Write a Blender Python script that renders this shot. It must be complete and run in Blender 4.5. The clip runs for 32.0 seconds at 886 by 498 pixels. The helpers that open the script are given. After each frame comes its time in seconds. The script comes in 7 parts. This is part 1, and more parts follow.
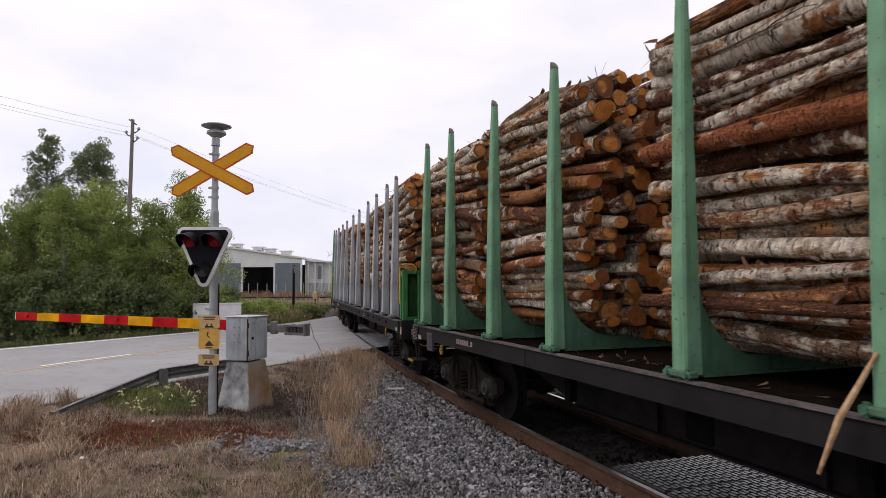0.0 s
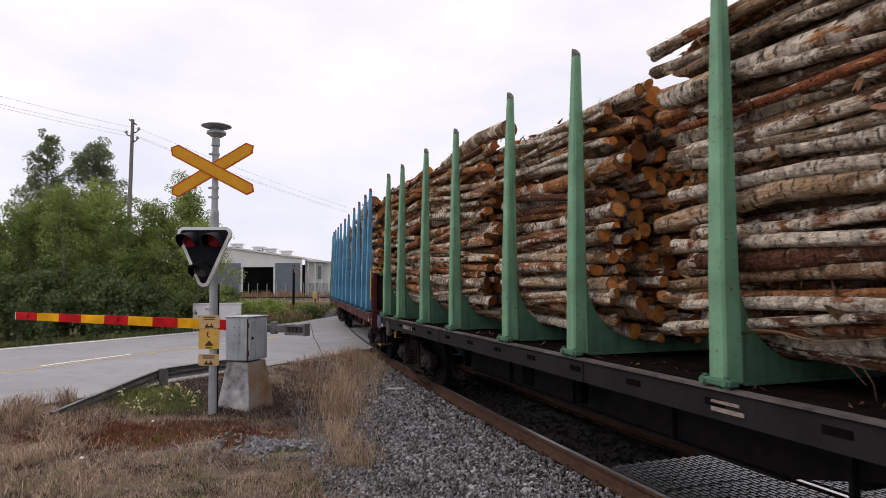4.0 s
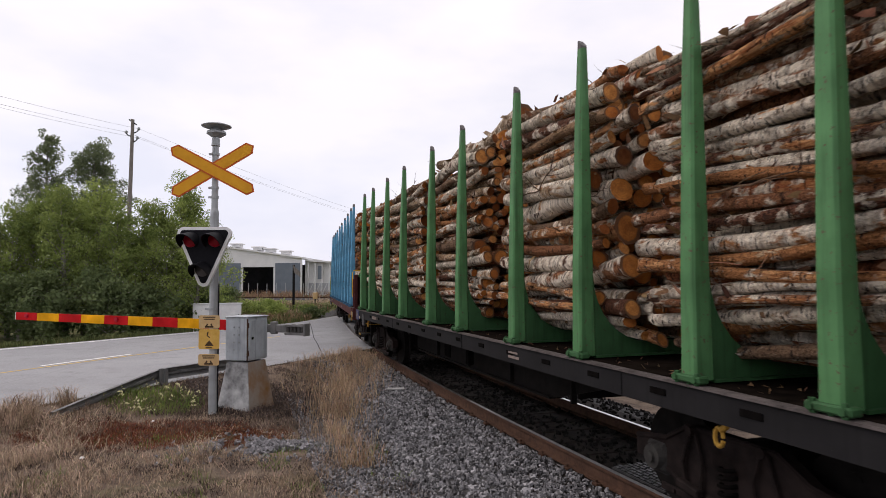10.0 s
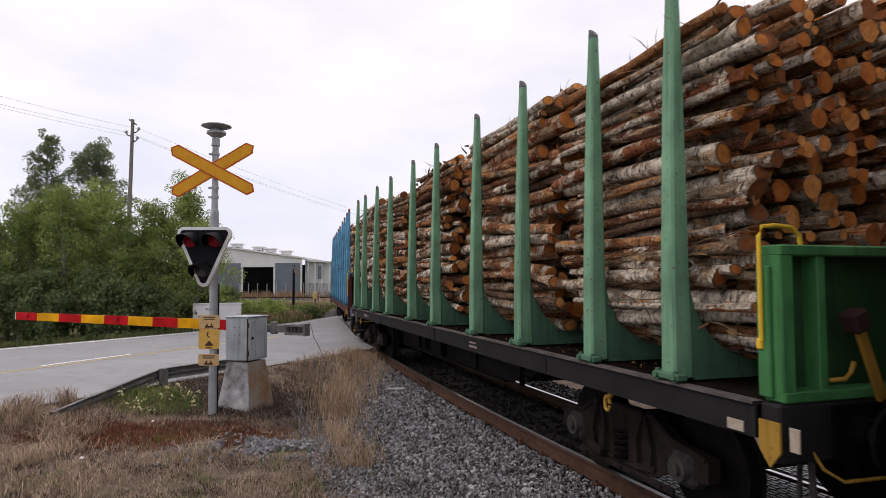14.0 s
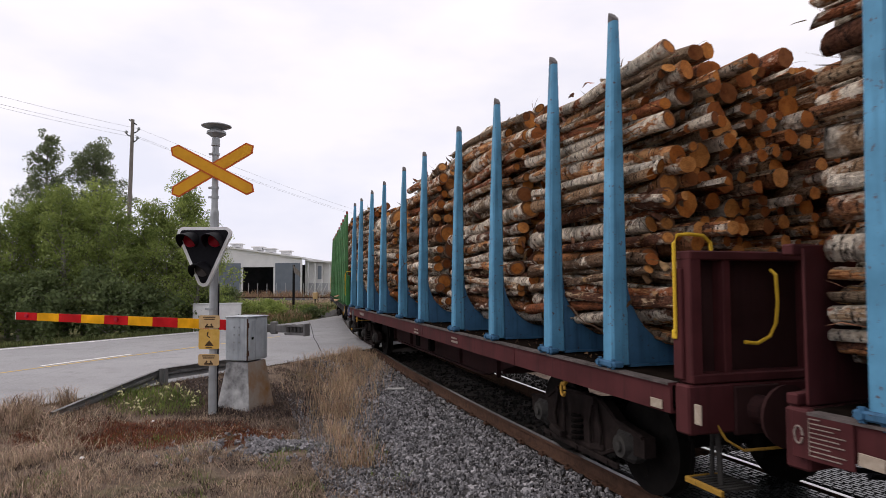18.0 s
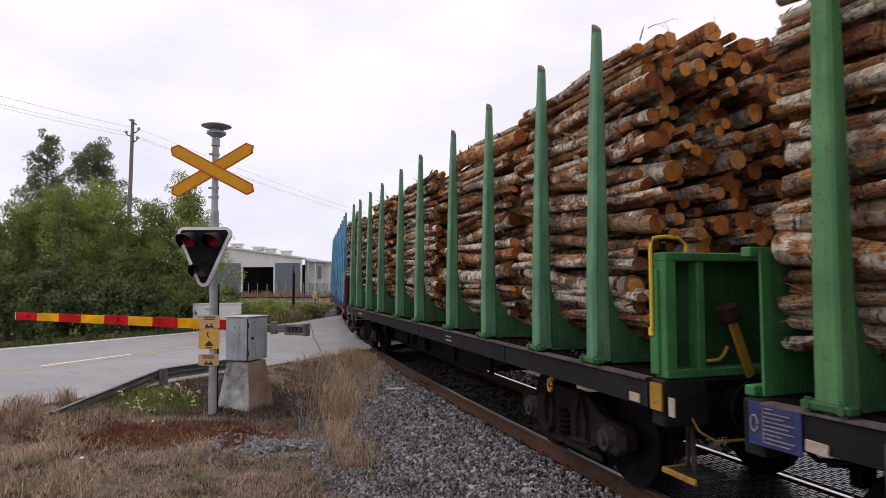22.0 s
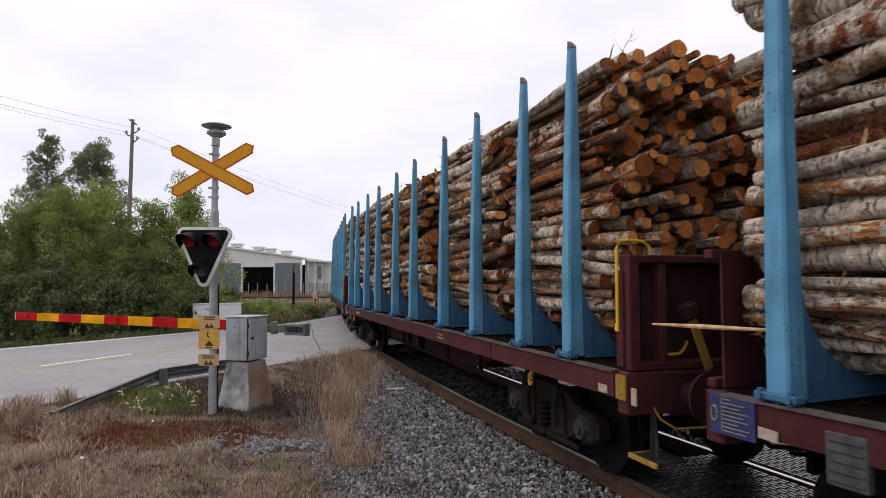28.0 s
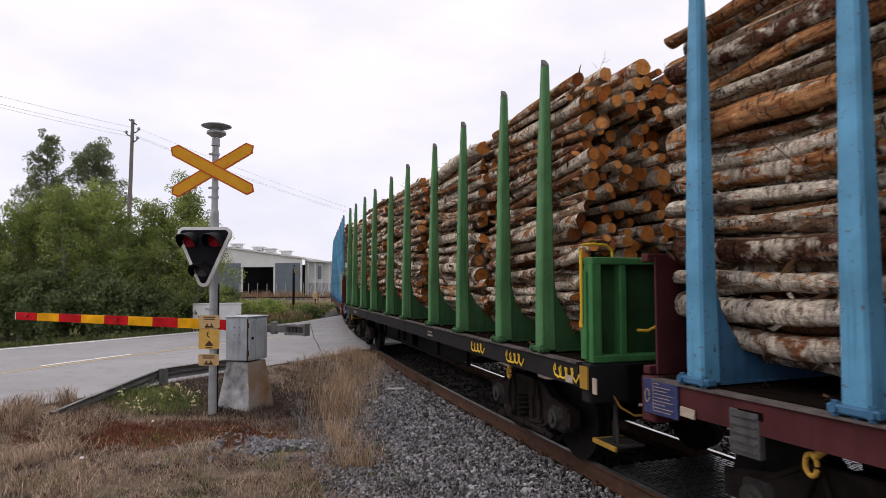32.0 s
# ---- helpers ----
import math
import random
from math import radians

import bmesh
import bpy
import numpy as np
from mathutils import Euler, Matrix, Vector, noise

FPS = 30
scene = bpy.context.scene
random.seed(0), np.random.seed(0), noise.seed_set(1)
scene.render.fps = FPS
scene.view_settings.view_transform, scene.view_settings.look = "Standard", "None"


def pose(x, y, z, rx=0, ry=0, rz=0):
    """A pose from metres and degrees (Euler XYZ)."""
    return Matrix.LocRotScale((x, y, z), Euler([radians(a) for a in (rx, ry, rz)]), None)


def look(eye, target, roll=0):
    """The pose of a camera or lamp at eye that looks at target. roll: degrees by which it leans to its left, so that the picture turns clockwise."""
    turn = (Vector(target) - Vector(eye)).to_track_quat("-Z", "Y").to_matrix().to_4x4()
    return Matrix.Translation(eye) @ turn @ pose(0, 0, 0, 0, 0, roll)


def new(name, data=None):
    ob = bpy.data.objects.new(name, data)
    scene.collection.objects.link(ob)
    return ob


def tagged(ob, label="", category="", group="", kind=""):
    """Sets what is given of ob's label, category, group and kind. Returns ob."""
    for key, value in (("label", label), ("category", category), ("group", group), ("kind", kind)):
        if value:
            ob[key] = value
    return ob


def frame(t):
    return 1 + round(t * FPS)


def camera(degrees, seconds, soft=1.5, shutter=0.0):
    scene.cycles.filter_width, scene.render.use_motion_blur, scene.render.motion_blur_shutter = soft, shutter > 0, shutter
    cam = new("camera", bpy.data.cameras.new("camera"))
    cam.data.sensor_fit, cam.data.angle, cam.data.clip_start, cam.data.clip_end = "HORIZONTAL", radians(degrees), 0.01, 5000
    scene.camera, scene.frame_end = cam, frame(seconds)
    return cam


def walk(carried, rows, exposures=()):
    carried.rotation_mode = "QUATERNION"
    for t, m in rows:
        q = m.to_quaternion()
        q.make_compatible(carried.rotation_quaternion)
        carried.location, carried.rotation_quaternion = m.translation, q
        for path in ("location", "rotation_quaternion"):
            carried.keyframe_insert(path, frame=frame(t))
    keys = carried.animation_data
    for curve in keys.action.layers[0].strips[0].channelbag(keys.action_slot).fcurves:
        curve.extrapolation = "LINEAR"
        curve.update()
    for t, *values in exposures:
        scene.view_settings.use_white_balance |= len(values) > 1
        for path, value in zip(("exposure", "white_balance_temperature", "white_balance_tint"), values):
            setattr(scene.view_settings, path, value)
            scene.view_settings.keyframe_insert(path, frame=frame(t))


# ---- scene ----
cam = camera(70.586, 32.0, soft=0.7, shutter=0.06)
EYE = (0.0, 0.0, 2.0135)
PITCH = radians(3.0264)
VIEW = look(EYE, (0.0, math.cos(PITCH), EYE[2] + math.sin(PITCH)), roll=-0.1764)
walk(cam, [(0.0, VIEW), (32.0, VIEW)], exposures=[(0.0, 0.0, 6500, 16.5), (32.0, 0.0, 6500, 16.5)])

# ---- light ----
SUN_AZ, SUN_EL = 282.0, 47.0
world = bpy.data.worlds.new("overcast_sky")
scene.world = world
world.use_nodes = True


def build_sky():
    nt = world.node_tree
    nt.nodes.clear()
    out = nt.nodes.new("ShaderNodeOutputWorld")
    bg = nt.nodes.new("ShaderNodeBackground")
    sky = nt.nodes.new("ShaderNodeTexSky")
    sky.sky_type, sky.sun_disc = "NISHITA", False
    sky.sun_elevation, sky.sun_rotation = radians(SUN_EL), radians(SUN_AZ)
    tc = nt.nodes.new("ShaderNodeTexCoord")
    sep = nt.nodes.new("ShaderNodeSeparateXYZ")
    nt.links.new(tc.outputs["Generated"], sep.inputs[0])
    # clouds: soft noise, stretched flat
    mp = nt.nodes.new("ShaderNodeMapping")
    mp.inputs["Scale"].default_value = (1.6, 1.6, 4.2)
    nt.links.new(tc.outputs["Generated"], mp.inputs[0])
    nz = nt.nodes.new("ShaderNodeTexNoise")
    nz.inputs["Scale"].default_value, nz.inputs["Detail"].default_value = 2.2, 4.0
    nz.inputs["Roughness"].default_value = 0.5
    nt.links.new(mp.outputs[0], nz.inputs["Vector"])
    # overcast sky: brighter towards the zenith
    rp = nt.nodes.new("ShaderNodeValToRGB")
    rp.color_ramp.elements[0].position, rp.color_ramp.elements[0].color = 0.0, (0.85, 0.878, 0.965, 1)
    rp.color_ramp.elements[1].position, rp.color_ramp.elements[1].color = 1.0, (1.30, 1.25, 1.20, 1)
    for at, col in ((0.12, (0.95, 0.962, 1.005, 1)), (0.30, (1.03, 1.02, 1.02, 1)), (0.55, (1.14, 1.10, 1.08, 1))):
        rp.color_ramp.elements.new(at).color = col
    nt.links.new(sep.outputs["Z"], rp.inputs[0])
    cr = nt.nodes.new("ShaderNodeValToRGB")
    cr.color_ramp.elements[0].position, cr.color_ramp.elements[0].color = 0.36, (0.90, 0.922, 0.98, 1)
    cr.color_ramp.elements[1].position, cr.color_ramp.elements[1].color = 0.62, (1.06, 1.05, 1.05, 1)
    nt.links.new(nz.outputs["Fac"], cr.inputs[0])
    mul = nt.nodes.new("ShaderNodeMix")
    mul.data_type, mul.blend_type = "RGBA", "MULTIPLY"
    mul.inputs["Factor"].default_value = 1.0
    nt.links.new(rp.outputs[0], mul.inputs["A"])
    nt.links.new(cr.outputs[0], mul.inputs["B"])
    dim = nt.nodes.new("ShaderNodeMix")
    dim.data_type, dim.blend_type = "RGBA", "MULTIPLY"
    dim.inputs["Factor"].default_value = 1.0
    dim.inputs["B"].default_value = (0.1, 0.1, 0.1, 1)
    nt.links.new(sky.outputs[0], dim.inputs["A"])
    mix = nt.nodes.new("ShaderNodeMix")
    mix.data_type = "RGBA"
    mix.inputs["Factor"].default_value = 0.9
    nt.links.new(dim.outputs["Result"], mix.inputs["A"])
    nt.links.new(mul.outputs["Result"], mix.inputs["B"])
    nt.links.new(mix.outputs["Result"], bg.inputs[0])
    bg.inputs[1].default_value = 1.0
    nt.links.new(bg.outputs[0], out.inputs[0])


build_sky()
sun = new("sun", bpy.data.lights.new("sun", "SUN"))
sun.data.energy, sun.data.angle, sun.data.color = 1.15, radians(28), (1.0, 0.92, 0.82)
sun.matrix_world = look((0, 0, 60), (
    -math.sin(radians(SUN_AZ)) * math.cos(radians(SUN_EL)),
    -math.cos(radians(SUN_AZ)) * math.cos(radians(SUN_EL)), 60 - math.sin(radians(SUN_EL))))

# ---- materials ----


class Mat:
    """A small builder of node materials."""

    def __init__(self, name, rough=0.8, metal=0.0, spec=0.5):
        self.m = bpy.data.materials.new(name)
        self.m.use_nodes = True
        self.nt = self.m.node_tree
        self.b = self.nt.nodes["Principled BSDF"]
        self.b.inputs["Roughness"].default_value = rough
        self.b.inputs["Metallic"].default_value = metal
        self.b.inputs["Specular IOR Level"].default_value = spec

    def n(self, kind):
        return self.nt.nodes.new("ShaderNode" + kind)

    def link(self, a, b):
        self.nt.links.new(a, b)

    def coords(self, scale=(1, 1, 1), out="Object", shift=None):
        tc, mp = self.n("TexCoord"), self.n("Mapping")
        mp.inputs["Scale"].default_value = scale
        self.link(tc.outputs[out], mp.inputs["Vector"])
        if shift is not None:
            cv = self.n("CombineXYZ")
            mu = self.math("MULTIPLY", shift, 37.0)
            for i in range(3):
                self.link(mu, cv.inputs[i])
            self.link(cv.outputs[0], mp.inputs["Location"])
        return mp.outputs[0]

    def noise(self, vec, scale, detail=3.0, rough=0.55):
        nz = self.n("TexNoise")
        nz.inputs["Scale"].default_value, nz.inputs["Detail"].default_value = scale, detail
        nz.inputs["Roughness"].default_value = rough
        self.link(vec, nz.inputs["Vector"])
        return nz.outputs["Fac"]

    def ramp(self, fac, stops, interp="LINEAR"):
        r = self.n("ValToRGB")
        r.color_ramp.interpolation = interp
        el = r.color_ramp.elements
        while len(el) < len(stops):
            el.new(0.5)
        for e, (at, col) in zip(el, stops):
            e.position = at
            e.color = (*col, 1) if len(col) == 3 else col
        self.link(fac, r.inputs[0])
        return r.outputs["Color"]

    def step(self, fac, lo, hi):
        r = self.n("MapRange")
        r.inputs["From Min"].default_value, r.inputs["From Max"].default_value = lo, hi
        self.link(fac, r.inputs["Value"])
        return r.outputs["Result"]

    def math(self, op, a, b=0.0):
        m = self.n("Math")
        m.operation = op
        for i, v in enumerate((a, b)):
            if isinstance(v, (int, float)):
                m.inputs[i].default_value = v
            else:
                self.link(v, m.inputs[i])
        return m.outputs[0]

    def mix(self, fac, a, b, blend="MIX"):
        m = self.n("Mix")
        m.data_type, m.blend_type = "RGBA", blend
        for sock, v in ((m.inputs["Factor"], fac), (m.inputs["A"], a), (m.inputs["B"], b)):
            if isinstance(v, (int, float)):
                sock.default_value = v
            elif isinstance(v, tuple):
                sock.default_value = (*v, 1)
            else:
                self.link(v, sock)
        return m.outputs["Result"]

    def rand(self, island=False):
        return self.n("NewGeometry").outputs["Random Per Island"] if island else self.n("ObjectInfo").outputs["Random"]

    def color(self, col):
        if isinstance(col, tuple):
            self.b.inputs["Base Color"].default_value = (*col, 1)
        else:
            self.link(col, self.b.inputs["Base Color"])
        return self

    def rough(self, sock):
        self.link(sock, self.b.inputs["Roughness"])
        return self

    def bump(self, height, strength=0.4, dist=0.01):
        bp = self.n("Bump")
        bp.inputs["Strength"].default_value, bp.inputs["Distance"].default_value = strength, dist
        self.link(height, bp.inputs["Height"])
        self.link(bp.outputs[0], self.b.inputs["Normal"])
        return self


def mat_paint(name, col, wear=(0.10, 0.06, 0.045), amount=0.65, rough=0.5, metal=0.0, streak=0.5, spec=0.14):
    """Weathered paint: faded patches, vertical streaks of dirt, chips."""
    k = Mat(name, rough, metal, spec)
    v = k.coords()
    big = k.noise(v, 2.2, 4)
    fade = tuple(min(1.0, c * 1.3 + 0.005) for c in col)
    dark = tuple(c * 0.72 for c in col)
    base = k.mix(k.step(big, 0.3, 0.7), dark, fade)
    vs = k.coords((14, 14, 0.9), shift=k.rand())
    st = k.noise(vs, 1.0, 3)
    base = k.mix(k.math("MULTIPLY", k.step(st, 0.52, 0.72), streak), base, tuple(c * 0.4 + 0.004 for c in col))
    chips = k.noise(k.coords(shift=k.rand()), 26, 5, 0.65)
    base = k.mix(k.math("MULTIPLY", k.step(chips, 0.62 + 0.08 * (1 - amount), 0.68 + 0.08 * (1 - amount)), 0.85), base, wear)
    k.color(base).bump(chips, 0.12, 0.004)
    k.rough(k.math("ADD", k.math("MULTIPLY", big, 0.3), rough - 0.12))
    return k.m


def mat_bark(name, island, birch=0.0):
    """Bark of birch and alder: grey-white skin, brown, dark smudges round the log and peeled wood."""
    k = Mat(name, 0.92, 0.0, 0.12)
    r = k.rand(island)
    r2 = k.math("FRACT", k.math("MULTIPLY", r, 17.31))
    r3 = k.math("FRACT", k.math("MULTIPLY", r, 53.7))
    r4 = k.math("FRACT", k.math("MULTIPLY", r, 91.9))
    sc = (1, 1, 1) if island else (3.0, 0.08, 0.08)
    v = k.coords(sc, shift=r)
    fine = k.noise(v, 46, 4, 0.68)
    mid = k.noise(v, 14, 5, 0.65)
    # streaks along the log and smudges round it
    along = k.noise(k.coords(tuple(a * b for a, b in zip(sc, (0.16, 1.0, 1.0))), shift=r3), 30, 4, 0.6)
    ring = k.noise(k.coords(tuple(a * b for a, b in zip(sc, (1.0, 0.32, 0.32))), shift=r2), 12, 5, 0.68)
    base = k.ramp(r, [(0.0, (0.382, 0.173, 0.0861)), (0.14, (0.445, 0.288, 0.172)), (0.28, (0.191, 0.0845, 0.0508)), (0.42, (0.53, 0.24, 0.0984)),
                      (0.56, (0.297, 0.192, 0.123)), (0.70, (0.424, 0.149, 0.0656)), (0.85, (0.371, 0.278, 0.189))], "CONSTANT")
    col = k.mix(k.step(fine, 0.34, 0.60), k.mix(1.0, base, (0.34, 0.29, 0.27), "MULTIPLY"), base)
    col = k.mix(k.math("MULTIPLY", k.step(along, 0.50, 0.66), 0.6), col, k.mix(1.0, col, (0.42, 0.36, 0.33), "MULTIPLY"))
    # pale birch skin, more on some logs than on others
    pale_v = k.coords(tuple(a * b for a, b in zip(sc, (0.7, 1.0, 1.0))), shift=r2)
    pale = k.math("ADD", k.noise(pale_v, 6.0, 6, 0.64), k.math("MULTIPLY", k.math("SUBTRACT", r2, 0.56 - birch), 0.34))
    white = k.mix(k.step(mid, 0.34, 0.60), (0.48, 0.385, 0.29), (0.95, 0.85, 0.71))
    white = k.mix(k.math("MULTIPLY", k.step(ring, 0.51, 0.63), 0.68 - 0.7 * birch), white, (0.16, 0.12, 0.095))
    col = k.mix(k.step(pale, 0.48, 0.565), col, white)
    # peeled stretches: orange inner bark, on some logs pale bare wood
    peel_v = k.coords(tuple(a * b for a, b in zip(sc, (0.36, 1.3, 1.3))), shift=r3)
    peel = k.math("ADD", k.noise(peel_v, 7.0, 6, 0.64), k.math("MULTIPLY", k.math("SUBTRACT", r3, 0.64 + 0.55 * birch), 0.28))
    orange = k.mix(k.step(along, 0.38, 0.62), (0.33, 0.115, 0.042), (0.72, 0.38, 0.17))
    bare = k.mix(k.step(along, 0.36, 0.64), (0.34, 0.20, 0.11), (0.66, 0.50, 0.33))
    col = k.mix(k.step(peel, 0.545, 0.58), col, k.mix(k.step(r4, 0.70, 0.71), orange, bare))
    # dark rings and scars across the log
    band_v = k.coords(tuple(a * b for a, b in zip(sc, (8.5, 2.2, 2.2))), shift=r)
    band = k.noise(band_v, 4.0, 5, 0.66)
    col = k.mix(k.math("MULTIPLY", k.step(band, 0.565, 0.61), 0.9), col, (0.018, 0.013, 0.012))
    grime = k.noise(v, 3.2, 5, 0.66)
    col = k.mix(k.math("MULTIPLY", k.step(grime, 0.53, 0.69), 0.42 - 0.5 * birch), col, (0.035, 0.024, 0.019))
    h = k.math("ADD", k.math("MULTIPLY", mid, 1.6), k.math("ADD", k.math("ADD", fine, k.math("MULTIPLY", along, 0.8)), k.math("MULTIPLY", band, -1.2)))
    k.color(col).bump(h, 1.0, 0.035)
    return k.m


def mat_cut(name, island):
    """Sawn ends of logs, orange to pale tan, with rings, a dark rim, cracks and dirt."""
    k = Mat(name, 0.85, 0.0, 0.15)
    r = k.rand(island)
    tone = k.ramp(r, [(0.0, (0.551, 0.219, 0.0504)), (0.16, (0.408, 0.14, 0.0288)), (0.32, (0.581, 0.26, 0.072)),
                      (0.46, (0.296, 0.0977, 0.0252)), (0.60, (0.622, 0.293, 0.09)), (0.72, (0.479, 0.177, 0.036)),
                      (0.86, (0.214, 0.0791, 0.0252))], "CONSTANT")
    v = k.coords((1, 1, 1) if island else (3.0, 0.09, 0.09), shift=r)
    blot = k.noise(v, 12, 5, 0.65)
    col = k.mix(k.step(blot, 0.40, 0.72), tone, k.mix(1.0, tone, (0.50, 0.38, 0.32), "MULTIPLY"))
    fine = k.noise(v, 80, 3)
    col = k.mix(k.math("MULTIPLY", k.step(fine, 0.48, 0.72), 0.45), col, (0.13, 0.06, 0.025))
    if not island:
        # rings round the heart and the bark at the rim
        ln = k.n("VectorMath")
        ln.operation = "LENGTH"
        k.link(k.coords((0, 1, 1)), ln.inputs[0])
        rad = k.math("ADD", ln.outputs["Value"], k.math("MULTIPLY", blot, 0.25))
        wave = k.math("ADD", k.math("MULTIPLY", k.math("SINE", k.math("MULTIPLY", rad, 34.0)), 0.5), 0.5)
        col = k.mix(k.math("MULTIPLY", wave, 0.22), col, k.mix(1.0, col, (0.45, 0.36, 0.30), "MULTIPLY"))
        col = k.mix(k.math("MULTIPLY", k.step(rad, 0.42, 0.15), 0.45), col, (0.22, 0.085, 0.03))
        col = k.mix(k.math("MULTIPLY", k.step(rad, 0.98, 1.06), 0.8), col, (0.10, 0.06, 0.04))
    k.color(col).bump(fine, 0.5, 0.005)
    return k.m


def mat_simple(name, a, b, scale=8.0, rough=0.85, bump=0.3, dist=0.01, metal=0.0, detail=5, island=False, vary=0.0, spec=0.16):
    """Two tones in noise at two scales."""
    k = Mat(name, rough, metal, 0.5 if metal else spec)
    v = k.coords()
    n1, n2 = k.noise(v, scale, detail, 0.6), k.noise(v, scale * 0.13, 3)
    f = k.math("ADD", k.math("MULTIPLY", n1, 0.6), k.math("MULTIPLY", n2, 0.4))
    col = k.mix(k.step(f, 0.36, 0.64), a, b)
    if vary:
        hv = k.n("HueSaturation")
        rr = k.rand(island)
        k.link(k.math("ADD", k.math("MULTIPLY", rr, 2 * vary), 1 - vary), hv.inputs["Value"])
        k.link(k.math("ADD", k.math("MULTIPLY", k.math("FRACT", k.math("MULTIPLY", rr, 7.3)), 0.05), 0.475), hv.inputs["Hue"])
        k.link(col, hv.inputs["Color"])
        col = hv.outputs[0]
    k.color(col).bump(n1, bump, dist)
    return k.m


BARK, BARK_CORE = mat_bark("bark", False), mat_bark("bark_packed", True)
BIRCH_BARK, BIRCH_CORE = mat_bark("birch_bark", False, 0.30), mat_bark("birch_bark_packed", True, 0.26)
CUT, CUT_CORE = mat_cut("sawn_wood", False), mat_cut("sawn_wood_packed", True)
BLUE = mat_paint("blue_paint", (0.092, 0.278, 0.44), amount=1.15, streak=0.6)
GREEN = mat_paint("green_paint", (0.074, 0.195, 0.078), amount=1.15, streak=0.6)
PALE_GREEN = mat_paint("pale_green_paint", (0.145, 0.295, 0.182), amount=1.1, streak=0.6)
MOSS_GREEN = mat_paint("dull_green_paint", (0.100, 0.205, 0.118), amount=1.15, streak=0.6)
MID_GREEN = mat_paint("mid_green_paint", (0.100, 0.238, 0.138), amount=1.1, streak=0.6)
# Bolster and foot paints: grime, plus the shade under the logs in the colour.
DIRTY_SHADED = {n: mat_paint("grimy_" + n, c, (0.05, 0.035, 0.028), 0.9, 0.65, streak=0.6) for n, c in (
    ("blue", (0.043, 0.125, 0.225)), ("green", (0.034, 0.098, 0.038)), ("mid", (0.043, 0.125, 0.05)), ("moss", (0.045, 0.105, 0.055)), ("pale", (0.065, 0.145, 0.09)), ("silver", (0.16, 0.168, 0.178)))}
SILVER = mat_paint("grey_paint", (0.36, 0.38, 0.40), amount=1.0, streak=0.6)
BRIGHT_GREEN = mat_paint("end_green_paint", (0.04, 0.155, 0.05))
OXIDE = mat_paint("oxide_brown_paint", (0.060, 0.0140, 0.0155), (0.030, 0.02, 0.017), 0.5, 0.7)
BLACKISH = mat_paint("dark_grey_paint", (0.0095, 0.009, 0.010), (0.03, 0.033, 0.024), 0.4, 0.75)
# Deck and running gear: near-black, the shade under wagon and load painted in.
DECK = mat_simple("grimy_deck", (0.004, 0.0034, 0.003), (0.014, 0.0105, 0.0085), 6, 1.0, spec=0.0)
DARK_IRON = mat_simple("dark_iron", (0.003, 0.0027, 0.0026), (0.008, 0.007, 0.0065), 9, 0.95, spec=0.02)
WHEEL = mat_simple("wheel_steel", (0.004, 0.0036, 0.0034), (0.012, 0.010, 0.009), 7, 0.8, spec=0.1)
BOGIE_BROWN = mat_simple("dark_bogie_iron", (0.007, 0.0052, 0.005), (0.026, 0.0185, 0.017), 7, 0.85, spec=0.1)
HUB = mat_simple("axle_box_grey", (0.018, 0.017, 0.0165), (0.048, 0.046, 0.043), 12, 0.8)
YELLOW = mat_paint("yellow_paint", (0.62, 0.40, 0.03), (0.10, 0.07, 0.03), 0.6, 0.5)
DULL_YELLOW = mat_paint("grimy_yellow_paint", (0.29, 0.165, 0.025), (0.06, 0.045, 0.03), 1.1, 0.6)
CREAM = mat_simple("cream_lettering", (0.27, 0.22, 0.17), (0.42, 0.36, 0.29), 30, 0.7, 0.05)
SIGN_BLUE = mat_simple("sign_blue", (0.022, 0.028, 0.09), (0.042, 0.052, 0.135), 20, 0.6, 0.03)
WHITE = mat_simple("white_paint", (0.62, 0.63, 0.63), (0.76, 0.76, 0.75), 5, 0.6, 0.05)
RED = mat_paint("red_paint", (0.43, 0.008, 0.010), (0.22, 0.02, 0.015), 0.2, 0.55, streak=0.1, spec=0.06)
BOOM_YELLOW = mat_paint("boom_yellow", (0.68, 0.32, 0.004), (0.4, 0.2, 0.03), 0.2, 0.55, streak=0.1, spec=0.06)
GALV = mat_paint("galvanised_steel", (0.33, 0.35, 0.36), (0.20, 0.19, 0.18), 0.4, 0.5, 0.25)
GREYBOX = mat_paint("grey_cabinet_paint", (0.38, 0.42, 0.45), (0.14, 0.12, 0.10), 0.75, 0.5)
CONCRETE = mat_simple("weathered_concrete", (0.24, 0.235, 0.225), (0.42, 0.42, 0.41), 7, 0.9, 0.25)
BLACK = mat_simple("black_plastic", (0.005, 0.005, 0.007), (0.009, 0.009, 0.012), 15, 0.6, 0.05, spec=0.1)
RUST = mat_simple("rusty_rail", (0.040, 0.021, 0.014), (0.092, 0.049, 0.032), 14, 0.85)
SHINE = mat_simple("polished_rail", (0.42, 0.41, 0.40), (0.58, 0.57, 0.56), 22, 0.28, 0.05, metal=0.9)
STONE = mat_simple("ballast_stone", (0.075, 0.074, 0.078), (0.27, 0.265, 0.272), 30, 0.9, 0.3, 0.004, island=True, vary=0.75)
RUBBER = mat_simple("rubber_panel", (0.010, 0.010, 0.011), (0.030, 0.030, 0.032), 12, 0.33, spec=0.5)


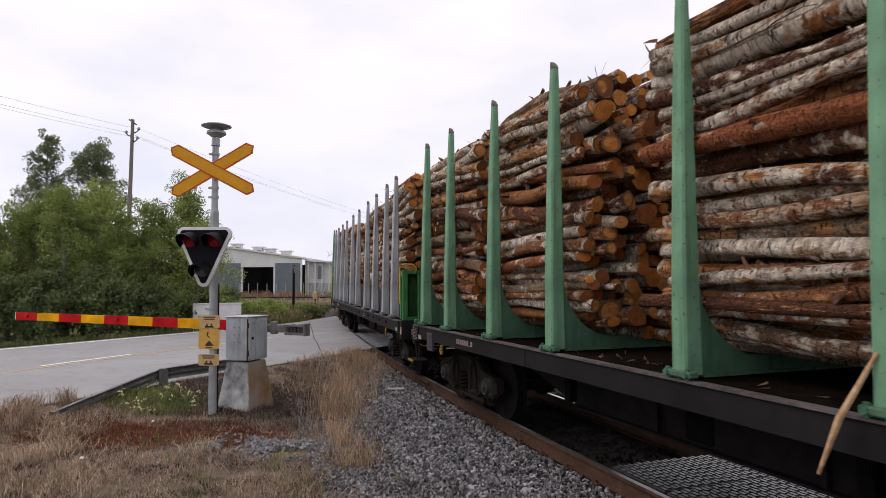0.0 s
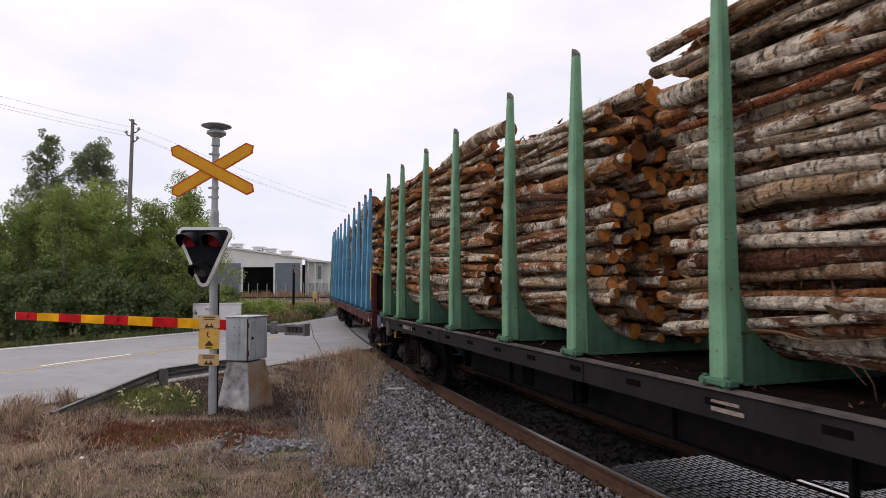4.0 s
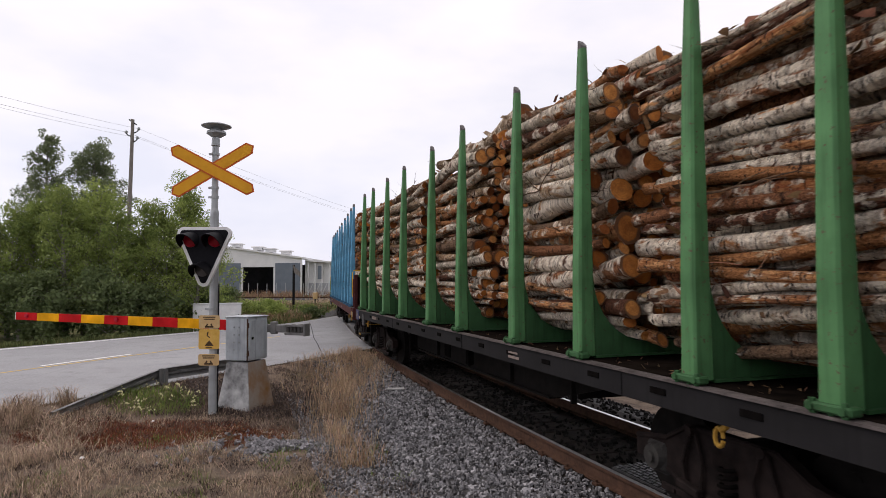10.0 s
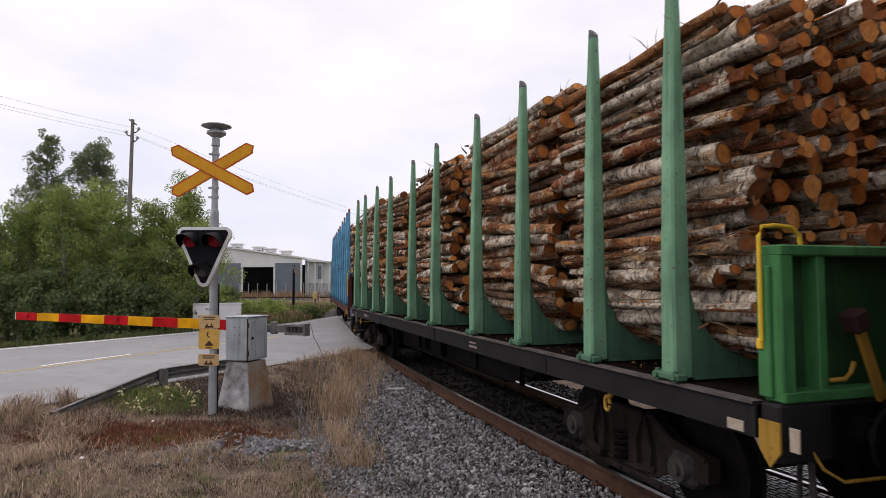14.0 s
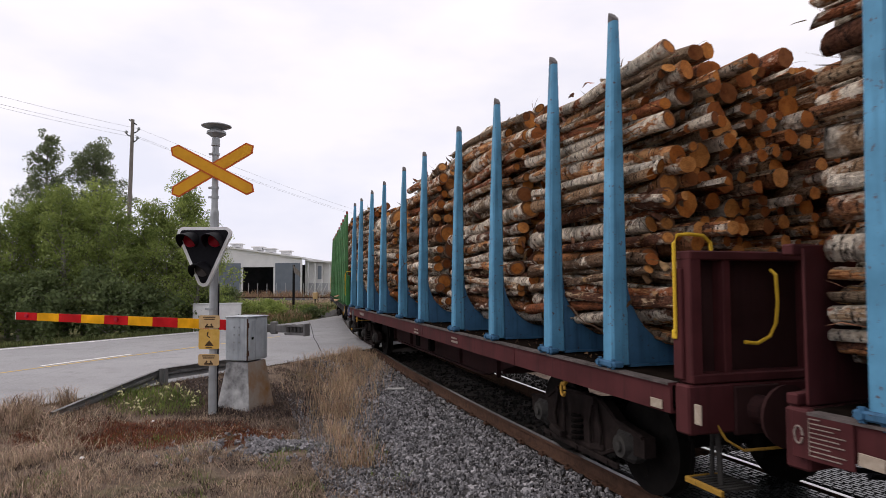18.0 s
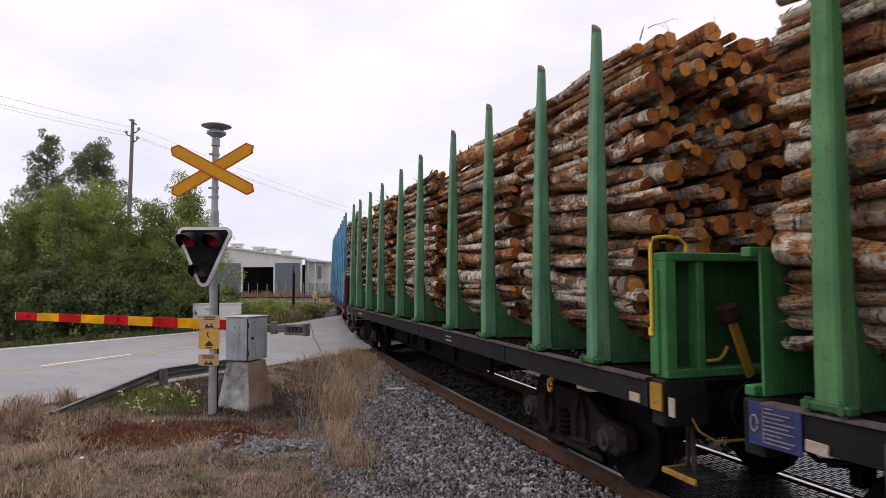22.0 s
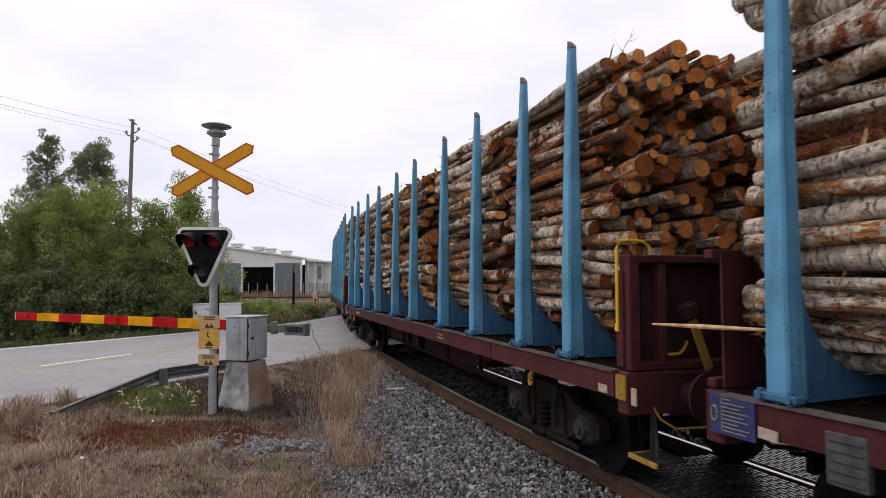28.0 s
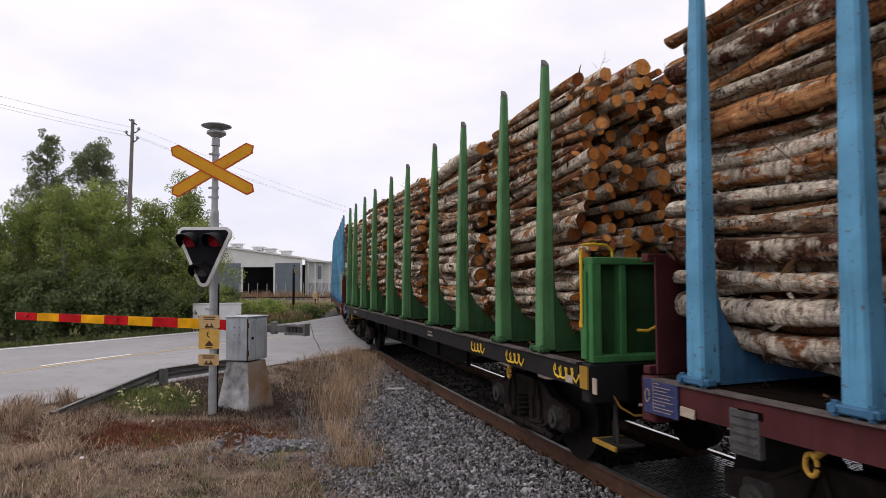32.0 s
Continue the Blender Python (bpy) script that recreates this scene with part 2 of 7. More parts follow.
def mat_asphalt():
    k = Mat("old_asphalt", 0.9)
    v = k.coords()
    big, mid, fine = k.noise(v, 0.22, 4), k.noise(v, 1.6, 4), k.noise(v, 90, 3)
    col = k.mix(k.step(big, 0.35, 0.65), (0.215, 0.22, 0.232), (0.295, 0.30, 0.313))
    col = k.mix(k.math("MULTIPLY", k.step(mid, 0.52, 0.72), 0.45), col, (0.13, 0.13, 0.132))
    col = k.mix(k.math("MULTIPLY", k.step(fine, 0.45, 0.7), 0.35), col, (0.30, 0.30, 0.30))
    w = k.n("TexVoronoi")
    w.feature = "DISTANCE_TO_EDGE"
    w.inputs["Scale"].default_value = 0.16
    k.link(k.mix(0.35, v, k.n("TexNoise").outputs["Color"], "LINEAR_LIGHT"), w.inputs["Vector"])
    crack = k.step(w.outputs["Distance"], 0.004, 0.0)
    col = k.mix(k.math("MULTIPLY", crack, 0.22), col, (0.05, 0.05, 0.05))
    grit = k.noise(v, 26, 4, 0.75)
    col = k.mix(k.math("MULTIPLY", k.step(grit, 0.52, 0.70), 0.5), col, (0.40, 0.40, 0.40))
    col = k.mix(k.math("MULTIPLY", k.step(grit, 0.46, 0.30), 0.5), col, (0.11, 0.11, 0.112))
    k.color(col).bump(fine, 0.35, 0.004)
    return k.m


ASPHALT = mat_asphalt()


def mat_ground():
    """Dry verge: straw litter, brown soil, a russet mossy patch, greener beyond the road."""
    k = Mat("dry_verge", 0.95, 0, 0.1)
    v = k.coords()
    big, mid, fine = k.noise(v, 0.5, 4, 0.6), k.noise(v, 3.2, 5, 0.65), k.noise(v, 34, 4, 0.7)
    col = k.mix(k.step(mid, 0.36, 0.62), (0.055, 0.04, 0.034), (0.205, 0.155, 0.118))
    col = k.mix(k.math("MULTIPLY", k.step(fine, 0.42, 0.66), 0.5), col, (0.25, 0.20, 0.15))
    col = k.mix(k.math("MULTIPLY", k.step(big, 0.55, 0.68), 0.5), col, (0.10, 0.105, 0.035))
    # russet moss beside the mast
    tc, mp, ln = k.n("TexCoord"), k.n("Mapping"), k.n("VectorMath")
    mp.vector_type = "POINT"
    mp.inputs["Location"].default_value = (4.55 / 2.0, -9.75 / 0.85, 0)
    mp.inputs["Scale"].default_value = (1 / 2.0, 1 / 0.85, 0)
    ln.operation = "LENGTH"
    k.link(tc.outputs["Object"], mp.inputs["Vector"])
    k.link(mp.outputs[0], ln.inputs[0])
    d = k.math("ADD", ln.outputs["Value"], k.math("MULTIPLY", k.math("SUBTRACT", mid, 0.5), 2.6))
    col = k.mix(k.math("MULTIPLY", k.step(d, 1.25, 0.55), 0.7), col, k.mix(k.step(fine, 0.4, 0.7), (0.085, 0.028, 0.016), (0.20, 0.075, 0.035)))
    # green meadow beyond the road
    sp = k.n("SeparateXYZ")
    k.link(tc.outputs["Object"], sp.inputs[0])
    far = k.step(k.math("ADD", k.math("SUBTRACT", sp.outputs["Y"], k.math("MULTIPLY", sp.outputs["X"], 0.55)), k.math("MULTIPLY", big, 3.0)), 27.0, 33.0)
    col = k.mix(far, col, k.mix(k.step(mid, 0.38, 0.62), (0.055, 0.075, 0.022), (0.15, 0.13, 0.055)))
    k.color(col).bump(k.math("ADD", fine, mid), 0.8, 0.03)
    return k.m


GROUND = mat_ground()
# Oily stones, darkened further: the shade under the train is in their colour.
OILY_SHADED_STONE = mat_simple("oily_shaded_ballast", (0.006, 0.0055, 0.005), (0.020, 0.0185, 0.0175), 30, 0.85, 0.3, 0.004, island=True, vary=0.5)
BALLAST_BED = mat_simple("ballast_bed", (0.03, 0.029, 0.029), (0.085, 0.083, 0.083), 30, 0.95, 0.9, 0.03)
STRAW = mat_simple("straw_grass", (0.22, 0.155, 0.108), (0.52, 0.40, 0.295), 3, 0.9, 0.0, island=True, vary=0.6)
RUSSET = mat_simple("russet_moss", (0.10, 0.034, 0.018), (0.21, 0.08, 0.038), 3, 0.95, 0.0, island=True, vary=0.45)
WEED_GREEN = mat_simple("weed_green", (0.09, 0.14, 0.03), (0.22, 0.27, 0.075), 2, 0.85, 0.0, island=True, vary=0.35)
GRASS = mat_simple("green_grass", (0.06, 0.088, 0.028), (0.155, 0.165, 0.066), 2, 0.85, 0.0, island=True, vary=0.4)
TWIG = mat_simple("dead_stem", (0.12, 0.085, 0.065), (0.20, 0.15, 0.115), 4, 0.9, 0.0, island=True, vary=0.4)
WARM_STRAW = mat_simple("warm_straw", (0.27, 0.185, 0.115), (0.54, 0.395, 0.265), 3, 0.9, 0.0, island=True, vary=0.45)
PALE_STRAW = mat_simple("pale_straw", (0.26, 0.20, 0.145), (0.46, 0.375, 0.285), 3, 0.9, 0.0, island=True, vary=0.4)
DARK_LITTER = mat_simple("dark_litter", (0.035, 0.025, 0.022), (0.085, 0.062, 0.052), 4, 0.95, 0.0, island=True, vary=0.5)
WEED_BROWN = mat_simple("rust_brown_weed", (0.18, 0.105, 0.065), (0.34, 0.235, 0.15), 2, 0.9, 0.0, island=True, vary=0.4)
FLOWER = mat_simple("pale_yellow_flower", (0.60, 0.57, 0.28), (0.70, 0.68, 0.42), 6, 0.8, 0.0)


def mat_leaf(name, a, b):
    k = Mat(name, 0.7, 0, 0.3)
    r = k.rand(True)
    v = k.coords()
    n = k.noise(v, 0.9, 3)
    col = k.mix(k.step(k.math("ADD", k.math("MULTIPLY", r, 0.25), k.math("MULTIPLY", n, 0.8)), 0.3, 0.75), a, b)
    k.color(col)
    k.b.inputs["Subsurface Weight"].default_value = 0.0
    tr = k.n("BsdfTranslucent")
    k.link(col, tr.inputs["Color"])
    mx = k.n("MixShader")
    mx.inputs[0].default_value = 0.42
    k.link(k.b.outputs[0], mx.inputs[1])
    k.link(tr.outputs[0], mx.inputs[2])
    k.link(mx.outputs[0], k.nt.nodes["Material Output"].inputs[0])
    return k.m


LEAF = mat_leaf("birch_leaf", (0.099, 0.145, 0.038), (0.28, 0.342, 0.095))
LEAF_YELLOW = mat_leaf("alder_leaf", (0.138, 0.194, 0.05), (0.378, 0.45, 0.13))
LEAF_GREY = mat_leaf("willow_leaf", (0.085, 0.115, 0.055), (0.21, 0.245, 0.13))
# Leaves of low bushes, darkened to paint in shade at the trees' foot.
LEAF_DARK = mat_leaf("shaded_shrub_leaf", (0.066, 0.096, 0.038), (0.158, 0.20, 0.078))
TRUNK = mat_simple("birch_trunk", (0.09, 0.075, 0.06), (0.32, 0.31, 0.29), 5, 0.9)
POLEWOOD = mat_simple("grey_pole_wood", (0.13, 0.115, 0.10), (0.24, 0.22, 0.20), 9, 0.9)

# ---- mesh helpers ----


def part(name, bm, material, parent=None, label=""):
    """Links a bmesh (or a mesh) as one mesh object, under a thing where one is given."""
    if isinstance(bm, bpy.types.Mesh):
        me = bm
    else:
        me = bpy.data.meshes.new(name)
        bm.to_mesh(me)
        bm.free()
        for m in material if isinstance(material, (list, tuple)) else [material]:
            me.materials.append(m)
    ob = new(name, me)
    if parent is not None:
        ob.parent = parent
    if label:
        ob["label"] = label
    return ob


def thing(name, x=0, y=0, z=0, rz=0, label="", category="", group="", kind=""):
    e = new(name)
    e.empty_display_size = 0.2
    e.matrix_basis = pose(x, y, z, 0, 0, rz)
    return tagged(e, label, category, group, kind)


def smooth(me, angle=40):
    me.shade_smooth()
    me.set_sharp_from_angle(angle=radians(angle))
    return me


def box(bm, c, size, rot=(0, 0, 0), bevel=0.0):
    """A box with its edges rounded."""
    m = pose(*c, *rot) @ Matrix.Diagonal((*size, 1))
    vs = bmesh.ops.create_cube(bm, size=1, matrix=m)["verts"]
    if bevel:
        es = {e for v in vs for e in v.link_edges}
        bmesh.ops.bevel(bm, geom=list(es), offset=bevel, segments=1, affect="EDGES", profile=0.5)
    return bm


def cyl(bm, p, q, r0, r1=None, seg=12, caps=True):
    """A tapered round bar from p to q."""
    p, q = Vector(p), Vector(q)
    d = q - p
    m = Matrix.Translation((p + q) / 2) @ d.to_track_quat("Z", "Y").to_matrix().to_4x4()
    bmesh.ops.create_cone(bm, cap_ends=caps, segments=seg, radius1=r0, radius2=r0 if r1 is None else r1, depth=d.length, matrix=m)
    return bm


def tube(bm, pts, r, seg=8):
    """A round bar along a line of points."""
    rings = []
    pts = [Vector(p) for p in pts]
    up = Vector((0.13, 0.37, 0.92))
    for i, p in enumerate(pts):
        d = (pts[min(i + 1, len(pts) - 1)] - pts[max(i - 1, 0)]).normalized()
        a = d.cross(up).normalized()
        b = d.cross(a)
        rr = r[i] if isinstance(r, (list, tuple)) else r
        rings.append([bm.verts.new(p + rr * (math.cos(t) * a + math.sin(t) * b)) for t in (2 * math.pi * j / seg for j in range(seg))])
    for r0, r1 in zip(rings[:-1], rings[1:]):
        for j in range(seg):
            bm.faces.new((r0[j], r0[(j + 1) % seg], r1[(j + 1) % seg], r1[j]))
    bm.faces.new(rings[0][::-1])
    bm.faces.new(rings[-1])
    return bm


def prism(bm, outline, y0, y1, axis="y"):
    """An outline (u, v) pushed through from y0 to y1 along an axis."""
    put = {"y": lambda u, v, w: (u, w, v), "x": lambda u, v, w: (w, u, v), "z": lambda u, v, w: (u, v, w)}[axis]
    a = [bm.verts.new(put(u, v, y0)) for u, v in outline]
    b = [bm.verts.new(put(u, v, y1)) for u, v in outline]
    n = len(outline)
    fs = [bm.faces.new((a[i], a[(i + 1) % n], b[(i + 1) % n], b[i])) for i in range(n)]
    fs += [bm.faces.new(a[::-1]), bm.faces.new(b)]
    bmesh.ops.recalc_face_normals(bm, faces=fs)
    return bm


def sheet(name, verts, faces, material, parent=None):
    me = bpy.data.meshes.new(name)
    me.from_pydata(verts, [], faces)
    for m in material if isinstance(material, (list, tuple)) else [material]:
        me.materials.append(m)
    me.update()
    ob = new(name, me)
    if parent is not None:
        ob.parent = parent
    return ob


# ---- the plan: track, road, ground ----
PHI, TRACK_D, CURVE = radians(-21.235), 4.8313, 0.0058
RADIUS = 1 / CURVE
CENTRE = (math.cos(PHI) * (TRACK_D + RADIUS), -math.sin(PHI) * (TRACK_D + RADIUS))
ROAD_A, ROAD_U, ROAD_N = (-5.72, 13.2), (0.480, 0.877), (-0.877, 0.480)


def rail_at(s, off=0.0):
    """The place on the track's centre line at arc length s, moved off to its right, and its heading."""
    th = PHI + CURVE * s
    x = TRACK_D * math.cos(PHI) - (math.cos(th) - math.cos(PHI)) * RADIUS
    y = -TRACK_D * math.sin(PHI) + (math.sin(th) - math.sin(PHI)) * RADIUS
    return x + off * math.cos(th), y - off * math.sin(th), th


def track_gap(x, y):
    """Metres from the track's centre line, positive on the camera's side."""
    return math.hypot(x - CENTRE[0], y - CENTRE[1]) - RADIUS


def ease(a, b, x):
    t = min(1.0, max(0.0, (x - a) / (b - a)))
    return t * t * (3 - 2 * t)


def road_wv(x, y):
    dx, dy = x - ROAD_A[0], y - ROAD_A[1]
    return dx * ROAD_N[0] + dy * ROAD_N[1], dx * ROAD_U[0] + dy * ROAD_U[1]


def road_far_edge(v):
    return 10.3 + 3.2 * ease(13, 26, v) + 1.15 * ease(5, -8, v)


def road_z(v):
    return -0.014 - 0.10 * ease(8, -14, v)


def ground_z(x, y):
    d = abs(track_gap(x, y))
    z = -0.22 - 0.22 * ease(1.55, 2.9, d) + 0.14 * ease(2.9, 5.2, d) - 0.2 * ease(1.6, 1.1, d)
    z += 0.03 * noise.noise((x * 0.5, y * 0.5, 0)) * ease(2.6, 4.0, d)
    z += 0.022 * noise.noise((x * 2.1, y * 2.1, 3)) * ease(2.4, 3.2, d)
    z += 0.22 * ease(5.0, 2.5, math.hypot(x, y)) * ease(2.6, 3.6, d)
    w, v = road_wv(x, y)
    e = max(-w - 0.1, w - road_far_edge(v))
    rz = road_z(v) - 0.022 - 0.03 * ease(0.0, -0.3, e) - 0.3 * ease(1.5, 1.0, d)
    k = ease(1.7, 0.0, e)
    return z * (1 - k) + rz * k


def span(lo, hi, fine_lo, fine_hi, step, grow):
    """Grid lines, even inside the fine stretch and ever wider outside."""
    a = list(np.arange(fine_lo, fine_hi + 1e-6, step))
    d, x = step, fine_hi
    while x < hi:
        d *= grow
        x += d
        a.append(x)
    d, x = step, fine_lo
    while x > lo:
        d *= grow
        x -= d
        a.insert(0, x)
    return a


def build_ground():
    xs, ys = span(-2500, 2500, -13, 10, 0.28, 1.15), span(-2500, 2600, -4, 26, 0.28, 1.13)
    verts = [(x, y, ground_z(x, y) if abs(x) < 300 and abs(y) < 330 else -0.3) for y in ys for x in xs]
    n = len(xs)
    faces = [(j * n + i, j * n + i + 1, (j + 1) * n + i + 1, (j + 1) * n + i) for j in range(len(ys) - 1) for i in range(n - 1)]
    g = sheet("ground", verts, faces, GROUND)
    g.data.shade_smooth()
    tagged(g, "dry grassy verge with brown soil and sparse weeds", "ground", kind="structure")


build_ground()


def strip(name, s0, s1, step, profile, material, parent=None):
    """A profile (offset, height) swept along the track."""
    ss = np.arange(s0, s1 + 1e-6, step)
    verts, faces = [], []
    k = len(profile)
    for s in ss:
        for off, z in profile:
            x, y, _ = rail_at(s, off)
            verts.append((x, y, z))
    for i in range(len(ss) - 1):
        for j in range(k - 1):
            faces.append((i * k + j, i * k + j + 1, (i + 1) * k + j + 1, (i + 1) * k + j))
    return sheet(name, verts, faces, material, parent)


TORN_BARK = mat_simple("torn_bark", (0.035, 0.021, 0.014), (0.13, 0.072, 0.04), 20, 0.9, 0.2, island=True, vary=0.5)
# Oil-dark wood with the train's shade put into the colour too.
SLEEPER = mat_simple("oily_shaded_sleeper", (0.012, 0.010, 0.009), (0.035, 0.028, 0.024), 12, 0.9)
TRACK = thing("railway_track", label="single curved railway track on grey stone ballast", category="railway track", kind="structure")


def build_track():
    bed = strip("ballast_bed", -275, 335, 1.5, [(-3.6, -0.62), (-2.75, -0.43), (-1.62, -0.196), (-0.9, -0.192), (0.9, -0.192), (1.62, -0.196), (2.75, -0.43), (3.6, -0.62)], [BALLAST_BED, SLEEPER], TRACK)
    # the middle strips take the sleeper tone as painted shade beneath the train
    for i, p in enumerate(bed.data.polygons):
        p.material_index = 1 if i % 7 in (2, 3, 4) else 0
    bed["label"] = "bed of grey crushed stone"
    for side, nm in ((-1, "near"), (1, "far")):
        c = side * 0.797
        prof = [(-0.075, -0.172), (0.075, -0.172), (0.075, -0.158), (0.011, -0.145), (0.011, -0.05), (0.035, -0.035), (0.036, -0.006)]
        left = [(-a, b) for a, b in prof[2:]][::-1]
        ring = prof[1:] + [(0.030, 0.0), (-0.030, 0.0)] + left + [prof[0], prof[1]]
        rail = strip("rail", -275, 335, 1.5, [(c - a * 1, b) for a, b in ring], [RUST, SHINE], TRACK)
        # the running band on top is polished
        k = len(ring)
        top = [i for i in range(k - 1) if abs(ring[i][1]) < 0.001 and abs(ring[i + 1][1]) < 0.001]
        for i, p in enumerate(rail.data.polygons):
            if i % (k - 1) in top:
                p.material_index = 1
        rail["label"] = "rust-brown steel rail with a polished head"
    # sleepers near the camera
    bm = bmesh.new()
    box(bm, (0, 0, -0.09), (2.5, 0.25, 0.18), bevel=0.012)
    me = bpy.data.meshes.new("sleeper")
    bm.to_mesh(me)
    bm.free()
    me.materials.append(SLEEPER)
    s = -4.0
    while s < 19.0:
        x, y, th = rail_at(s)
        if not 1.2 < s < 6.4:
            ob = part("sleeper", me, None, TRACK)
            ob.matrix_basis = pose(x, y, -0.178, 0, 0, -math.degrees(th))
        s += 0.61
    # rail clips on the near rail
    bm = bmesh.new()
    box(bm, (0, 0, 0.012), (0.07, 0.10, 0.035), bevel=0.008)
    cyl(bm, (0, 0, 0.0), (0, 0, 0.055), 0.016, seg=6)
    clip = bpy.data.meshes.new("rail_clip")
    bm.to_mesh(clip)
    bm.free()
    clip.materials.append(RUST)
    s = -4.0
    while s < 19.0:
        for off in (-0.915,):
            x, y, th = rail_at(s, off)
            part("rail_clip", clip, None, TRACK).matrix_basis = pose(x, y, -0.17, 0, 0, -math.degrees(th))
        s += 0.61
    # fishplates where two rails meet
    for s in (12.6,):
        x, y, th = rail_at(s, -0.797 - 0.02)
        bm = bmesh.new()
        box(bm, (0, 0, -0.095), (0.03, 0.62, 0.09), bevel=0.008)
        for i in range(4):
            cyl(bm, (-0.045, -0.22 + 0.147 * i, -0.095), (0.0, -0.22 + 0.147 * i, -0.095), 0.016, seg=6)
        part("fishplate", bm, RUST, TRACK, "rusty bolted fishplate").matrix_basis = pose(x, y, 0, 0, 0, -math.degrees(th))


build_track()


TAR = mat_simple("tar_seam", (0.02, 0.02, 0.021), (0.05, 0.05, 0.052), 9, 0.8)


def build_road():
    vs_ = list(np.arange(-70, 75, 1.0))
    ws = 9
    verts, faces = [], []
    for v in vs_:
        far = road_far_edge(v)
        for i in range(ws):
            w = -0.12 + (far + 0.12) * i / (ws - 1) + (0.06 * noise.noise((v * 0.9, i, 5)) if i in (0, ws - 1) else 0)
            crown = 0.0
            verts.append((ROAD_A[0] + ROAD_N[0] * w + ROAD_U[0] * v, ROAD_A[1] + ROAD_N[1] * w + ROAD_U[1] * v, road_z(v) + crown))
    for j in range(len(vs_) - 1):
        for i in range(ws - 1):
            faces.append((j * ws + i, j * ws + i + 1, (j + 1) * ws + i + 1, (j + 1) * ws + i))
    road = sheet("road", verts, faces, ASPHALT)
    road.data.flip_normals()
    tagged(road, "worn grey asphalt road with faded lane lines", "road", kind="structure")

    def line(name, pts, half, material, label):
        vv, ff = [], []
        for v, w in pts:
            for q in (w - half, w + half):
                vv.append((ROAD_A[0] + ROAD_N[0] * q + ROAD_U[0] * v, ROAD_A[1] + ROAD_N[1] * q + ROAD_U[1] * v, road_z(v) + 0.005))
        for i in range(len(pts) - 1):
            ff.append((2 * i, 2 * i + 2, 2 * i + 3, 2 * i + 1))
        o = sheet(name, vv, ff, material, road)
        o["label"] = label

    cen = lambda v: 4.67 + 0.085 * max(-9.0, v)
    line("lane_line", [(v, cen(v)) for v in np.arange(-30, 9.5, 1.0)], 0.05, LINE_YELLOW, "worn yellow lane line")
    for a in (-12.0, 0.15):
        line("lane_dash", [(a + i * 0.52, cen(a + i * 0.52) + 0.30) for i in range(6)], 0.075, LINE_WHITE, "worn white lane dash")
    seam = [road_wv(x, y)[::-1] for x, y in ((-6.8, 32.0), (-5.9, 28.2), (-4.75, 23.1), (-4.1, 20.6), (-3.62, 18.6))]
    line("tar_seam", seam, 0.02, TAR, "dark tar seam")
    line("edge_line", [(v, road_far_edge(v) - 0.40) for v in np.arange(-40, 13, 1.0)], 0.09, LINE_WHITE, "white edge line")


LINE_WHITE = mat_simple("worn_white_line", (0.55, 0.55, 0.54), (0.78, 0.78, 0.77), 11, 0.85, 0.05)
LINE_YELLOW = mat_simple("worn_yellow_line", (0.48, 0.36, 0.15), (0.62, 0.44, 0.14), 11, 0.85, 0.05)
build_road()


def studs(bm, x0, n):
    """Rows of raised studs on a panel."""
    for j in range(n):
        for i in range(8):
            box(bm, (x0 + j * 0.062, -0.378 + i * 0.108 + 0.027 * (j % 2), -0.006), (0.040, 0.082, 0.014))


def build_panels():
    """The ribbed foot crossing between the rails, and the slab beyond."""
    foot = thing("foot_crossing", label="ribbed rubber foot-crossing panels between the rails", category="crossing", kind="structure")
    for i in range(5):
        s0 = 4.95 - i * 0.9
        x, y, th = rail_at(s0 + 0.43)
        bm = bmesh.new()
        box(bm, (0, 0, -0.06), (1.38, 0.885, 0.10), bevel=0.01)
        studs(bm, -0.65, 22)
        part("panel", bm, RUBBER, foot).matrix_basis = pose(x, y, -0.004, 0, 0, -math.degrees(th))
    for i in range(5):
        x, y, th = rail_at(4.95 - i * 0.9 + 0.43, 1.50)
        bm = bmesh.new()
        box(bm, (0, 0, -0.06), (1.20, 0.885, 0.10), bevel=0.01)
        studs(bm, -0.56, 19)
        part("panel", bm, RUBBER, foot).matrix_basis = pose(x, y, -0.004, 0, 0, -math.degrees(th))
    x, y, th = rail_at(3.7, 3.32)
    bm = bmesh.new()
    box(bm, (0, 0, -0.06), (2.4, 4.4, 0.12), bevel=0.015)
    part("slab", bm, ASPHALT, foot, "worn asphalt path").matrix_basis = pose(x, y, -0.005, 0, 0, -math.degrees(th))


build_panels()

# ---- the train ----
PITCH_L = 16.563
STAKES = [-0.12, 1.05, 2.66, 4.23, 6.24, 7.845, 9.86, 11.43, 13.06, 14.23]
SLACK = {1: 0.04, 9: 0.05, 14: 0.11, 15: 0.03, 12: 0.07}
SLOTS = [(0.62, -1.80), (-2.26, -4.98), (-5.88, -8.36), (-9.02, -11.84), (-12.34, -14.72)]
PIVOTS = (-1.1, -13.2)
DECK_Z, SIDE = 1.262, 1.50
FRONT_X, REAR_X = 1.07, -14.75


def train_at(t):
    """Arc length of the foremost wagon's first stake at t seconds: the train gathers speed."""
    return (((1.261e-5 * t - 2.978254e-4) * t - 2.12987e-2) * t - 7.399551) * t - 3.959086


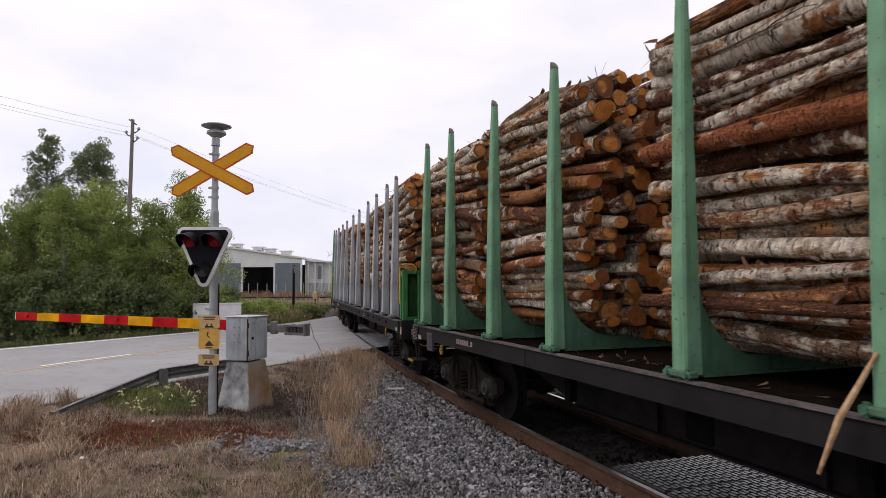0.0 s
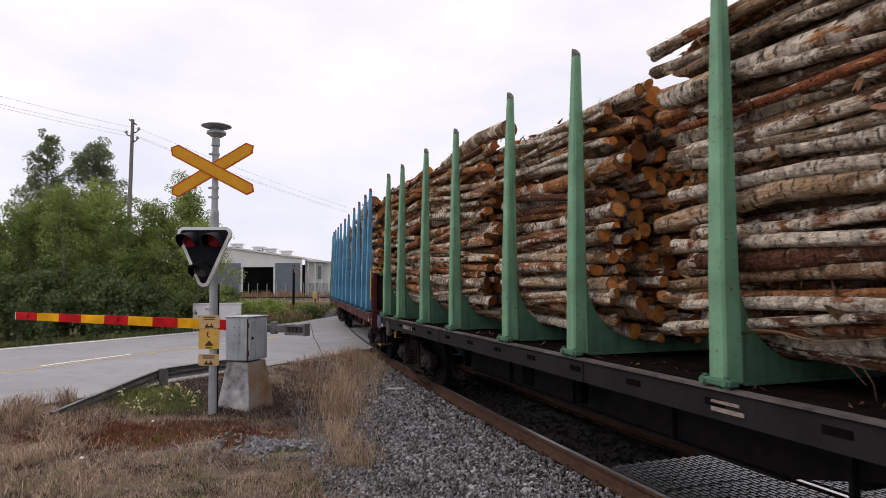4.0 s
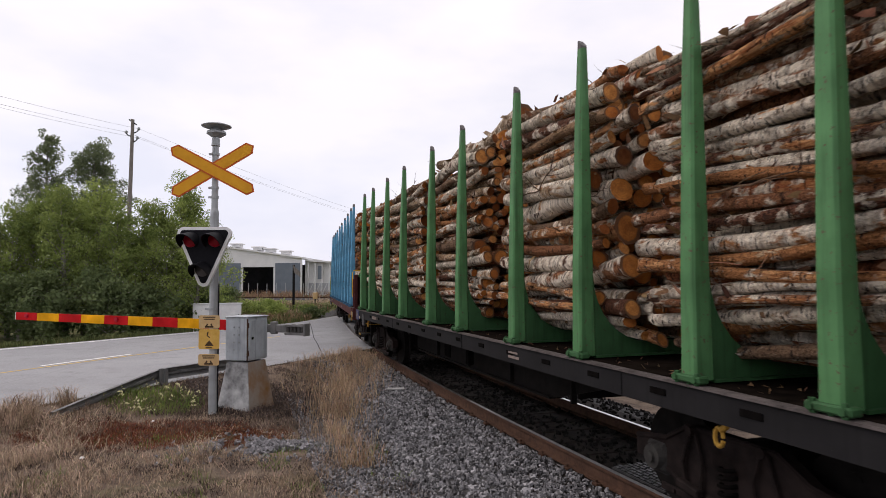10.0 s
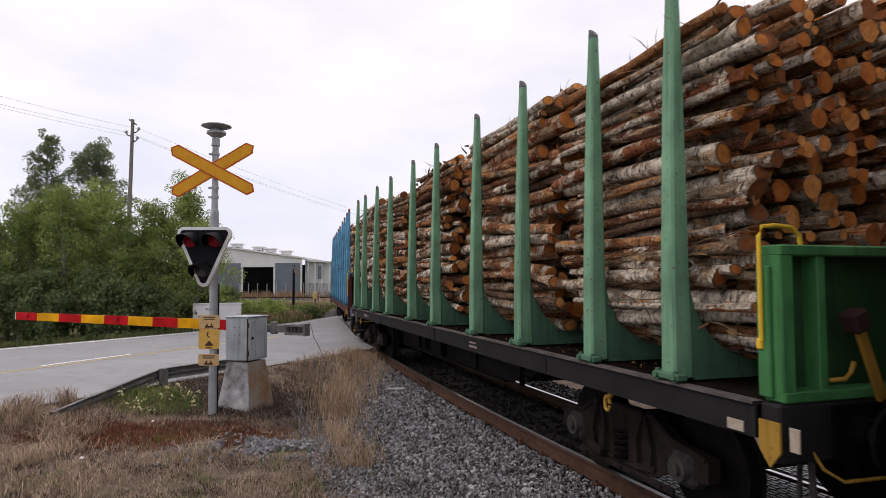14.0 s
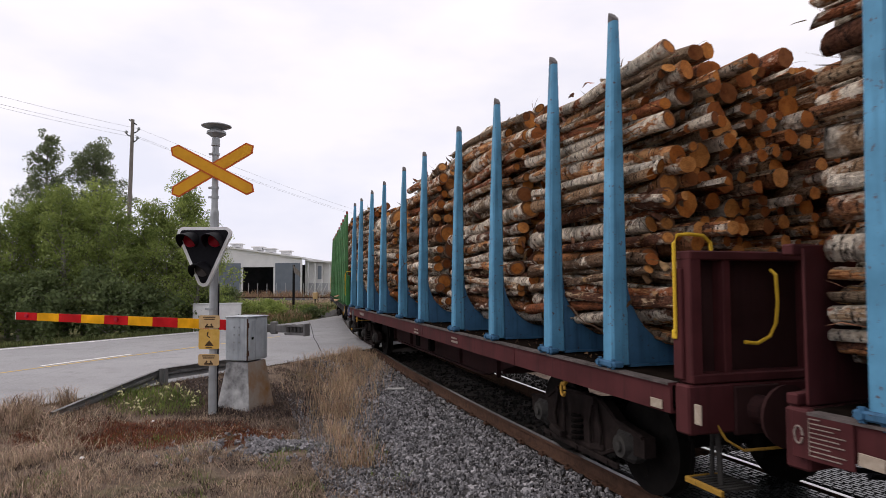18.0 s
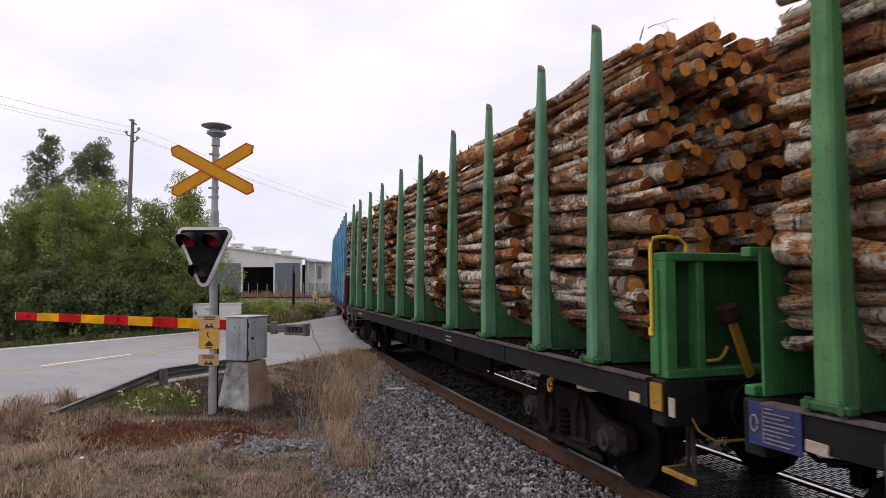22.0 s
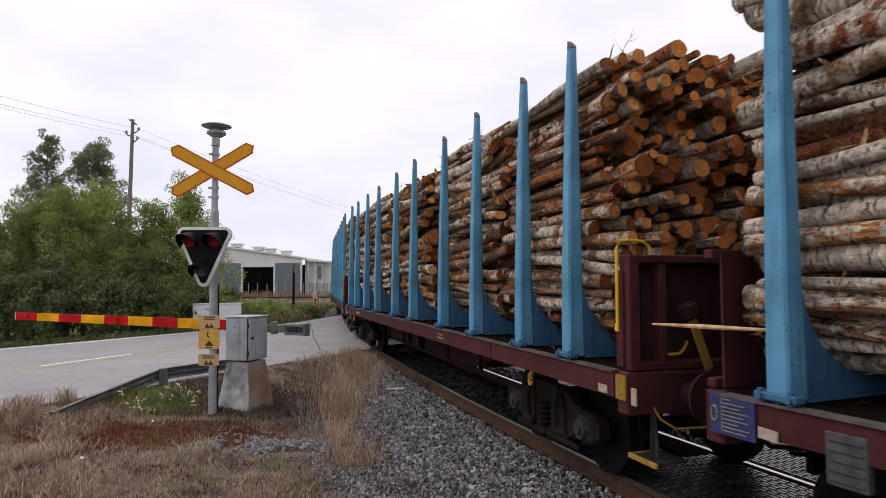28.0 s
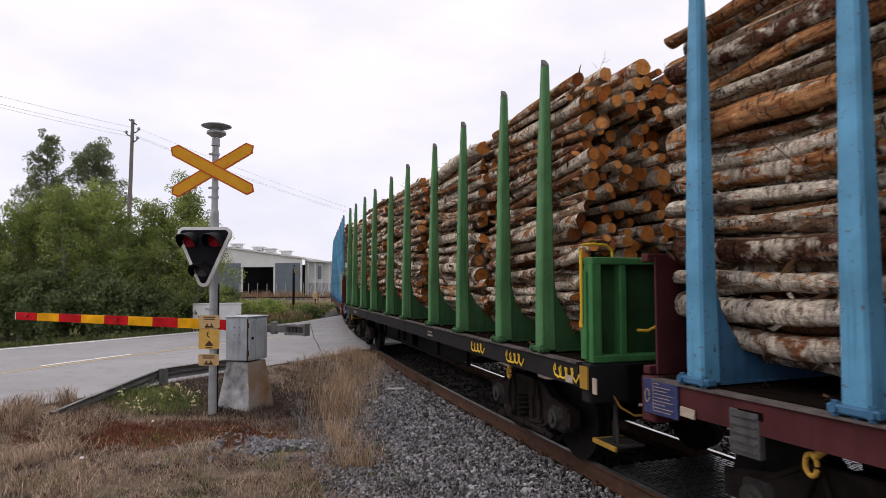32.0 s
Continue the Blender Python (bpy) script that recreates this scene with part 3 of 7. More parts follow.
def wagon_pose(n, t):
    s = train_at(t) + n * PITCH_L + SLACK.get(n, 0.0)
    ax, ay, _ = rail_at(s - PIVOTS[0])
    bx, by, _ = rail_at(s - PIVOTS[1])
    a = math.atan2(ay - by, ax - bx)
    return pose(ax - PIVOTS[0] * math.cos(a), ay - PIVOTS[0] * math.sin(a), 0, 0, 0, math.degrees(a))


MESHES = {}


def cached(key, make, material):
    """One mesh for all alike parts."""
    if key not in MESHES:
        bm = bmesh.new()
        make(bm)
        bmesh.ops.recalc_face_normals(bm, faces=bm.faces)
        me = bpy.data.meshes.new(key[0])
        bm.to_mesh(me)
        bm.free()
        for m in material if isinstance(material, (list, tuple)) else [material]:
            me.materials.append(m)
        MESHES[key] = me
    return MESHES[key]


def mk_stake(bm):
    """A tapered box section, 3.1 m, slanted at its top; near face at y 0, inwards is +y."""
    rows = [(0.0, 0.085, 0.0, 0.175), (0.75, 0.080, 0.006, 0.165), (2.2, 0.066, 0.045, 0.16), (2.985, 0.050, 0.081, 0.152), (3.04, 0.048, 0.085, 0.15)]
    rings = []
    for z, hw, y0, y1 in rows:
        c = 0.018
        rings.append([bm.verts.new(p) for p in (
            (-hw + c, y0, z), (hw - c, y0, z), (hw, y0 + c, z), (hw, y1 - c, z), (hw - c, y1, z), (-hw + c, y1, z), (-hw, y1 - c, z), (-hw, y0 + c, z))])
    for v in rings[-1]:
        v.co.z += 0.05 - (v.co.x + 0.05) * 0.9
    for a, b in zip(rings[:-1], rings[1:]):
        for j in range(8):
            f = bm.faces.new((a[j], a[(j + 1) % 8], b[(j + 1) % 8], b[j]))
            f.material_index = 1 if b is rings[-1] else 0
    bm.faces.new(rings[0][::-1])
    f = bm.faces.new(rings[-1])
    f.material_index = 1


def mk_bolster(bm):
    """The cross beam of a pair of stakes, with its two hollowed brackets."""
    half = SIDE - 0.17
    pts = [(-half, 0.0), (half, 0.0)]
    curve = []
    for i in range(9):
        a = math.pi / 2 * i / 8
        curve.append((half - 0.62 * (1 - math.cos(a)), 0.80 - 0.66 * math.sin(a)))
    pts += curve
    pts += [(-u, v) for u, v in curve[::-1]]
    prism(bm, pts, -0.055, 0.055, "x")
    # lower flange
    box(bm, (0, 0, 0.012), (0.19, 2 * half, 0.022))


def mk_foot(bm):
    """The clamp and bolts by which a stake stands on the sill."""
    box(bm, (0, 0.02, 0.03), (0.30, 0.10, 0.055), bevel=0.012)
    for x in (-0.105, 0.105):
        cyl(bm, (x, -0.045, 0.03), (x, 0.0, 0.03), 0.026, seg=6)
        cyl(bm, (x, -0.01, -0.01), (x, -0.01, 0.075), 0.02, seg=6)
    cyl(bm, (0, 0.01, -0.04), (0, 0.01, 0.0), 0.014, 0.018, seg=6)


def mk_sill(bm):
    """The long side channel with its lips and stiffeners; outer face at y 0, inwards +y."""
    a, b = FRONT_X - 0.10, REAR_X + 0.10
    prism(bm, [(0.0, 1.03), (0.0, 1.235), (-0.02, 1.24), (-0.02, 1.258), (0.12, 1.258), (0.12, 1.24), (0.02, 1.235), (0.02, 1.045), (0.10, 1.045), (0.10, 1.03)], b, a, "x")
    for x in (-1.9, -6.0, -10.4):
        box(bm, (x, -0.004, 1.135), (0.012, 0.008, 0.19))
    for f in bm.faces:
        if f.calc_center_median().z > 1.236:
            f.material_index = 1


def mk_slot(bm):
    box(bm, (0, -0.004, 1.15), (0.19, 0.008, 0.05))


def mk_belly(bm):
    """The pair of deep fish-bellied girders under the deck, with their cross frames."""
    o = [(0.9, 0.99), (0.9, 1.2), (-14.6, 1.2), (-14.6, 0.99), (-11.5, 0.95), (-10.1, 0.60), (-4.1, 0.60), (-2.7, 0.95)]
    for y in (-0.98, 0.92):
        prism(bm, o, y, y + 0.05)
    for y in (-0.96, 0.96):
        box(bm, (-7.1, y, 0.60), (6.0, 0.18, 0.022))
    for x in (-3.6, -5.3, -7.0, -8.7, -10.3):
        box(bm, (x, 0, 0.92), (0.05, 1.86, 0.5))
        for y in (-1.0, 1.0):
            box(bm, (x, y, 0.90), (0.03, 0.07, 0.56))
    for x in (-3.3, -5.0, -6.9, -8.8, -10.6):
        box(bm, (x, 0, 1.10), (0.10, 2.75, 0.13))


def mk_deck(bm):
    box(bm, ((FRONT_X + REAR_X) / 2, 0, DECK_Z - 0.022), (FRONT_X - REAR_X - 0.06, 2 * SIDE - 0.16, 0.04))


def mk_end_sill(bm):
    box(bm, (0, 0, 1.08), (0.16, 2 * SIDE - 0.04, 0.36), bevel=0.015)


def mk_end_wall(bm):
    """The end wall's sheet; its outside looks to +x."""
    w = SIDE - 0.06
    box(bm, (-0.065, 0, 1.74), (0.02, 2 * w - 0.1, 0.94))


def mk_rim(bm):
    box(bm, (0.0, 0, 0), (0.16, 2 * SIDE - 0.12, 0.07), bevel=0.01)


def mk_rib(bm):
    box(bm, (0.0, 0, 1.75), (0.12, 0.07, 0.86), bevel=0.008)


def mk_corner_post(bm):
    box(bm, (0.0, 0, 1.75), (0.15, 0.10, 0.86), bevel=0.008)


def mk_side_cheek(bm):
    """The end wall's return along the side."""
    box(bm, (-0.05, 0, 1.70), (0.10, 0.035, 0.82), bevel=0.008)


def mk_handrail(bm):
    tube(bm, [(0, 0, 1.62), (0.02, -0.03, 1.64), (0.02, -0.03, 2.30), (0.02, 0.0, 2.36), (0.02, 0.10, 2.37), (0.02, 0.24, 2.36), (0.02, 0.30, 2.31), (0.02, 0.31, 2.23)], 0.0145)
    box(bm, (0.0, 0.0, 1.62), (0.05, 0.07, 0.07), bevel=0.008)


def mk_lever(bm):
    box(bm, (0.11, 0.40, 1.50), (0.03, 0.075, 0.52), (21, 0, 0), bevel=0.004)
    tube(bm, [(0.06, 0.12, 1.39), (0.10, 0.20, 1.40), (0.10, 0.25, 1.44), (0.09, 0.29, 1.50)], 0.014)


def mk_pipe(bm):
    """A bent yellow lever bar."""
    tube(bm, [(0.05, 0.50, 2.10), (0.10, 0.50, 2.06), (0.11, 0.50, 1.85), (0.11, 0.48, 1.70), (0.11, 0.42, 1.60), (0.11, 0.30, 1.55), (0.09, 0.20, 1.56)], 0.014)


def mk_lamp_box(bm):
    box(bm, (0.10, 0.30, 1.76), (0.12, 0.14, 0.14), (20, 0, 0), bevel=0.02)


def mk_rod(bm):
    tube(bm, [(0.06, -1.25, 1.0), (0.10, -1.18, 0.86), (0.13, -1.05, 0.78), (0.13, -0.2, 0.77)], 0.011, 6)


def mk_corner_mark(bm):
    prism(bm, [(-0.07, 1.03), (0.07, 1.03), (0.07, 1.235), (-0.07, 1.235)], -0.008, 0.008)


def mk_corner_point(bm):
    prism(bm, [(-0.08, 0.98), (0.0, 0.88), (0.08, 0.98), (0.08, 1.16), (-0.08, 1.16)], -0.008, 0.008)


def mk_step(bm):
    box(bm, (0, 0.0, 0.49), (0.40, 0.03, 0.045), bevel=0.006)
    box(bm, (-0.195, 0.17, 0.49), (0.02, 0.32, 0.04), bevel=0.005)


def mk_tread(bm):
    for i in range(7):
        box(bm, (-0.15 + 0.05 * i, 0.17, 0.498), (0.03, 0.31, 0.02))


def mk_step_hanger(bm):
    box(bm, (0.05, 0.10, 0.73), (0.05, 0.018, 0.58), (3, 0, 0), bevel=0.004)
    tube(bm, [(-0.15, 0.22, 1.0), (-0.15, 0.2, 0.45)], 0.018)


def mk_draw_gear(bm):
    """The dark box of the draw gear behind the headstock, with its lower plates."""
    box(bm, (-0.30, 0, 0.90), (0.55, 1.15, 0.30), bevel=0.02)
    box(bm, (-0.12, -0.62, 0.80), (0.10, 0.16, 0.34), bevel=0.015)
    box(bm, (-0.12, 0.62, 0.80), (0.10, 0.16, 0.34), bevel=0.015)
    for y in (-0.3, 0.3):
        tube(bm, [(-0.5, y, 0.84), (0.0, y, 0.70), (0.10, y, 0.62)], 0.03, 6)


def mk_buffer(bm):
    box(bm, (0.02, 0, 1.06), (0.04, 0.42, 0.36), bevel=0.01)
    cyl(bm, (0, 0, 1.06), (0.14, 0, 1.06), 0.115, 0.10, 16)
    cyl(bm, (0.14, 0, 1.06), (0.27, 0, 1.06), 0.075, 0.075, 14)
    cyl(bm, (0.27, 0, 1.06), (0.31, 0, 1.06), 0.215, 0.225, 20)


def mk_coupler(bm):
    tube(bm, [(0.0, 0, 1.04), (0.18, 0, 1.04), (0.30, 0, 1.0), (0.36, 0, 0.92), (0.33, 0, 0.84)], [0.05, 0.05, 0.045, 0.04, 0.03])
    for y in (-0.06, 0.06):
        tube(bm, [(0.10, y, 1.02), (0.2, y, 0.8), (0.3, y, 0.66)], 0.02)
    box(bm, (0.30, 0, 0.66), (0.06, 0.2, 0.06), bevel=0.01)


def mk_hose(bm):
    tube(bm, [(-0.05, -0.42, 1.0), (0.10, -0.42, 0.98), (0.22, -0.40, 0.80), (0.30, -0.25, 0.62), (0.34, 0.05, 0.58), (0.36, 0.3, 0.62)], 0.022)


def mk_bogie(bm):
    """A cast two-axle bogie frame, centred on its pivot."""
    for y in (-1.04, 1.04):
        prism(bm, [(-1.16, 0.42), (-1.16, 0.60), (-0.72, 0.66), (-0.45, 0.82), (0.45, 0.82), (0.72, 0.66), (1.16, 0.60), (1.16, 0.42),
                   (0.72, 0.40), (0.50, 0.30), (0.30, 0.24), (-0.30, 0.24), (-0.50, 0.30), (-0.72, 0.40)], y - 0.06, y + 0.06)
        # raised flanges round the frame
        w = -0.05 if y < 0 else 0.05
        for a, b in (((-1.14, 0.60), (-0.72, 0.665)), ((-0.72, 0.665), (-0.45, 0.815)), ((-0.45, 0.815), (0.45, 0.815)), ((0.45, 0.815), (0.72, 0.665)), ((0.72, 0.665), (1.14, 0.60)),
                     ((-0.72, 0.405), (-0.48, 0.30)), ((-0.48, 0.30), (0.48, 0.30)), ((0.48, 0.30), (0.72, 0.405))):
            tube(bm, [(a[0], y + w * 1.3, a[1]), (b[0], y + w * 1.3, b[1])], 0.022, 5)
    box(bm, (0, 0, 0.62), (0.42, 2.2, 0.22), bevel=0.03)
    box(bm, (0, 0, 0.80), (0.5, 0.8, 0.16), bevel=0.02)
    for x in (-0.45, 0.45):
        tube(bm, [(x, -0.95, 0.36), (x, 0.95, 0.36)], 0.045)


def mk_hanger(bm):
    """A slanting pair of brake hanger links with a block between them."""
    tube(bm, [(-0.02, 0, 0.80), (-0.10, 0, 0.56), (-0.08, 0, 0.36)], 0.016, 6)
    tube(bm, [(0.03, 0, 0.80), (0.13, 0, 0.52), (0.10, 0, 0.36)], 0.018, 6)
    box(bm, (0.02, 0.03, 0.34), (0.26, 0.07, 0.07), (0, -8, 0), bevel=0.012)
    cyl(bm, (0.0, -0.03, 0.80), (0.0, 0.05, 0.80), 0.04, seg=8)


def mk_tie_bar(bm):
    """The long bar low between the axle boxes."""
    box(bm, (0, 0, 0.245), (1.55, 0.03, 0.06), bevel=0.008)
    for x in (-0.6, 0.0, 0.6):
        cyl(bm, (x, -0.03, 0.245), (x, 0.0, 0.245), 0.02, seg=6)


def mk_spring(bm):
    pts = [(0.075 * math.cos(a), 0.075 * math.sin(a), 0.30 + 0.30 * a / 31.4) for a in np.arange(0, 31.4, 0.52)]
    tube(bm, pts, 0.018, 6)


def mk_axle_box(bm):
    box(bm, (0, 0.03, 0.0), (0.30, 0.20, 0.30), bevel=0.05)
    cyl(bm, (0, -0.11, 0), (0, -0.05, 0), 0.105, 0.125, 18)
    cyl(bm, (0, -0.135, 0), (0, -0.11, 0), 0.05, 0.055, 10)


def mk_wheelset(bm):
    cyl(bm, (0, -0.98, 0), (0, 0.98, 0), 0.075, seg=14)
    for s in (-1, 1):
        cyl(bm, (0, s * 0.735, 0), (0, s * 0.845, 0), 0.455, 0.46, 32)
        cyl(bm, (0, s * 0.705, 0), (0, s * 0.735, 0), 0.485, 0.485, 32)
        cyl(bm, (0, s * 0.845, 0), (0, s * 0.875, 0), 0.14, 0.12, 16)
        for a in range(3):
            t = a * 2.094
            cyl(bm, (0.27 * math.cos(t), s * 0.84, 0.27 * math.sin(t)), (0.27 * math.cos(t), s * 0.852, 0.27 * math.sin(t)), 0.05, seg=8)


def mk_ring(bm):
    """A towing ring on its lug."""
    pts = [(0.04 * math.cos(a) - 0.05, 0, -0.115 + 0.065 * math.sin(a)) for a in np.arange(0, 6.3, 0.35)]
    tube(bm, pts, 0.016, 7)
    box(bm, (0.0, 0, -0.04), (0.10, 0.04, 0.045), (0, -40, 0), bevel=0.01)


def mk_plate(bm):
    box(bm, (0, 0, 0), (0.37, 0.014, 0.27), bevel=0.004)


def mk_plate_bars(bm):
    """Lines of print as bars on one thin margin line."""
    x0, out = -0.075, []
    for i, w in enumerate((0.07, 0.19, 0.15, 0.215, 0.18, 0.21, 0.13, 0.215, 0.19)):
        z = 0.104 - 0.026 * i
        out += [(x0 + 0.003, z + 0.003), (x0 + w, z + 0.003), (x0 + w, z - 0.003), (x0 + 0.003, z - 0.003)]
    prism(bm, [(x0, 0.107)] + out + [(x0, -0.107)], -0.013, -0.007)


def mk_plate_ring(bm):
    pts = [(-0.14 + 0.026 * math.cos(a), -0.010, 0.0 + 0.05 * math.sin(a)) for a in np.arange(0, 6.3, 0.4)]
    tube(bm, pts, 0.007, 5)


def mk_tag(bm):
    box(bm, (0, 0, 0), (0.14, 0.012, 0.07), bevel=0.002)


def mk_number(bm):
    """A row of upright bars on one thin base line."""
    xs = [-0.30 + i * 0.10 for i in range(6)] + [0.39]
    top = []
    for x in xs:
        top += [(x - 0.031, -0.045), (x - 0.031, 0.05), (x + 0.031, 0.05), (x + 0.031, -0.045)]
    prism(bm, [(xs[0] - 0.031, -0.05)] + top[:] + [(xs[-1] + 0.031, -0.05)], -0.004, 0.004)


def mk_small_lines(bm):
    box(bm, (0, 0, 0.03), (0.26, 0.008, 0.022))
    box(bm, (0.02, 0, -0.025), (0.30, 0.008, 0.03))


def mk_boxed_lines(bm):
    """A thin painted box round three lines of print."""
    for z in (-0.105, 0.105):
        box(bm, (0, 0, z), (0.42, 0.006, 0.014))
    for x in (-0.203, 0.203):
        box(bm, (x, 0, 0), (0.014, 0.006, 0.20))
    for i, wd in enumerate((0.30, 0.33, 0.24)):
        box(bm, (0.02 - (0.33 - wd) / 2, 0, 0.055 - 0.055 * i), (wd, 0.006, 0.022))


def mk_scrawl(bm):
    """A loose looping squiggle of paint."""
    pts = [(-0.24 + 0.024 * i + 0.05 * math.cos(1.25 * i), 0, 0.065 * math.sin(1.25 * i + 0.4 * math.sin(i))) for i in range(21)]
    tube(bm, pts, 0.013, 5)
    for v in bm.verts:
        v.co.y *= 0.3


def mk_ladder_box(bm):
    box(bm, (0, 0.04, 0.84), (0.24, 0.06, 0.30), bevel=0.008)
    for i in range(5):
        box(bm, (0, 0.006, 0.73 + i * 0.055), (0.20, 0.012, 0.014))


def mk_debris(bm):
    """Torn bark and splinters fallen on the deck's edge."""
    g = np.random.default_rng(404)
    for _ in range(110):
        x, y = g.uniform(REAR_X + 0.3, FRONT_X - 0.3), -SIDE + 0.10 + abs(g.normal(0, 0.22))
        a, ln, w = g.uniform(0, 6.28), g.uniform(0.03, 0.13), g.uniform(0.008, 0.025)
        ca, sa = math.cos(a), math.sin(a)
        lift = g.uniform(0.0, 0.05)
        vs = [bm.verts.new((x + u * ca - v * sa, y + abs(u * sa + v * ca), DECK_Z + 0.004 + h)) for u, v, h in
              ((-ln / 2, -w / 2, 0.0), (ln / 2, -w / 2, lift), (ln / 2, w / 2, lift * 0.6), (0, w * 0.8, 0.012), (-ln / 2, w / 2, 0.004))]
        bm.faces.new(vs)


def mk_brake(bm):
    cyl(bm, (-5.4, -0.62, 0.70), (-4.7, -0.62, 0.70), 0.16, seg=18)
    box(bm, (-8.2, -0.85, 0.80), (0.35, 0.3, 0.35), bevel=0.03)
    tube(bm, [(-3.4, -0.9, 0.86), (-5.0, -0.95, 0.78), (-8.6, -0.95, 0.78), (-10.4, -0.9, 0.86)], 0.022)
    box(bm, (-6.6, -1.15, 0.87), (0.12, 0.10, 0.34), bevel=0.01)
    box(bm, (-9.9, -1.2, 0.86), (0.10, 0.10, 0.32), bevel=0.01)


LIV = {
    "blue": (BLUE, OXIDE, OXIDE, "timber wagon with light-blue stakes and an oxide-brown frame"),
    "green": (GREEN, BLACKISH, BRIGHT_GREEN, "timber wagon with green stakes and a dark grey frame"),
    "moss": (MOSS_GREEN, BLACKISH, BRIGHT_GREEN, "timber wagon with dull green stakes and a dark grey frame"),
    "mid": (MID_GREEN, BLACKISH, BRIGHT_GREEN, "timber wagon with green stakes and a dark grey frame"),
    "pale": (PALE_GREEN, BLACKISH, BRIGHT_GREEN, "timber wagon with pale green stakes and a dark grey frame"),
    "silver": (SILVER, BLACKISH, BRIGHT_GREEN, "timber wagon with grey stakes and a dark grey frame"),
}
WAGONS = ["pale", "silver", "pale", "blue", "moss", "green", "blue", "pale", "blue", "blue", "green", "mid", "blue", "blue", "blue", "blue", "green", "blue", "green", "blue"]
RED_TOP = mat_simple("red_stake_top", (0.10, 0.018, 0.018), (0.19, 0.035, 0.03), 20, 0.6)
DUSTY_EDGE = mat_simple("dusty_worn_edge", (0.05, 0.043, 0.041), (0.13, 0.112, 0.108), 10, 0.85, 0.1)
STEEL_TOP = mat_simple("bare_stake_top", (0.06, 0.055, 0.055), (0.13, 0.12, 0.12), 20, 0.6)
# Darker end paints: on the recessed wall sheet the colour carries its shade.
END_DARK = {"end_green_paint": mat_paint("grimy_end_green", (0.016, 0.055, 0.019), (0.02, 0.02, 0.016), 0.8, 0.7),
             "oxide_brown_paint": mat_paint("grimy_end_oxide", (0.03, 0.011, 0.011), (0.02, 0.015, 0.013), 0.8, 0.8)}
# Frame oxide darkened: the shadow below the sills is put into the girder colour.
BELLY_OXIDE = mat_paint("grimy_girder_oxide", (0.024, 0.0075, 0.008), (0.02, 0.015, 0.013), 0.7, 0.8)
LETTER = mat_simple("dull_lettering", (0.15, 0.115, 0.10), (0.30, 0.25, 0.22), 40, 0.8, 0.05)
LOUVRE = mat_simple("louvre_grey", (0.035, 0.035, 0.037), (0.095, 0.093, 0.095), 8, 0.8)
WHEELSETS = []


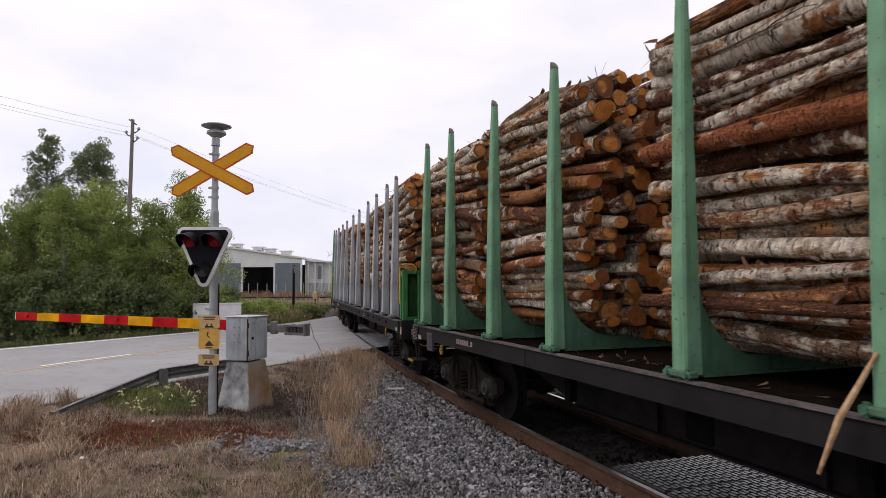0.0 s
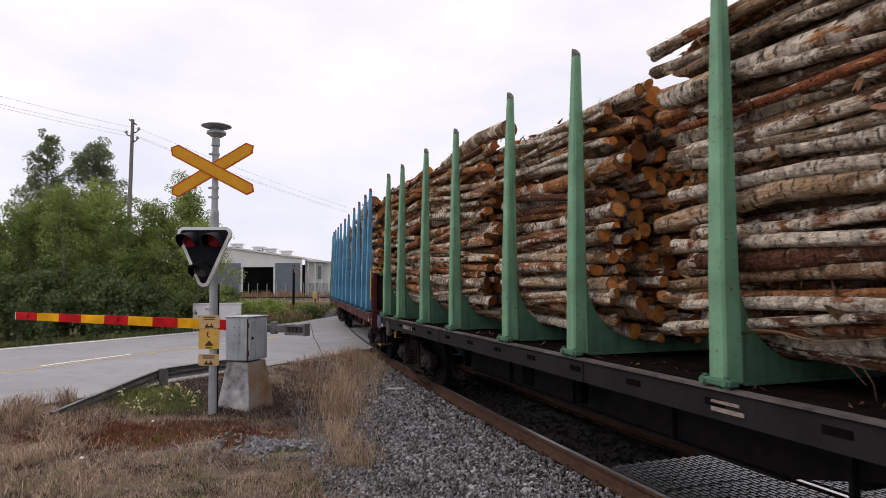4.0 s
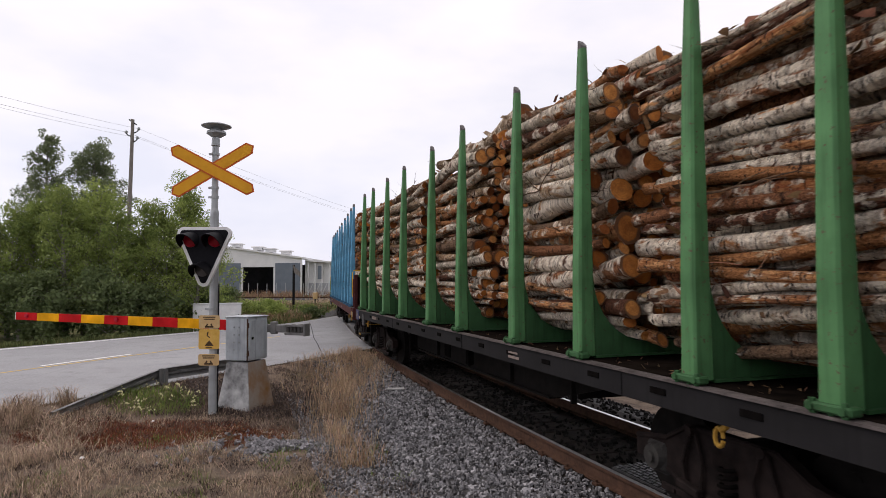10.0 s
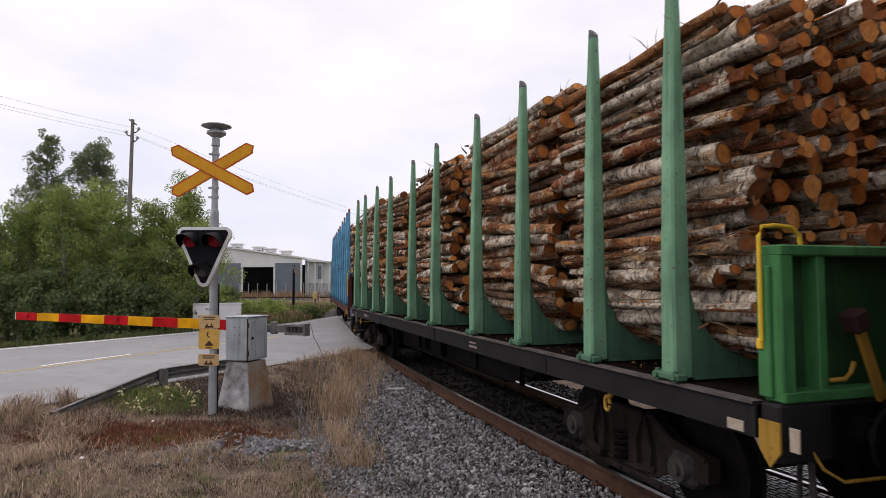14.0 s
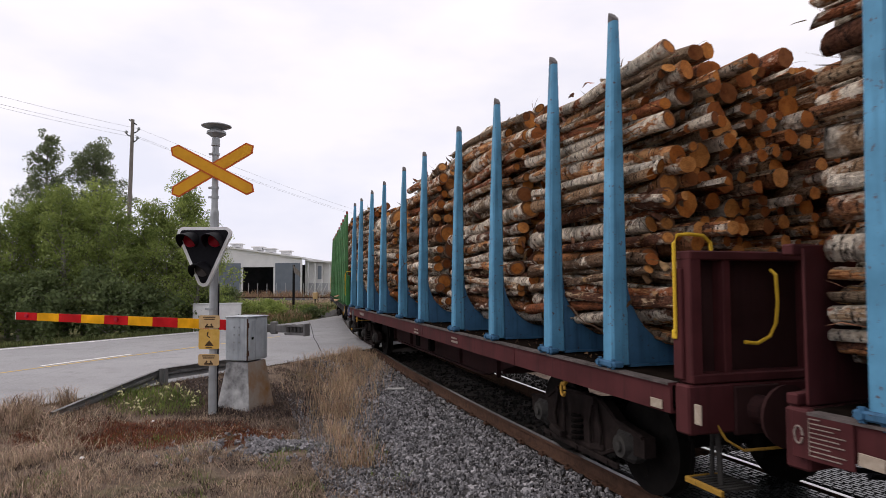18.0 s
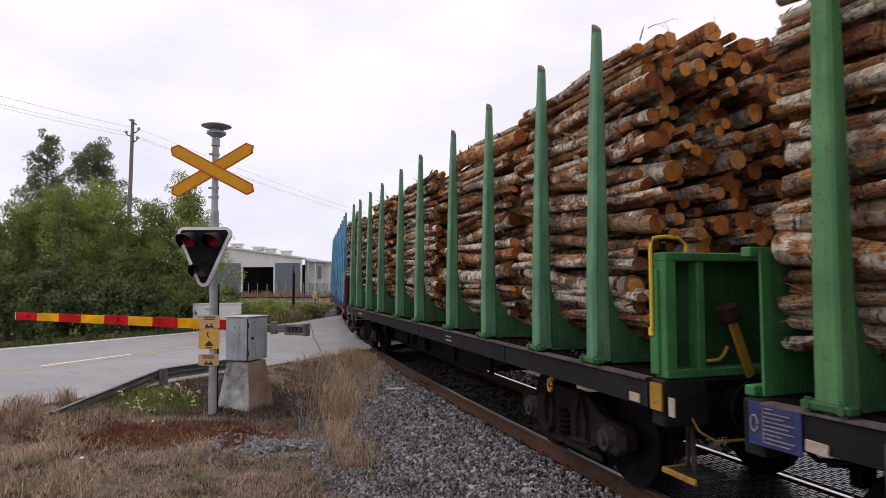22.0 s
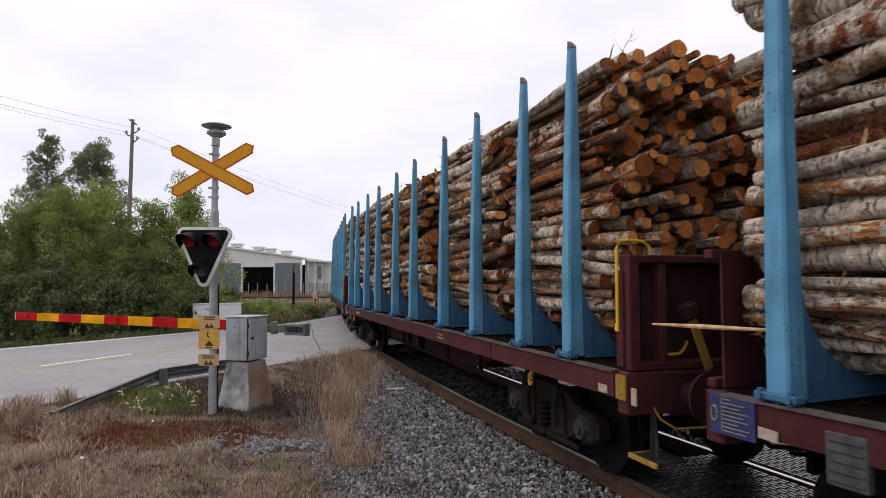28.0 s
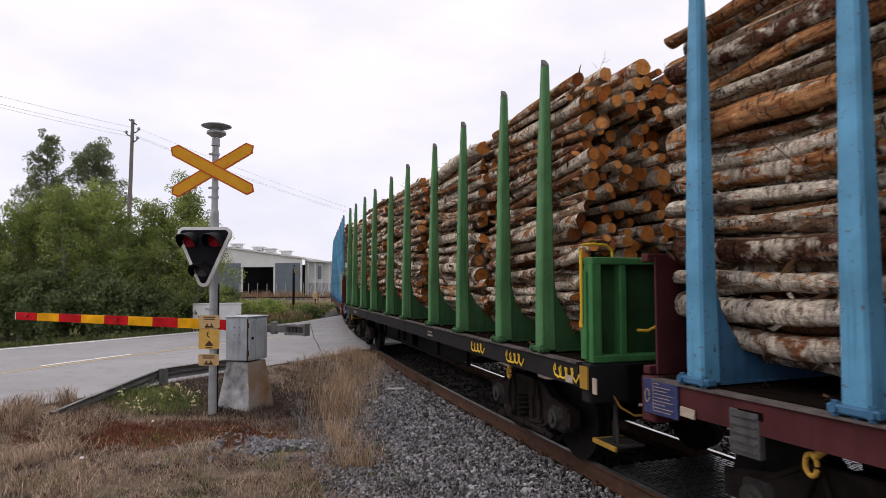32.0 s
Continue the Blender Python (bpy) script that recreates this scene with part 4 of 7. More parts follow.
def wagon(n, livery):
    paint, frame_m, end_m, label = LIV[livery]
    w = thing("timber_wagon", label=label, category="railway wagon", group="timber wagons of the train")

    def put(name, make, material, m=None, parent=None, text=""):
        key = (name, livery if material in (paint, frame_m, end_m, DIRTY_SHADED[livery]) else material.name)
        red = name == "stake" and n in (3, 8, 10, 15)
        me = cached(key + (red,), make, [material, RED_TOP if red else STEEL_TOP] if name == "stake" else [material, DUSTY_EDGE] if name == "side_sill" else material)
        ob = part(name, me, None, parent or w, text)
        if m is not None:
            ob.matrix_basis = m
        return ob

    put("deck", mk_deck, DECK, text="dark steel deck, the load's shade put into its colour")
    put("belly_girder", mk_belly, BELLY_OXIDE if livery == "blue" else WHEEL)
    for s in (1, -1):
        flip = pose(0, -SIDE, 0) if s < 0 else Matrix.Translation((0, SIDE, 0)) @ Matrix.Diagonal((1, -1, 1, 1))
        sill = put("side_sill", mk_sill, frame_m, flip)
        if n in (1, 2, 5, 15) and s < 0:
            for i in range(15):
                put("slot", mk_slot, DARK_IRON, pose(-0.45 - i * 0.95, 0, 0), sill)
    for i, x in enumerate(STAKES):
        b = put("bolster", mk_bolster, DIRTY_SHADED[livery], pose(-x, 0, DECK_Z + 0.008))
        for s in (-1, 1):
            m = pose(0, s * SIDE, 0.02, 0, 0, 0 if s < 0 else 180) @ Matrix.Diagonal((1, 1, 0.97 if livery == "silver" else 1.03, 1))
            put("stake", mk_stake, paint, m, b)
            put("stake_foot", mk_foot, DIRTY_SHADED[livery], pose(0, s * SIDE, 0.0, 0, 0, 0 if s < 0 else 180), b)
    for x, rz in ((FRONT_X, 0), (REAR_X, 180)):
        wall = put("end_wall", mk_end_wall, END_DARK[end_m.name] if rz == 0 else end_m, pose(x - (0.0 if rz == 0 else 0.055), 0, 0, 0, 0, rz))
        for z in (1.30, 2.205):
            put("rim", mk_rim, end_m, pose(0, 0, z) @ Matrix.Diagonal((1.0 if rz == 0 else 0.5, 1, 1, 1)), wall)
        for y in (-1.1, -0.3, 0.5):
            put("rib", mk_rib, end_m, pose(0, y, 0), wall)
        for y in (-1, 1):
            if rz == 0:
                put("corner_post", mk_corner_post, end_m, pose(0, y * (SIDE - 0.11), 0), wall)
        put("end_sill", mk_end_sill, frame_m, pose(x, 0, 0, 0, 0, rz))
        for y in (-1, 1):
            if rz == 0:
                put("cheek", mk_side_cheek, end_m, pose(0, y * (SIDE - 0.05), 0), wall)
            put("buffer", mk_buffer, END_DARK["oxide_brown_paint"] if livery == "blue" else DARK_IRON, pose(x + (0.06 if rz == 0 else -0.06), y * 0.875, 0, 0, 0, rz), text="dark buffer")
        put("draw_gear", mk_draw_gear, DARK_IRON, pose(x, 0, 0, 0, 0, rz))
        put("coupler", mk_coupler, DARK_IRON, pose(x + (0.03 if rz == 0 else -0.03), 0, 0, 0, 0, rz))
        put("brake_hose", mk_hose, BLACK, pose(x, 0, 0, 0, 0, rz))
        if rz == 0:
            put("handrail", mk_handrail, YELLOW, pose(-0.07, -SIDE + 0.05, 0), wall, "yellow handrail")
            if n in (0, 4, 7, 11, 13, 14):
                put("lever", mk_lever, DULL_YELLOW, pose(0, -1.18, 0), wall, "yellow brake lever")
                put("lamp_bracket", mk_lamp_box, END_DARK["oxide_brown_paint"], pose(0, -1.18, 0), wall, "dark red-brown bracket")
            else:
                put("bent_lever", mk_pipe, YELLOW, pose(0, -1.18, 0), wall, "bent yellow lever bar")
            put("cross_rod", mk_rod, DULL_YELLOW, pose(0, 0, 0), wall, "thin yellow rod")
    if n in (6, 7, 13):
        put("corner_point", mk_corner_point, DULL_YELLOW, pose(FRONT_X + 0.02, -SIDE - 0.004, 0), text="yellow pointed corner marking")
    if n not in (1, 3, 6, 7, 9, 12, 13, 15):
        put("corner_mark", mk_corner_mark, DULL_YELLOW, pose(FRONT_X + 0.02, -SIDE - 0.004, 0), text="yellow corner marking")
    put("tag", mk_tag, CREAM, pose(FRONT_X + 0.20, -SIDE - 0.0, 1.08, 0, 90, 0), text="pale plate")
    put("tag", mk_tag, CREAM, pose(FRONT_X - 0.26, -SIDE - 0.006, 1.08), text="pale plate")
    st = put("step", mk_step, DULL_YELLOW, pose(FRONT_X - 0.05, -SIDE + 0.24, 0), text="yellow-edged step")
    put("tread", mk_tread, HUB, None, st, "grey grating tread")
    put("step_hanger", mk_step_hanger, HUB, None, st)
    put("towing_ring", mk_ring, DULL_YELLOW, pose(-0.75, -SIDE + 0.05, 1.04), text="yellow towing ring")
    put("towing_ring", mk_ring, DULL_YELLOW, pose(-13.32, -SIDE + 0.05, 1.04), text="yellow towing ring")
    put("tag", mk_tag, CREAM, pose(-14.29, -SIDE - 0.012, 1.06, 0, 3, 0), text="pale plate")
    put("ladder_box", mk_ladder_box, LOUVRE, pose(-13.80, -SIDE - 0.02, 0.18), text="grey louvred card holder")
    put("number", mk_number, LETTER, pose(-12.3 if livery == "blue" else -11.95 if livery == "silver" else -12.3, -SIDE - 0.006, 1.14) @ Matrix.Diagonal((0.9, 1.0, 0.8, 1) if livery == "silver" else (0.8, 1.0, 0.7, 1)), text="stencilled number, plain bars")
    put("stencil", mk_small_lines, LETTER, pose(-4.15, -SIDE - 0.006, 1.13), text="stencilled lines, plain bars")
    pl = put("notice_plate", mk_plate, SIGN_BLUE if n not in (0, 8) else frame_m, pose(-14.565, -SIDE - 0.012, 1.12), text="notice plate")
    put("notice_print", mk_plate_bars, LETTER, None, pl, "pale lines")
    put("notice_ring", mk_plate_ring, LETTER, None, pl)
    if n == 9:
        put("stencil", mk_boxed_lines, LETTER, pose(-6.42, -SIDE - 0.006, 1.10), text="boxed stencilled lines, plain bars")
    put("brake_gear", mk_brake, DARK_IRON)
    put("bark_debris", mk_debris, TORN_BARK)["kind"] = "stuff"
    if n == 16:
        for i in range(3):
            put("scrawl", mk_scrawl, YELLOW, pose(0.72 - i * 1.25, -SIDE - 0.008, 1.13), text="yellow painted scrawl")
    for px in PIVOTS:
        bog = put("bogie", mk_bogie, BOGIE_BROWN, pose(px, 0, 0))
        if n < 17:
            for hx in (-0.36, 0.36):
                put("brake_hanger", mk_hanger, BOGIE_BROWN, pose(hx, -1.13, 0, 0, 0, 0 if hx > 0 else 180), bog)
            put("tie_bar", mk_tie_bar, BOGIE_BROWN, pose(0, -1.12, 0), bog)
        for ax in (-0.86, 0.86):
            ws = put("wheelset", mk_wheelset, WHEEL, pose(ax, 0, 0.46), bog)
            WHEELSETS.append(ws)
            for s in (-1, 1):
                put("axle_box", mk_axle_box, HUB, pose(ax, s * 1.06, 0.47, 0, 0, 0 if s < 0 else 180), bog, "grey round-capped axle box")
        for s in (-1, 1):
            put("spring", mk_spring, DARK_IRON, pose(0, s * 1.1, 0.0), bog)
    return w


TRAIN = [wagon(n, lv) for n, lv in enumerate(WAGONS)]

# ---- logs ----
rng = np.random.default_rng(7)


def log_mesh(kind):
    """A log one unit long and about one unit in radius: crooked, lumpy, tapered, with sawn ends, stubs and torn bark."""
    seg, st = 10, 9
    verts, faces, mats = [], [], []
    bend = rng.uniform(0.25, 0.9) if kind < 14 else rng.uniform(1.0, 2.4)
    ph, ph2, ph3 = rng.uniform(0, 6.3, 3)
    flip = 1 if rng.random() < 0.5 else -1
    oval, turn = rng.uniform(0.86, 1.0), rng.uniform(0, 3.1)
    lump = rng.normal(0, 0.045, (st, seg))
    lump = (lump + np.roll(lump, 1, 1) + np.roll(lump, -1, 1)) / 1.7
    slope = [Vector((0, *rng.normal(0, 0.010, 2))), Vector((0, *rng.normal(0, 0.010, 2)))]

    def axis(u):
        w = u + 0.5
        y = 1.2 * bend * (math.sin(3.1 * w + ph) - (1 - w) * math.sin(ph) - w * math.sin(3.1 + ph))
        z = 0.9 * bend * (math.sin(4.0 * w + ph2) - (1 - w) * math.sin(ph2) - w * math.sin(4.0 + ph2))
        k = 0.22 * bend * math.sin(math.pi * w)
        return y + k * math.sin(11 * w + ph3), z + k * math.cos(9 * w + ph3)

    def girth(u):
        butt = 0.16 * max(0.0, abs(u) - 0.36) / 0.14 if u * flip < 0 else 0.0
        return 1.0 - 0.22 * u * flip + butt

    def ring_point(u, a, q=1.0):
        cy, cz = axis(u)
        r = girth(u) * q * (1 - (1 - oval) * abs(math.sin(a + turn)))
        return cy + r * math.cos(a), cz + r * math.sin(a)

    for i in range(st):
        u = i / (st - 1) - 0.5
        for j in range(seg):
            a = 2 * math.pi * j / seg
            y, z = ring_point(u, a, 1 + lump[i, j])
            tilt = slope[0 if i == 0 else 1].dot(Vector((0, math.cos(a), math.sin(a)))) if i in (0, st - 1) else rng.normal(0, 0.008)
            verts.append((u + tilt, y, z))
    for i in range(st - 1):
        for j in range(seg):
            faces.append((i * seg + j, (i + 1) * seg + j, (i + 1) * seg + (j + 1) % seg, i * seg + (j + 1) % seg))
            mats.append(0)
    for i, sgn in ((0, -1), (st - 1, 1)):
        ring = [i * seg + j for j in range(seg)]
        faces.append(tuple(ring if sgn > 0 else ring[::-1]))
        mats.append(1)
    # stubs of cut branches
    for _ in range(int(rng.integers(0, 3))):
        u, a, up = rng.uniform(-0.4, 0.4), rng.uniform(0, 6.283), rng.uniform(0.3, 0.75)
        k = len(verts)
        for q, wd in ((0.85, 0.22), (1 + up, 0.13)):
            for du, da in ((-wd / 32, 0), (0, -wd), (wd / 32, 0), (0, wd)):
                verts.append((u + du + (q - 0.85) * 0.02, *ring_point(u, a + da, q)))
        faces += [(k + i, k + (i + 1) % 4, k + 4 + (i + 1) % 4, k + 4 + i) for i in range(4)] + [(k + 4, k + 5, k + 6, k + 7)]
        mats += [0, 0, 0, 0, 1]
    # loose flakes of bark that stand off the log
    for _ in range(int(rng.integers(5, 14))):
        u, a = rng.uniform(-0.46, 0.42), rng.uniform(0, 6.283)
        ln, da, up = rng.uniform(0.012, 0.055) * rng.choice((-1, 1)), rng.uniform(0.08, 0.3), rng.uniform(0.15, 0.7)
        k = len(verts)
        for du, aa, rr in ((0, a - da, 0.97), (0, a + da, 0.97), (ln, a + da * rng.uniform(0.2, 0.9), 1 + up), (ln * 0.8, a - da * rng.uniform(0.2, 0.9), 1 + up * rng.uniform(0.3, 1.0))):
            verts.append((u + du, *ring_point(u, aa, rr)))
        faces.append((k, k + 1, k + 2, k + 3))
        mats.append(0)
    me = bpy.data.meshes.new("log")
    me.from_pydata(verts, [], faces)
    me.materials.append(BARK)
    me.materials.append(CUT)
    me.polygons.foreach_set("material_index", mats)
    me.update()
    return smooth(me, 50)


LOGS = [log_mesh(i) for i in range(28)]
BIRCH_LOGS = []
for me_ in LOGS[:10] + LOGS[14:18]:
    me_ = me_.copy()
    me_.materials[0] = BIRCH_BARK
    BIRCH_LOGS.append(me_)


def twig_mesh(seed):
    """A thin crooked branch one unit long with a few side shoots."""
    g = np.random.default_rng(seed)
    bm = bmesh.new()

    def shoot(p, d, ln, r, n):
        pts = [p]
        for _ in range(n):
            d = (d + Vector(g.normal(0, 0.16, 3))).normalized()
            pts.append(pts[-1] + d * ln / n)
        tube(bm, pts, [r * (1 - 0.75 * i / n) for i in range(n + 1)], 5)
        return pts

    stem = shoot(Vector((-0.5, 0, 0)), Vector((1, 0, 0)), 1.0, 0.011, 8)
    for i in (3, 4, 6, 7):
        shoot(stem[i], Vector((0.7, g.normal(0, 0.5), g.normal(0.2, 0.5))), g.uniform(0.15, 0.4), 0.005, 4)
    me = bpy.data.meshes.new("branch")
    bm.to_mesh(me)
    bm.free()
    me.materials.append(TWIG_BARK)
    return me


TWIG_BARK = mat_simple("branch_bark", (0.045, 0.028, 0.02), (0.17, 0.10, 0.065), 12, 0.9, island=True, vary=0.3)
TWIGS = [twig_mesh(900 + i) for i in range(7)]


def pack(seed, low, bulge, lean, coarse=1.0):
    """Logs dropped one by one into the bunk: a list of (y, z, radius)."""
    g = np.random.default_rng(seed)
    half = SIDE - 0.20
    gx = np.linspace(-half, half, 70)
    cy, cz, cr = [], [], []
    thick = g.uniform(0.8, 1.2) if coarse > 1 else g.choice((0.75, 0.95, 1.15))
    misses = 0
    while misses < 14 and len(cy) < 520:
        u = g.random()
        r = (g.uniform(0.04, 0.06) if u < 0.30 else g.uniform(0.06, 0.085) if u < 0.76 else g.uniform(0.085, 0.115) if u < 0.96 else g.uniform(0.115, 0.155)) * thick ** 0.5 * coarse
        r = min(r, 0.15)
        xs = gx[(gx > -half + r) & (gx < half - r)]
        # the hollowed brackets narrow the bunk near the deck
        edge = np.clip(np.abs(xs) + r - (half - 0.56), 0, 0.56)
        floor = DECK_Z + 0.16 + 0.56 - np.sqrt(np.maximum(0.0, 0.56 ** 2 - (edge * 0.95) ** 2))
        z = floor + r
        if cy:
            ay, az, ar = np.array(cy), np.array(cz), np.array(cr)
            dx = xs[:, None] - ay[None, :]
            rr = (r + ar)[None, :]
            h = np.where(np.abs(dx) < rr, az[None, :] + np.sqrt(np.maximum(0, rr ** 2 - dx ** 2)), -9)
            z = np.maximum(z, h.max(axis=1))
        top = low + bulge * (1 - (xs / half) ** 2) + lean * xs
        i = int(np.argmin(z - 0.25 * bulge * (1 - (xs / half) ** 2) + g.normal(0, 0.015, len(xs))))
        if z[i] + 0.6 * r > top[i]:
            misses += 1
            continue
        cy.append(float(xs[i]))
        cz.append(float(z[i]) - 0.004)
        cr.append(r)
    return list(zip(cy, cz, cr))


PACKS = []
for i in range(14):
    g_ = np.random.default_rng(100 + i)
    PACKS.append(pack(200 + i, g_.uniform(3.80, 4.14), g_.uniform(0.2, 0.46), g_.uniform(-0.08, 0.08)))
PACKS.append(pack(301, 3.95, 0.35, 0.0, 1.16))
PACKS.append(pack(302, 3.85, 0.40, 0.05, 1.26))
PACKS_LOW = pack(305, 3.42, 0.22, 0.03, 1.0)
PACKS.append(pack(303, 4.12, 0.42, -0.04, 1.08))
PACKS.append(pack(304, 4.06, 0.46, 0.03, 1.12))
PACKS.append(PACKS_LOW)
PACKS.append(pack(306, 4.16, 0.44, 0.0, 0.92))
COARSE = {(9, 3): 18, (1, 1): 14, (1, 2): 15, (1, 3): 14, (6, 4): 15, (8, 2): 14, (13, 2): 14}
BIG = {(9, 3): [(-0.95, -0.12, 0.25, 2.0, 0.55)], (2, 0): [(-0.7, -0.02, 0.10, -3.0)], (10, 2): [(-0.5, 0.0, 0.10, -1.5)], (3, 1): [(-1.0, 0.0, 0.13, -1.5)], (5, 2): [(-0.55, 0.0, 0.17, -2.0)], (2, 3): [(-0.9, 0.0, 0.12, -1.5)],
       (12, 0): [(-1.02, 0.04, 0.085, -5.0)], (15, 0): [(-1.12, -0.06, 0.085, -1.5)], (6, 1): [(-1.0, -0.02, 0.09, -1.0)],
       (14, 4): [(-1.0, 0.02, 0.09, 2.5)], (15, 2): [(-1.02, 0.02, 0.125, -3.0)], (12, 2): [(-1.0, -0.03, 0.09, -2.0)]}
SINGLE = 45


def core_mesh(logs, length, seed, bark, skin):
    """The packed inner logs of a stack as one mesh of whole logs, with torn bark and twigs caught on the outer ones."""
    g = np.random.default_rng(seed)
    verts, faces, mats = [], [], []
    for y, z, r in logs:
        base = len(verts)
        seg = 7 if r < 0.085 else 9
        o = float(np.clip(g.normal(0, 0.16), -0.34, 0.34))
        dy, dz = g.normal(0, 0.03, 2), g.normal(0, 0.03, 2)
        wob = 0.91 + g.normal(0, 0.06, seg)
        for i, u in enumerate((-0.5, 0.5)):
            yy, zz = y + dy[i], z + dz[i]
            for j in range(seg):
                a = 2 * math.pi * j / seg
                verts.append((u * length + o + (g.normal(0, 0.006)), yy + r * wob[j] * math.cos(a), zz + r * wob[j] * math.sin(a)))
        for i in range(1):
            for j in range(seg):
                faces.append((base + i * seg + j, base + (i + 1) * seg + j, base + (i + 1) * seg + (j + 1) % seg, base + i * seg + (j + 1) % seg))
                mats.append(0)
        faces.append(tuple(base + j for j in range(seg))[::-1])
        faces.append(tuple(base + seg + j for j in range(seg)))
        mats += [1, 1]
    for _ in range(230):
        y, z, r = skin[int(g.integers(len(skin)))]
        a = g.uniform(1.2, 3.6)
        x = g.uniform(-0.5, 0.5) * length * (1.06 if g.random() < 0.6 else 0.99)
        out = np.array((0.0, math.cos(a), math.sin(a)))
        p = np.array((x, y, z)) + out * r * 0.9
        if g.random() < 0.72:
            d = np.array((g.normal(0, 1.0), 0, 0)) + out * g.uniform(0.1, 0.8) + g.normal(0, 0.25, 3)
            ln, wd = g.uniform(0.05, 0.20), g.uniform(0.008, 0.032)
        else:
            d = out * g.uniform(0.3, 1.2) + g.normal(0, 0.6, 3)
            ln, wd = g.uniform(0.10, 0.34), 0.0045
        d = d / np.linalg.norm(d)
        side = np.cross(d, out + g.normal(0, 0.3, 3))
        side = side / (np.linalg.norm(side) + 1e-6) * wd
        bow = out * ln * g.uniform(-0.05, 0.2)
        k = len(verts)
        verts += [tuple(p - side), tuple(p + side), tuple(p + d * ln * 0.5 + bow + side * 0.8), tuple(p + d * ln * 0.5 + bow - side * 0.8), tuple(p + d * ln)]
        faces += [(k, k + 1, k + 2, k + 3), (k + 3, k + 2, k + 4)]
        mats += [2, 2]
    me = bpy.data.meshes.new("packed_wood")
    me.from_pydata(verts, [], faces)
    me.materials.append(bark)
    me.materials.append(CUT_CORE)
    me.materials.append(SHREDS)
    me.polygons.foreach_set("material_index", mats)
    me.update()
    return smooth(me, 50)


LOWEST = sorted(range(14), key=lambda i: max(z + r for y, z, r in PACKS[i] if y < -0.6))
TALL = {(0, 2): 16, (9, 2): 17, (9, 1): 16, (4, 2): 16, (6, 2): 16, (6, 3): 17, (10, 0): 16, (1, 4): 16, (2, 0): LOWEST[2], (0, 3): 16, (0, 4): 17, (10, 2): 16, (10, 3): 19, (15, 0): 17, (15, 3): 17, (15, 4): 14, (14, 4): 15, (13, 3): 14, (15, 2): 16, (15, 1): 16, (14, 2): 17, (14, 3): 16, (6, 0): 17, (13, 4): 19, (12, 2): 17, (12, 3): 16, (3, 1): 16, (5, 1): 17, (6, 1): 16, (7, 1): 16}
SHORT = {(0, 3): -9.45, (6, 3): -9.3, (5, 1): -2.5, (11, 3): -9.55, (12, 3): -9.35, (9, 3): -9.35, (4, 3): -9.35, (4, 2): -6.0}
FINE = sorted(range(14), key=lambda i: -len(PACKS[i]))[:5]
CORES = {}
SHREDS = mat_simple("bark_shreds", (0.06, 0.033, 0.02), (0.27, 0.15, 0.08), 18, 0.95, 0.2, island=True, vary=0.7)
STACKS = []


# broken branches that hang out over the side sill: three points and a thickness
STICKS = {(0, 2): [((-6.28, -1.50, 1.62), (-6.44, -1.60, 1.24), (-6.58, -1.60, 0.90), 0.021)],
          (10, 1): [((-2.75, -1.53, 1.52), (-3.5, -1.60, 1.46), (-4.40, -1.63, 1.44), 0.035), ((-2.75, -1.53, 1.36), (-3.6, -1.62, 1.30), (-4.62, -1.64, 1.30), 0.045)],
          (12, 2): [((-8.0, -1.58, 1.78), (-7.25, -1.60, 1.655), (-6.35, -1.57, 1.655), 0.013), ((-5.98, -1.46, 1.72), (-5.82, -1.53, 1.57), (-5.50, -1.55, 1.49), 0.040),
                    ((-7.0, -1.30, 1.60), (-6.6, -1.42, 1.53), (-6.15, -1.47, 1.39), 0.038)],
          (13, 4): [((-14.3, -1.40, 1.70), (-14.85, -1.46, 1.69), (-15.35, -1.47, 1.68), 0.018)]}
TORN_WOOD = mat_simple("torn_wood", (0.30, 0.16, 0.075), (0.66, 0.47, 0.29), 16, 0.9, 0.4, 0.01)


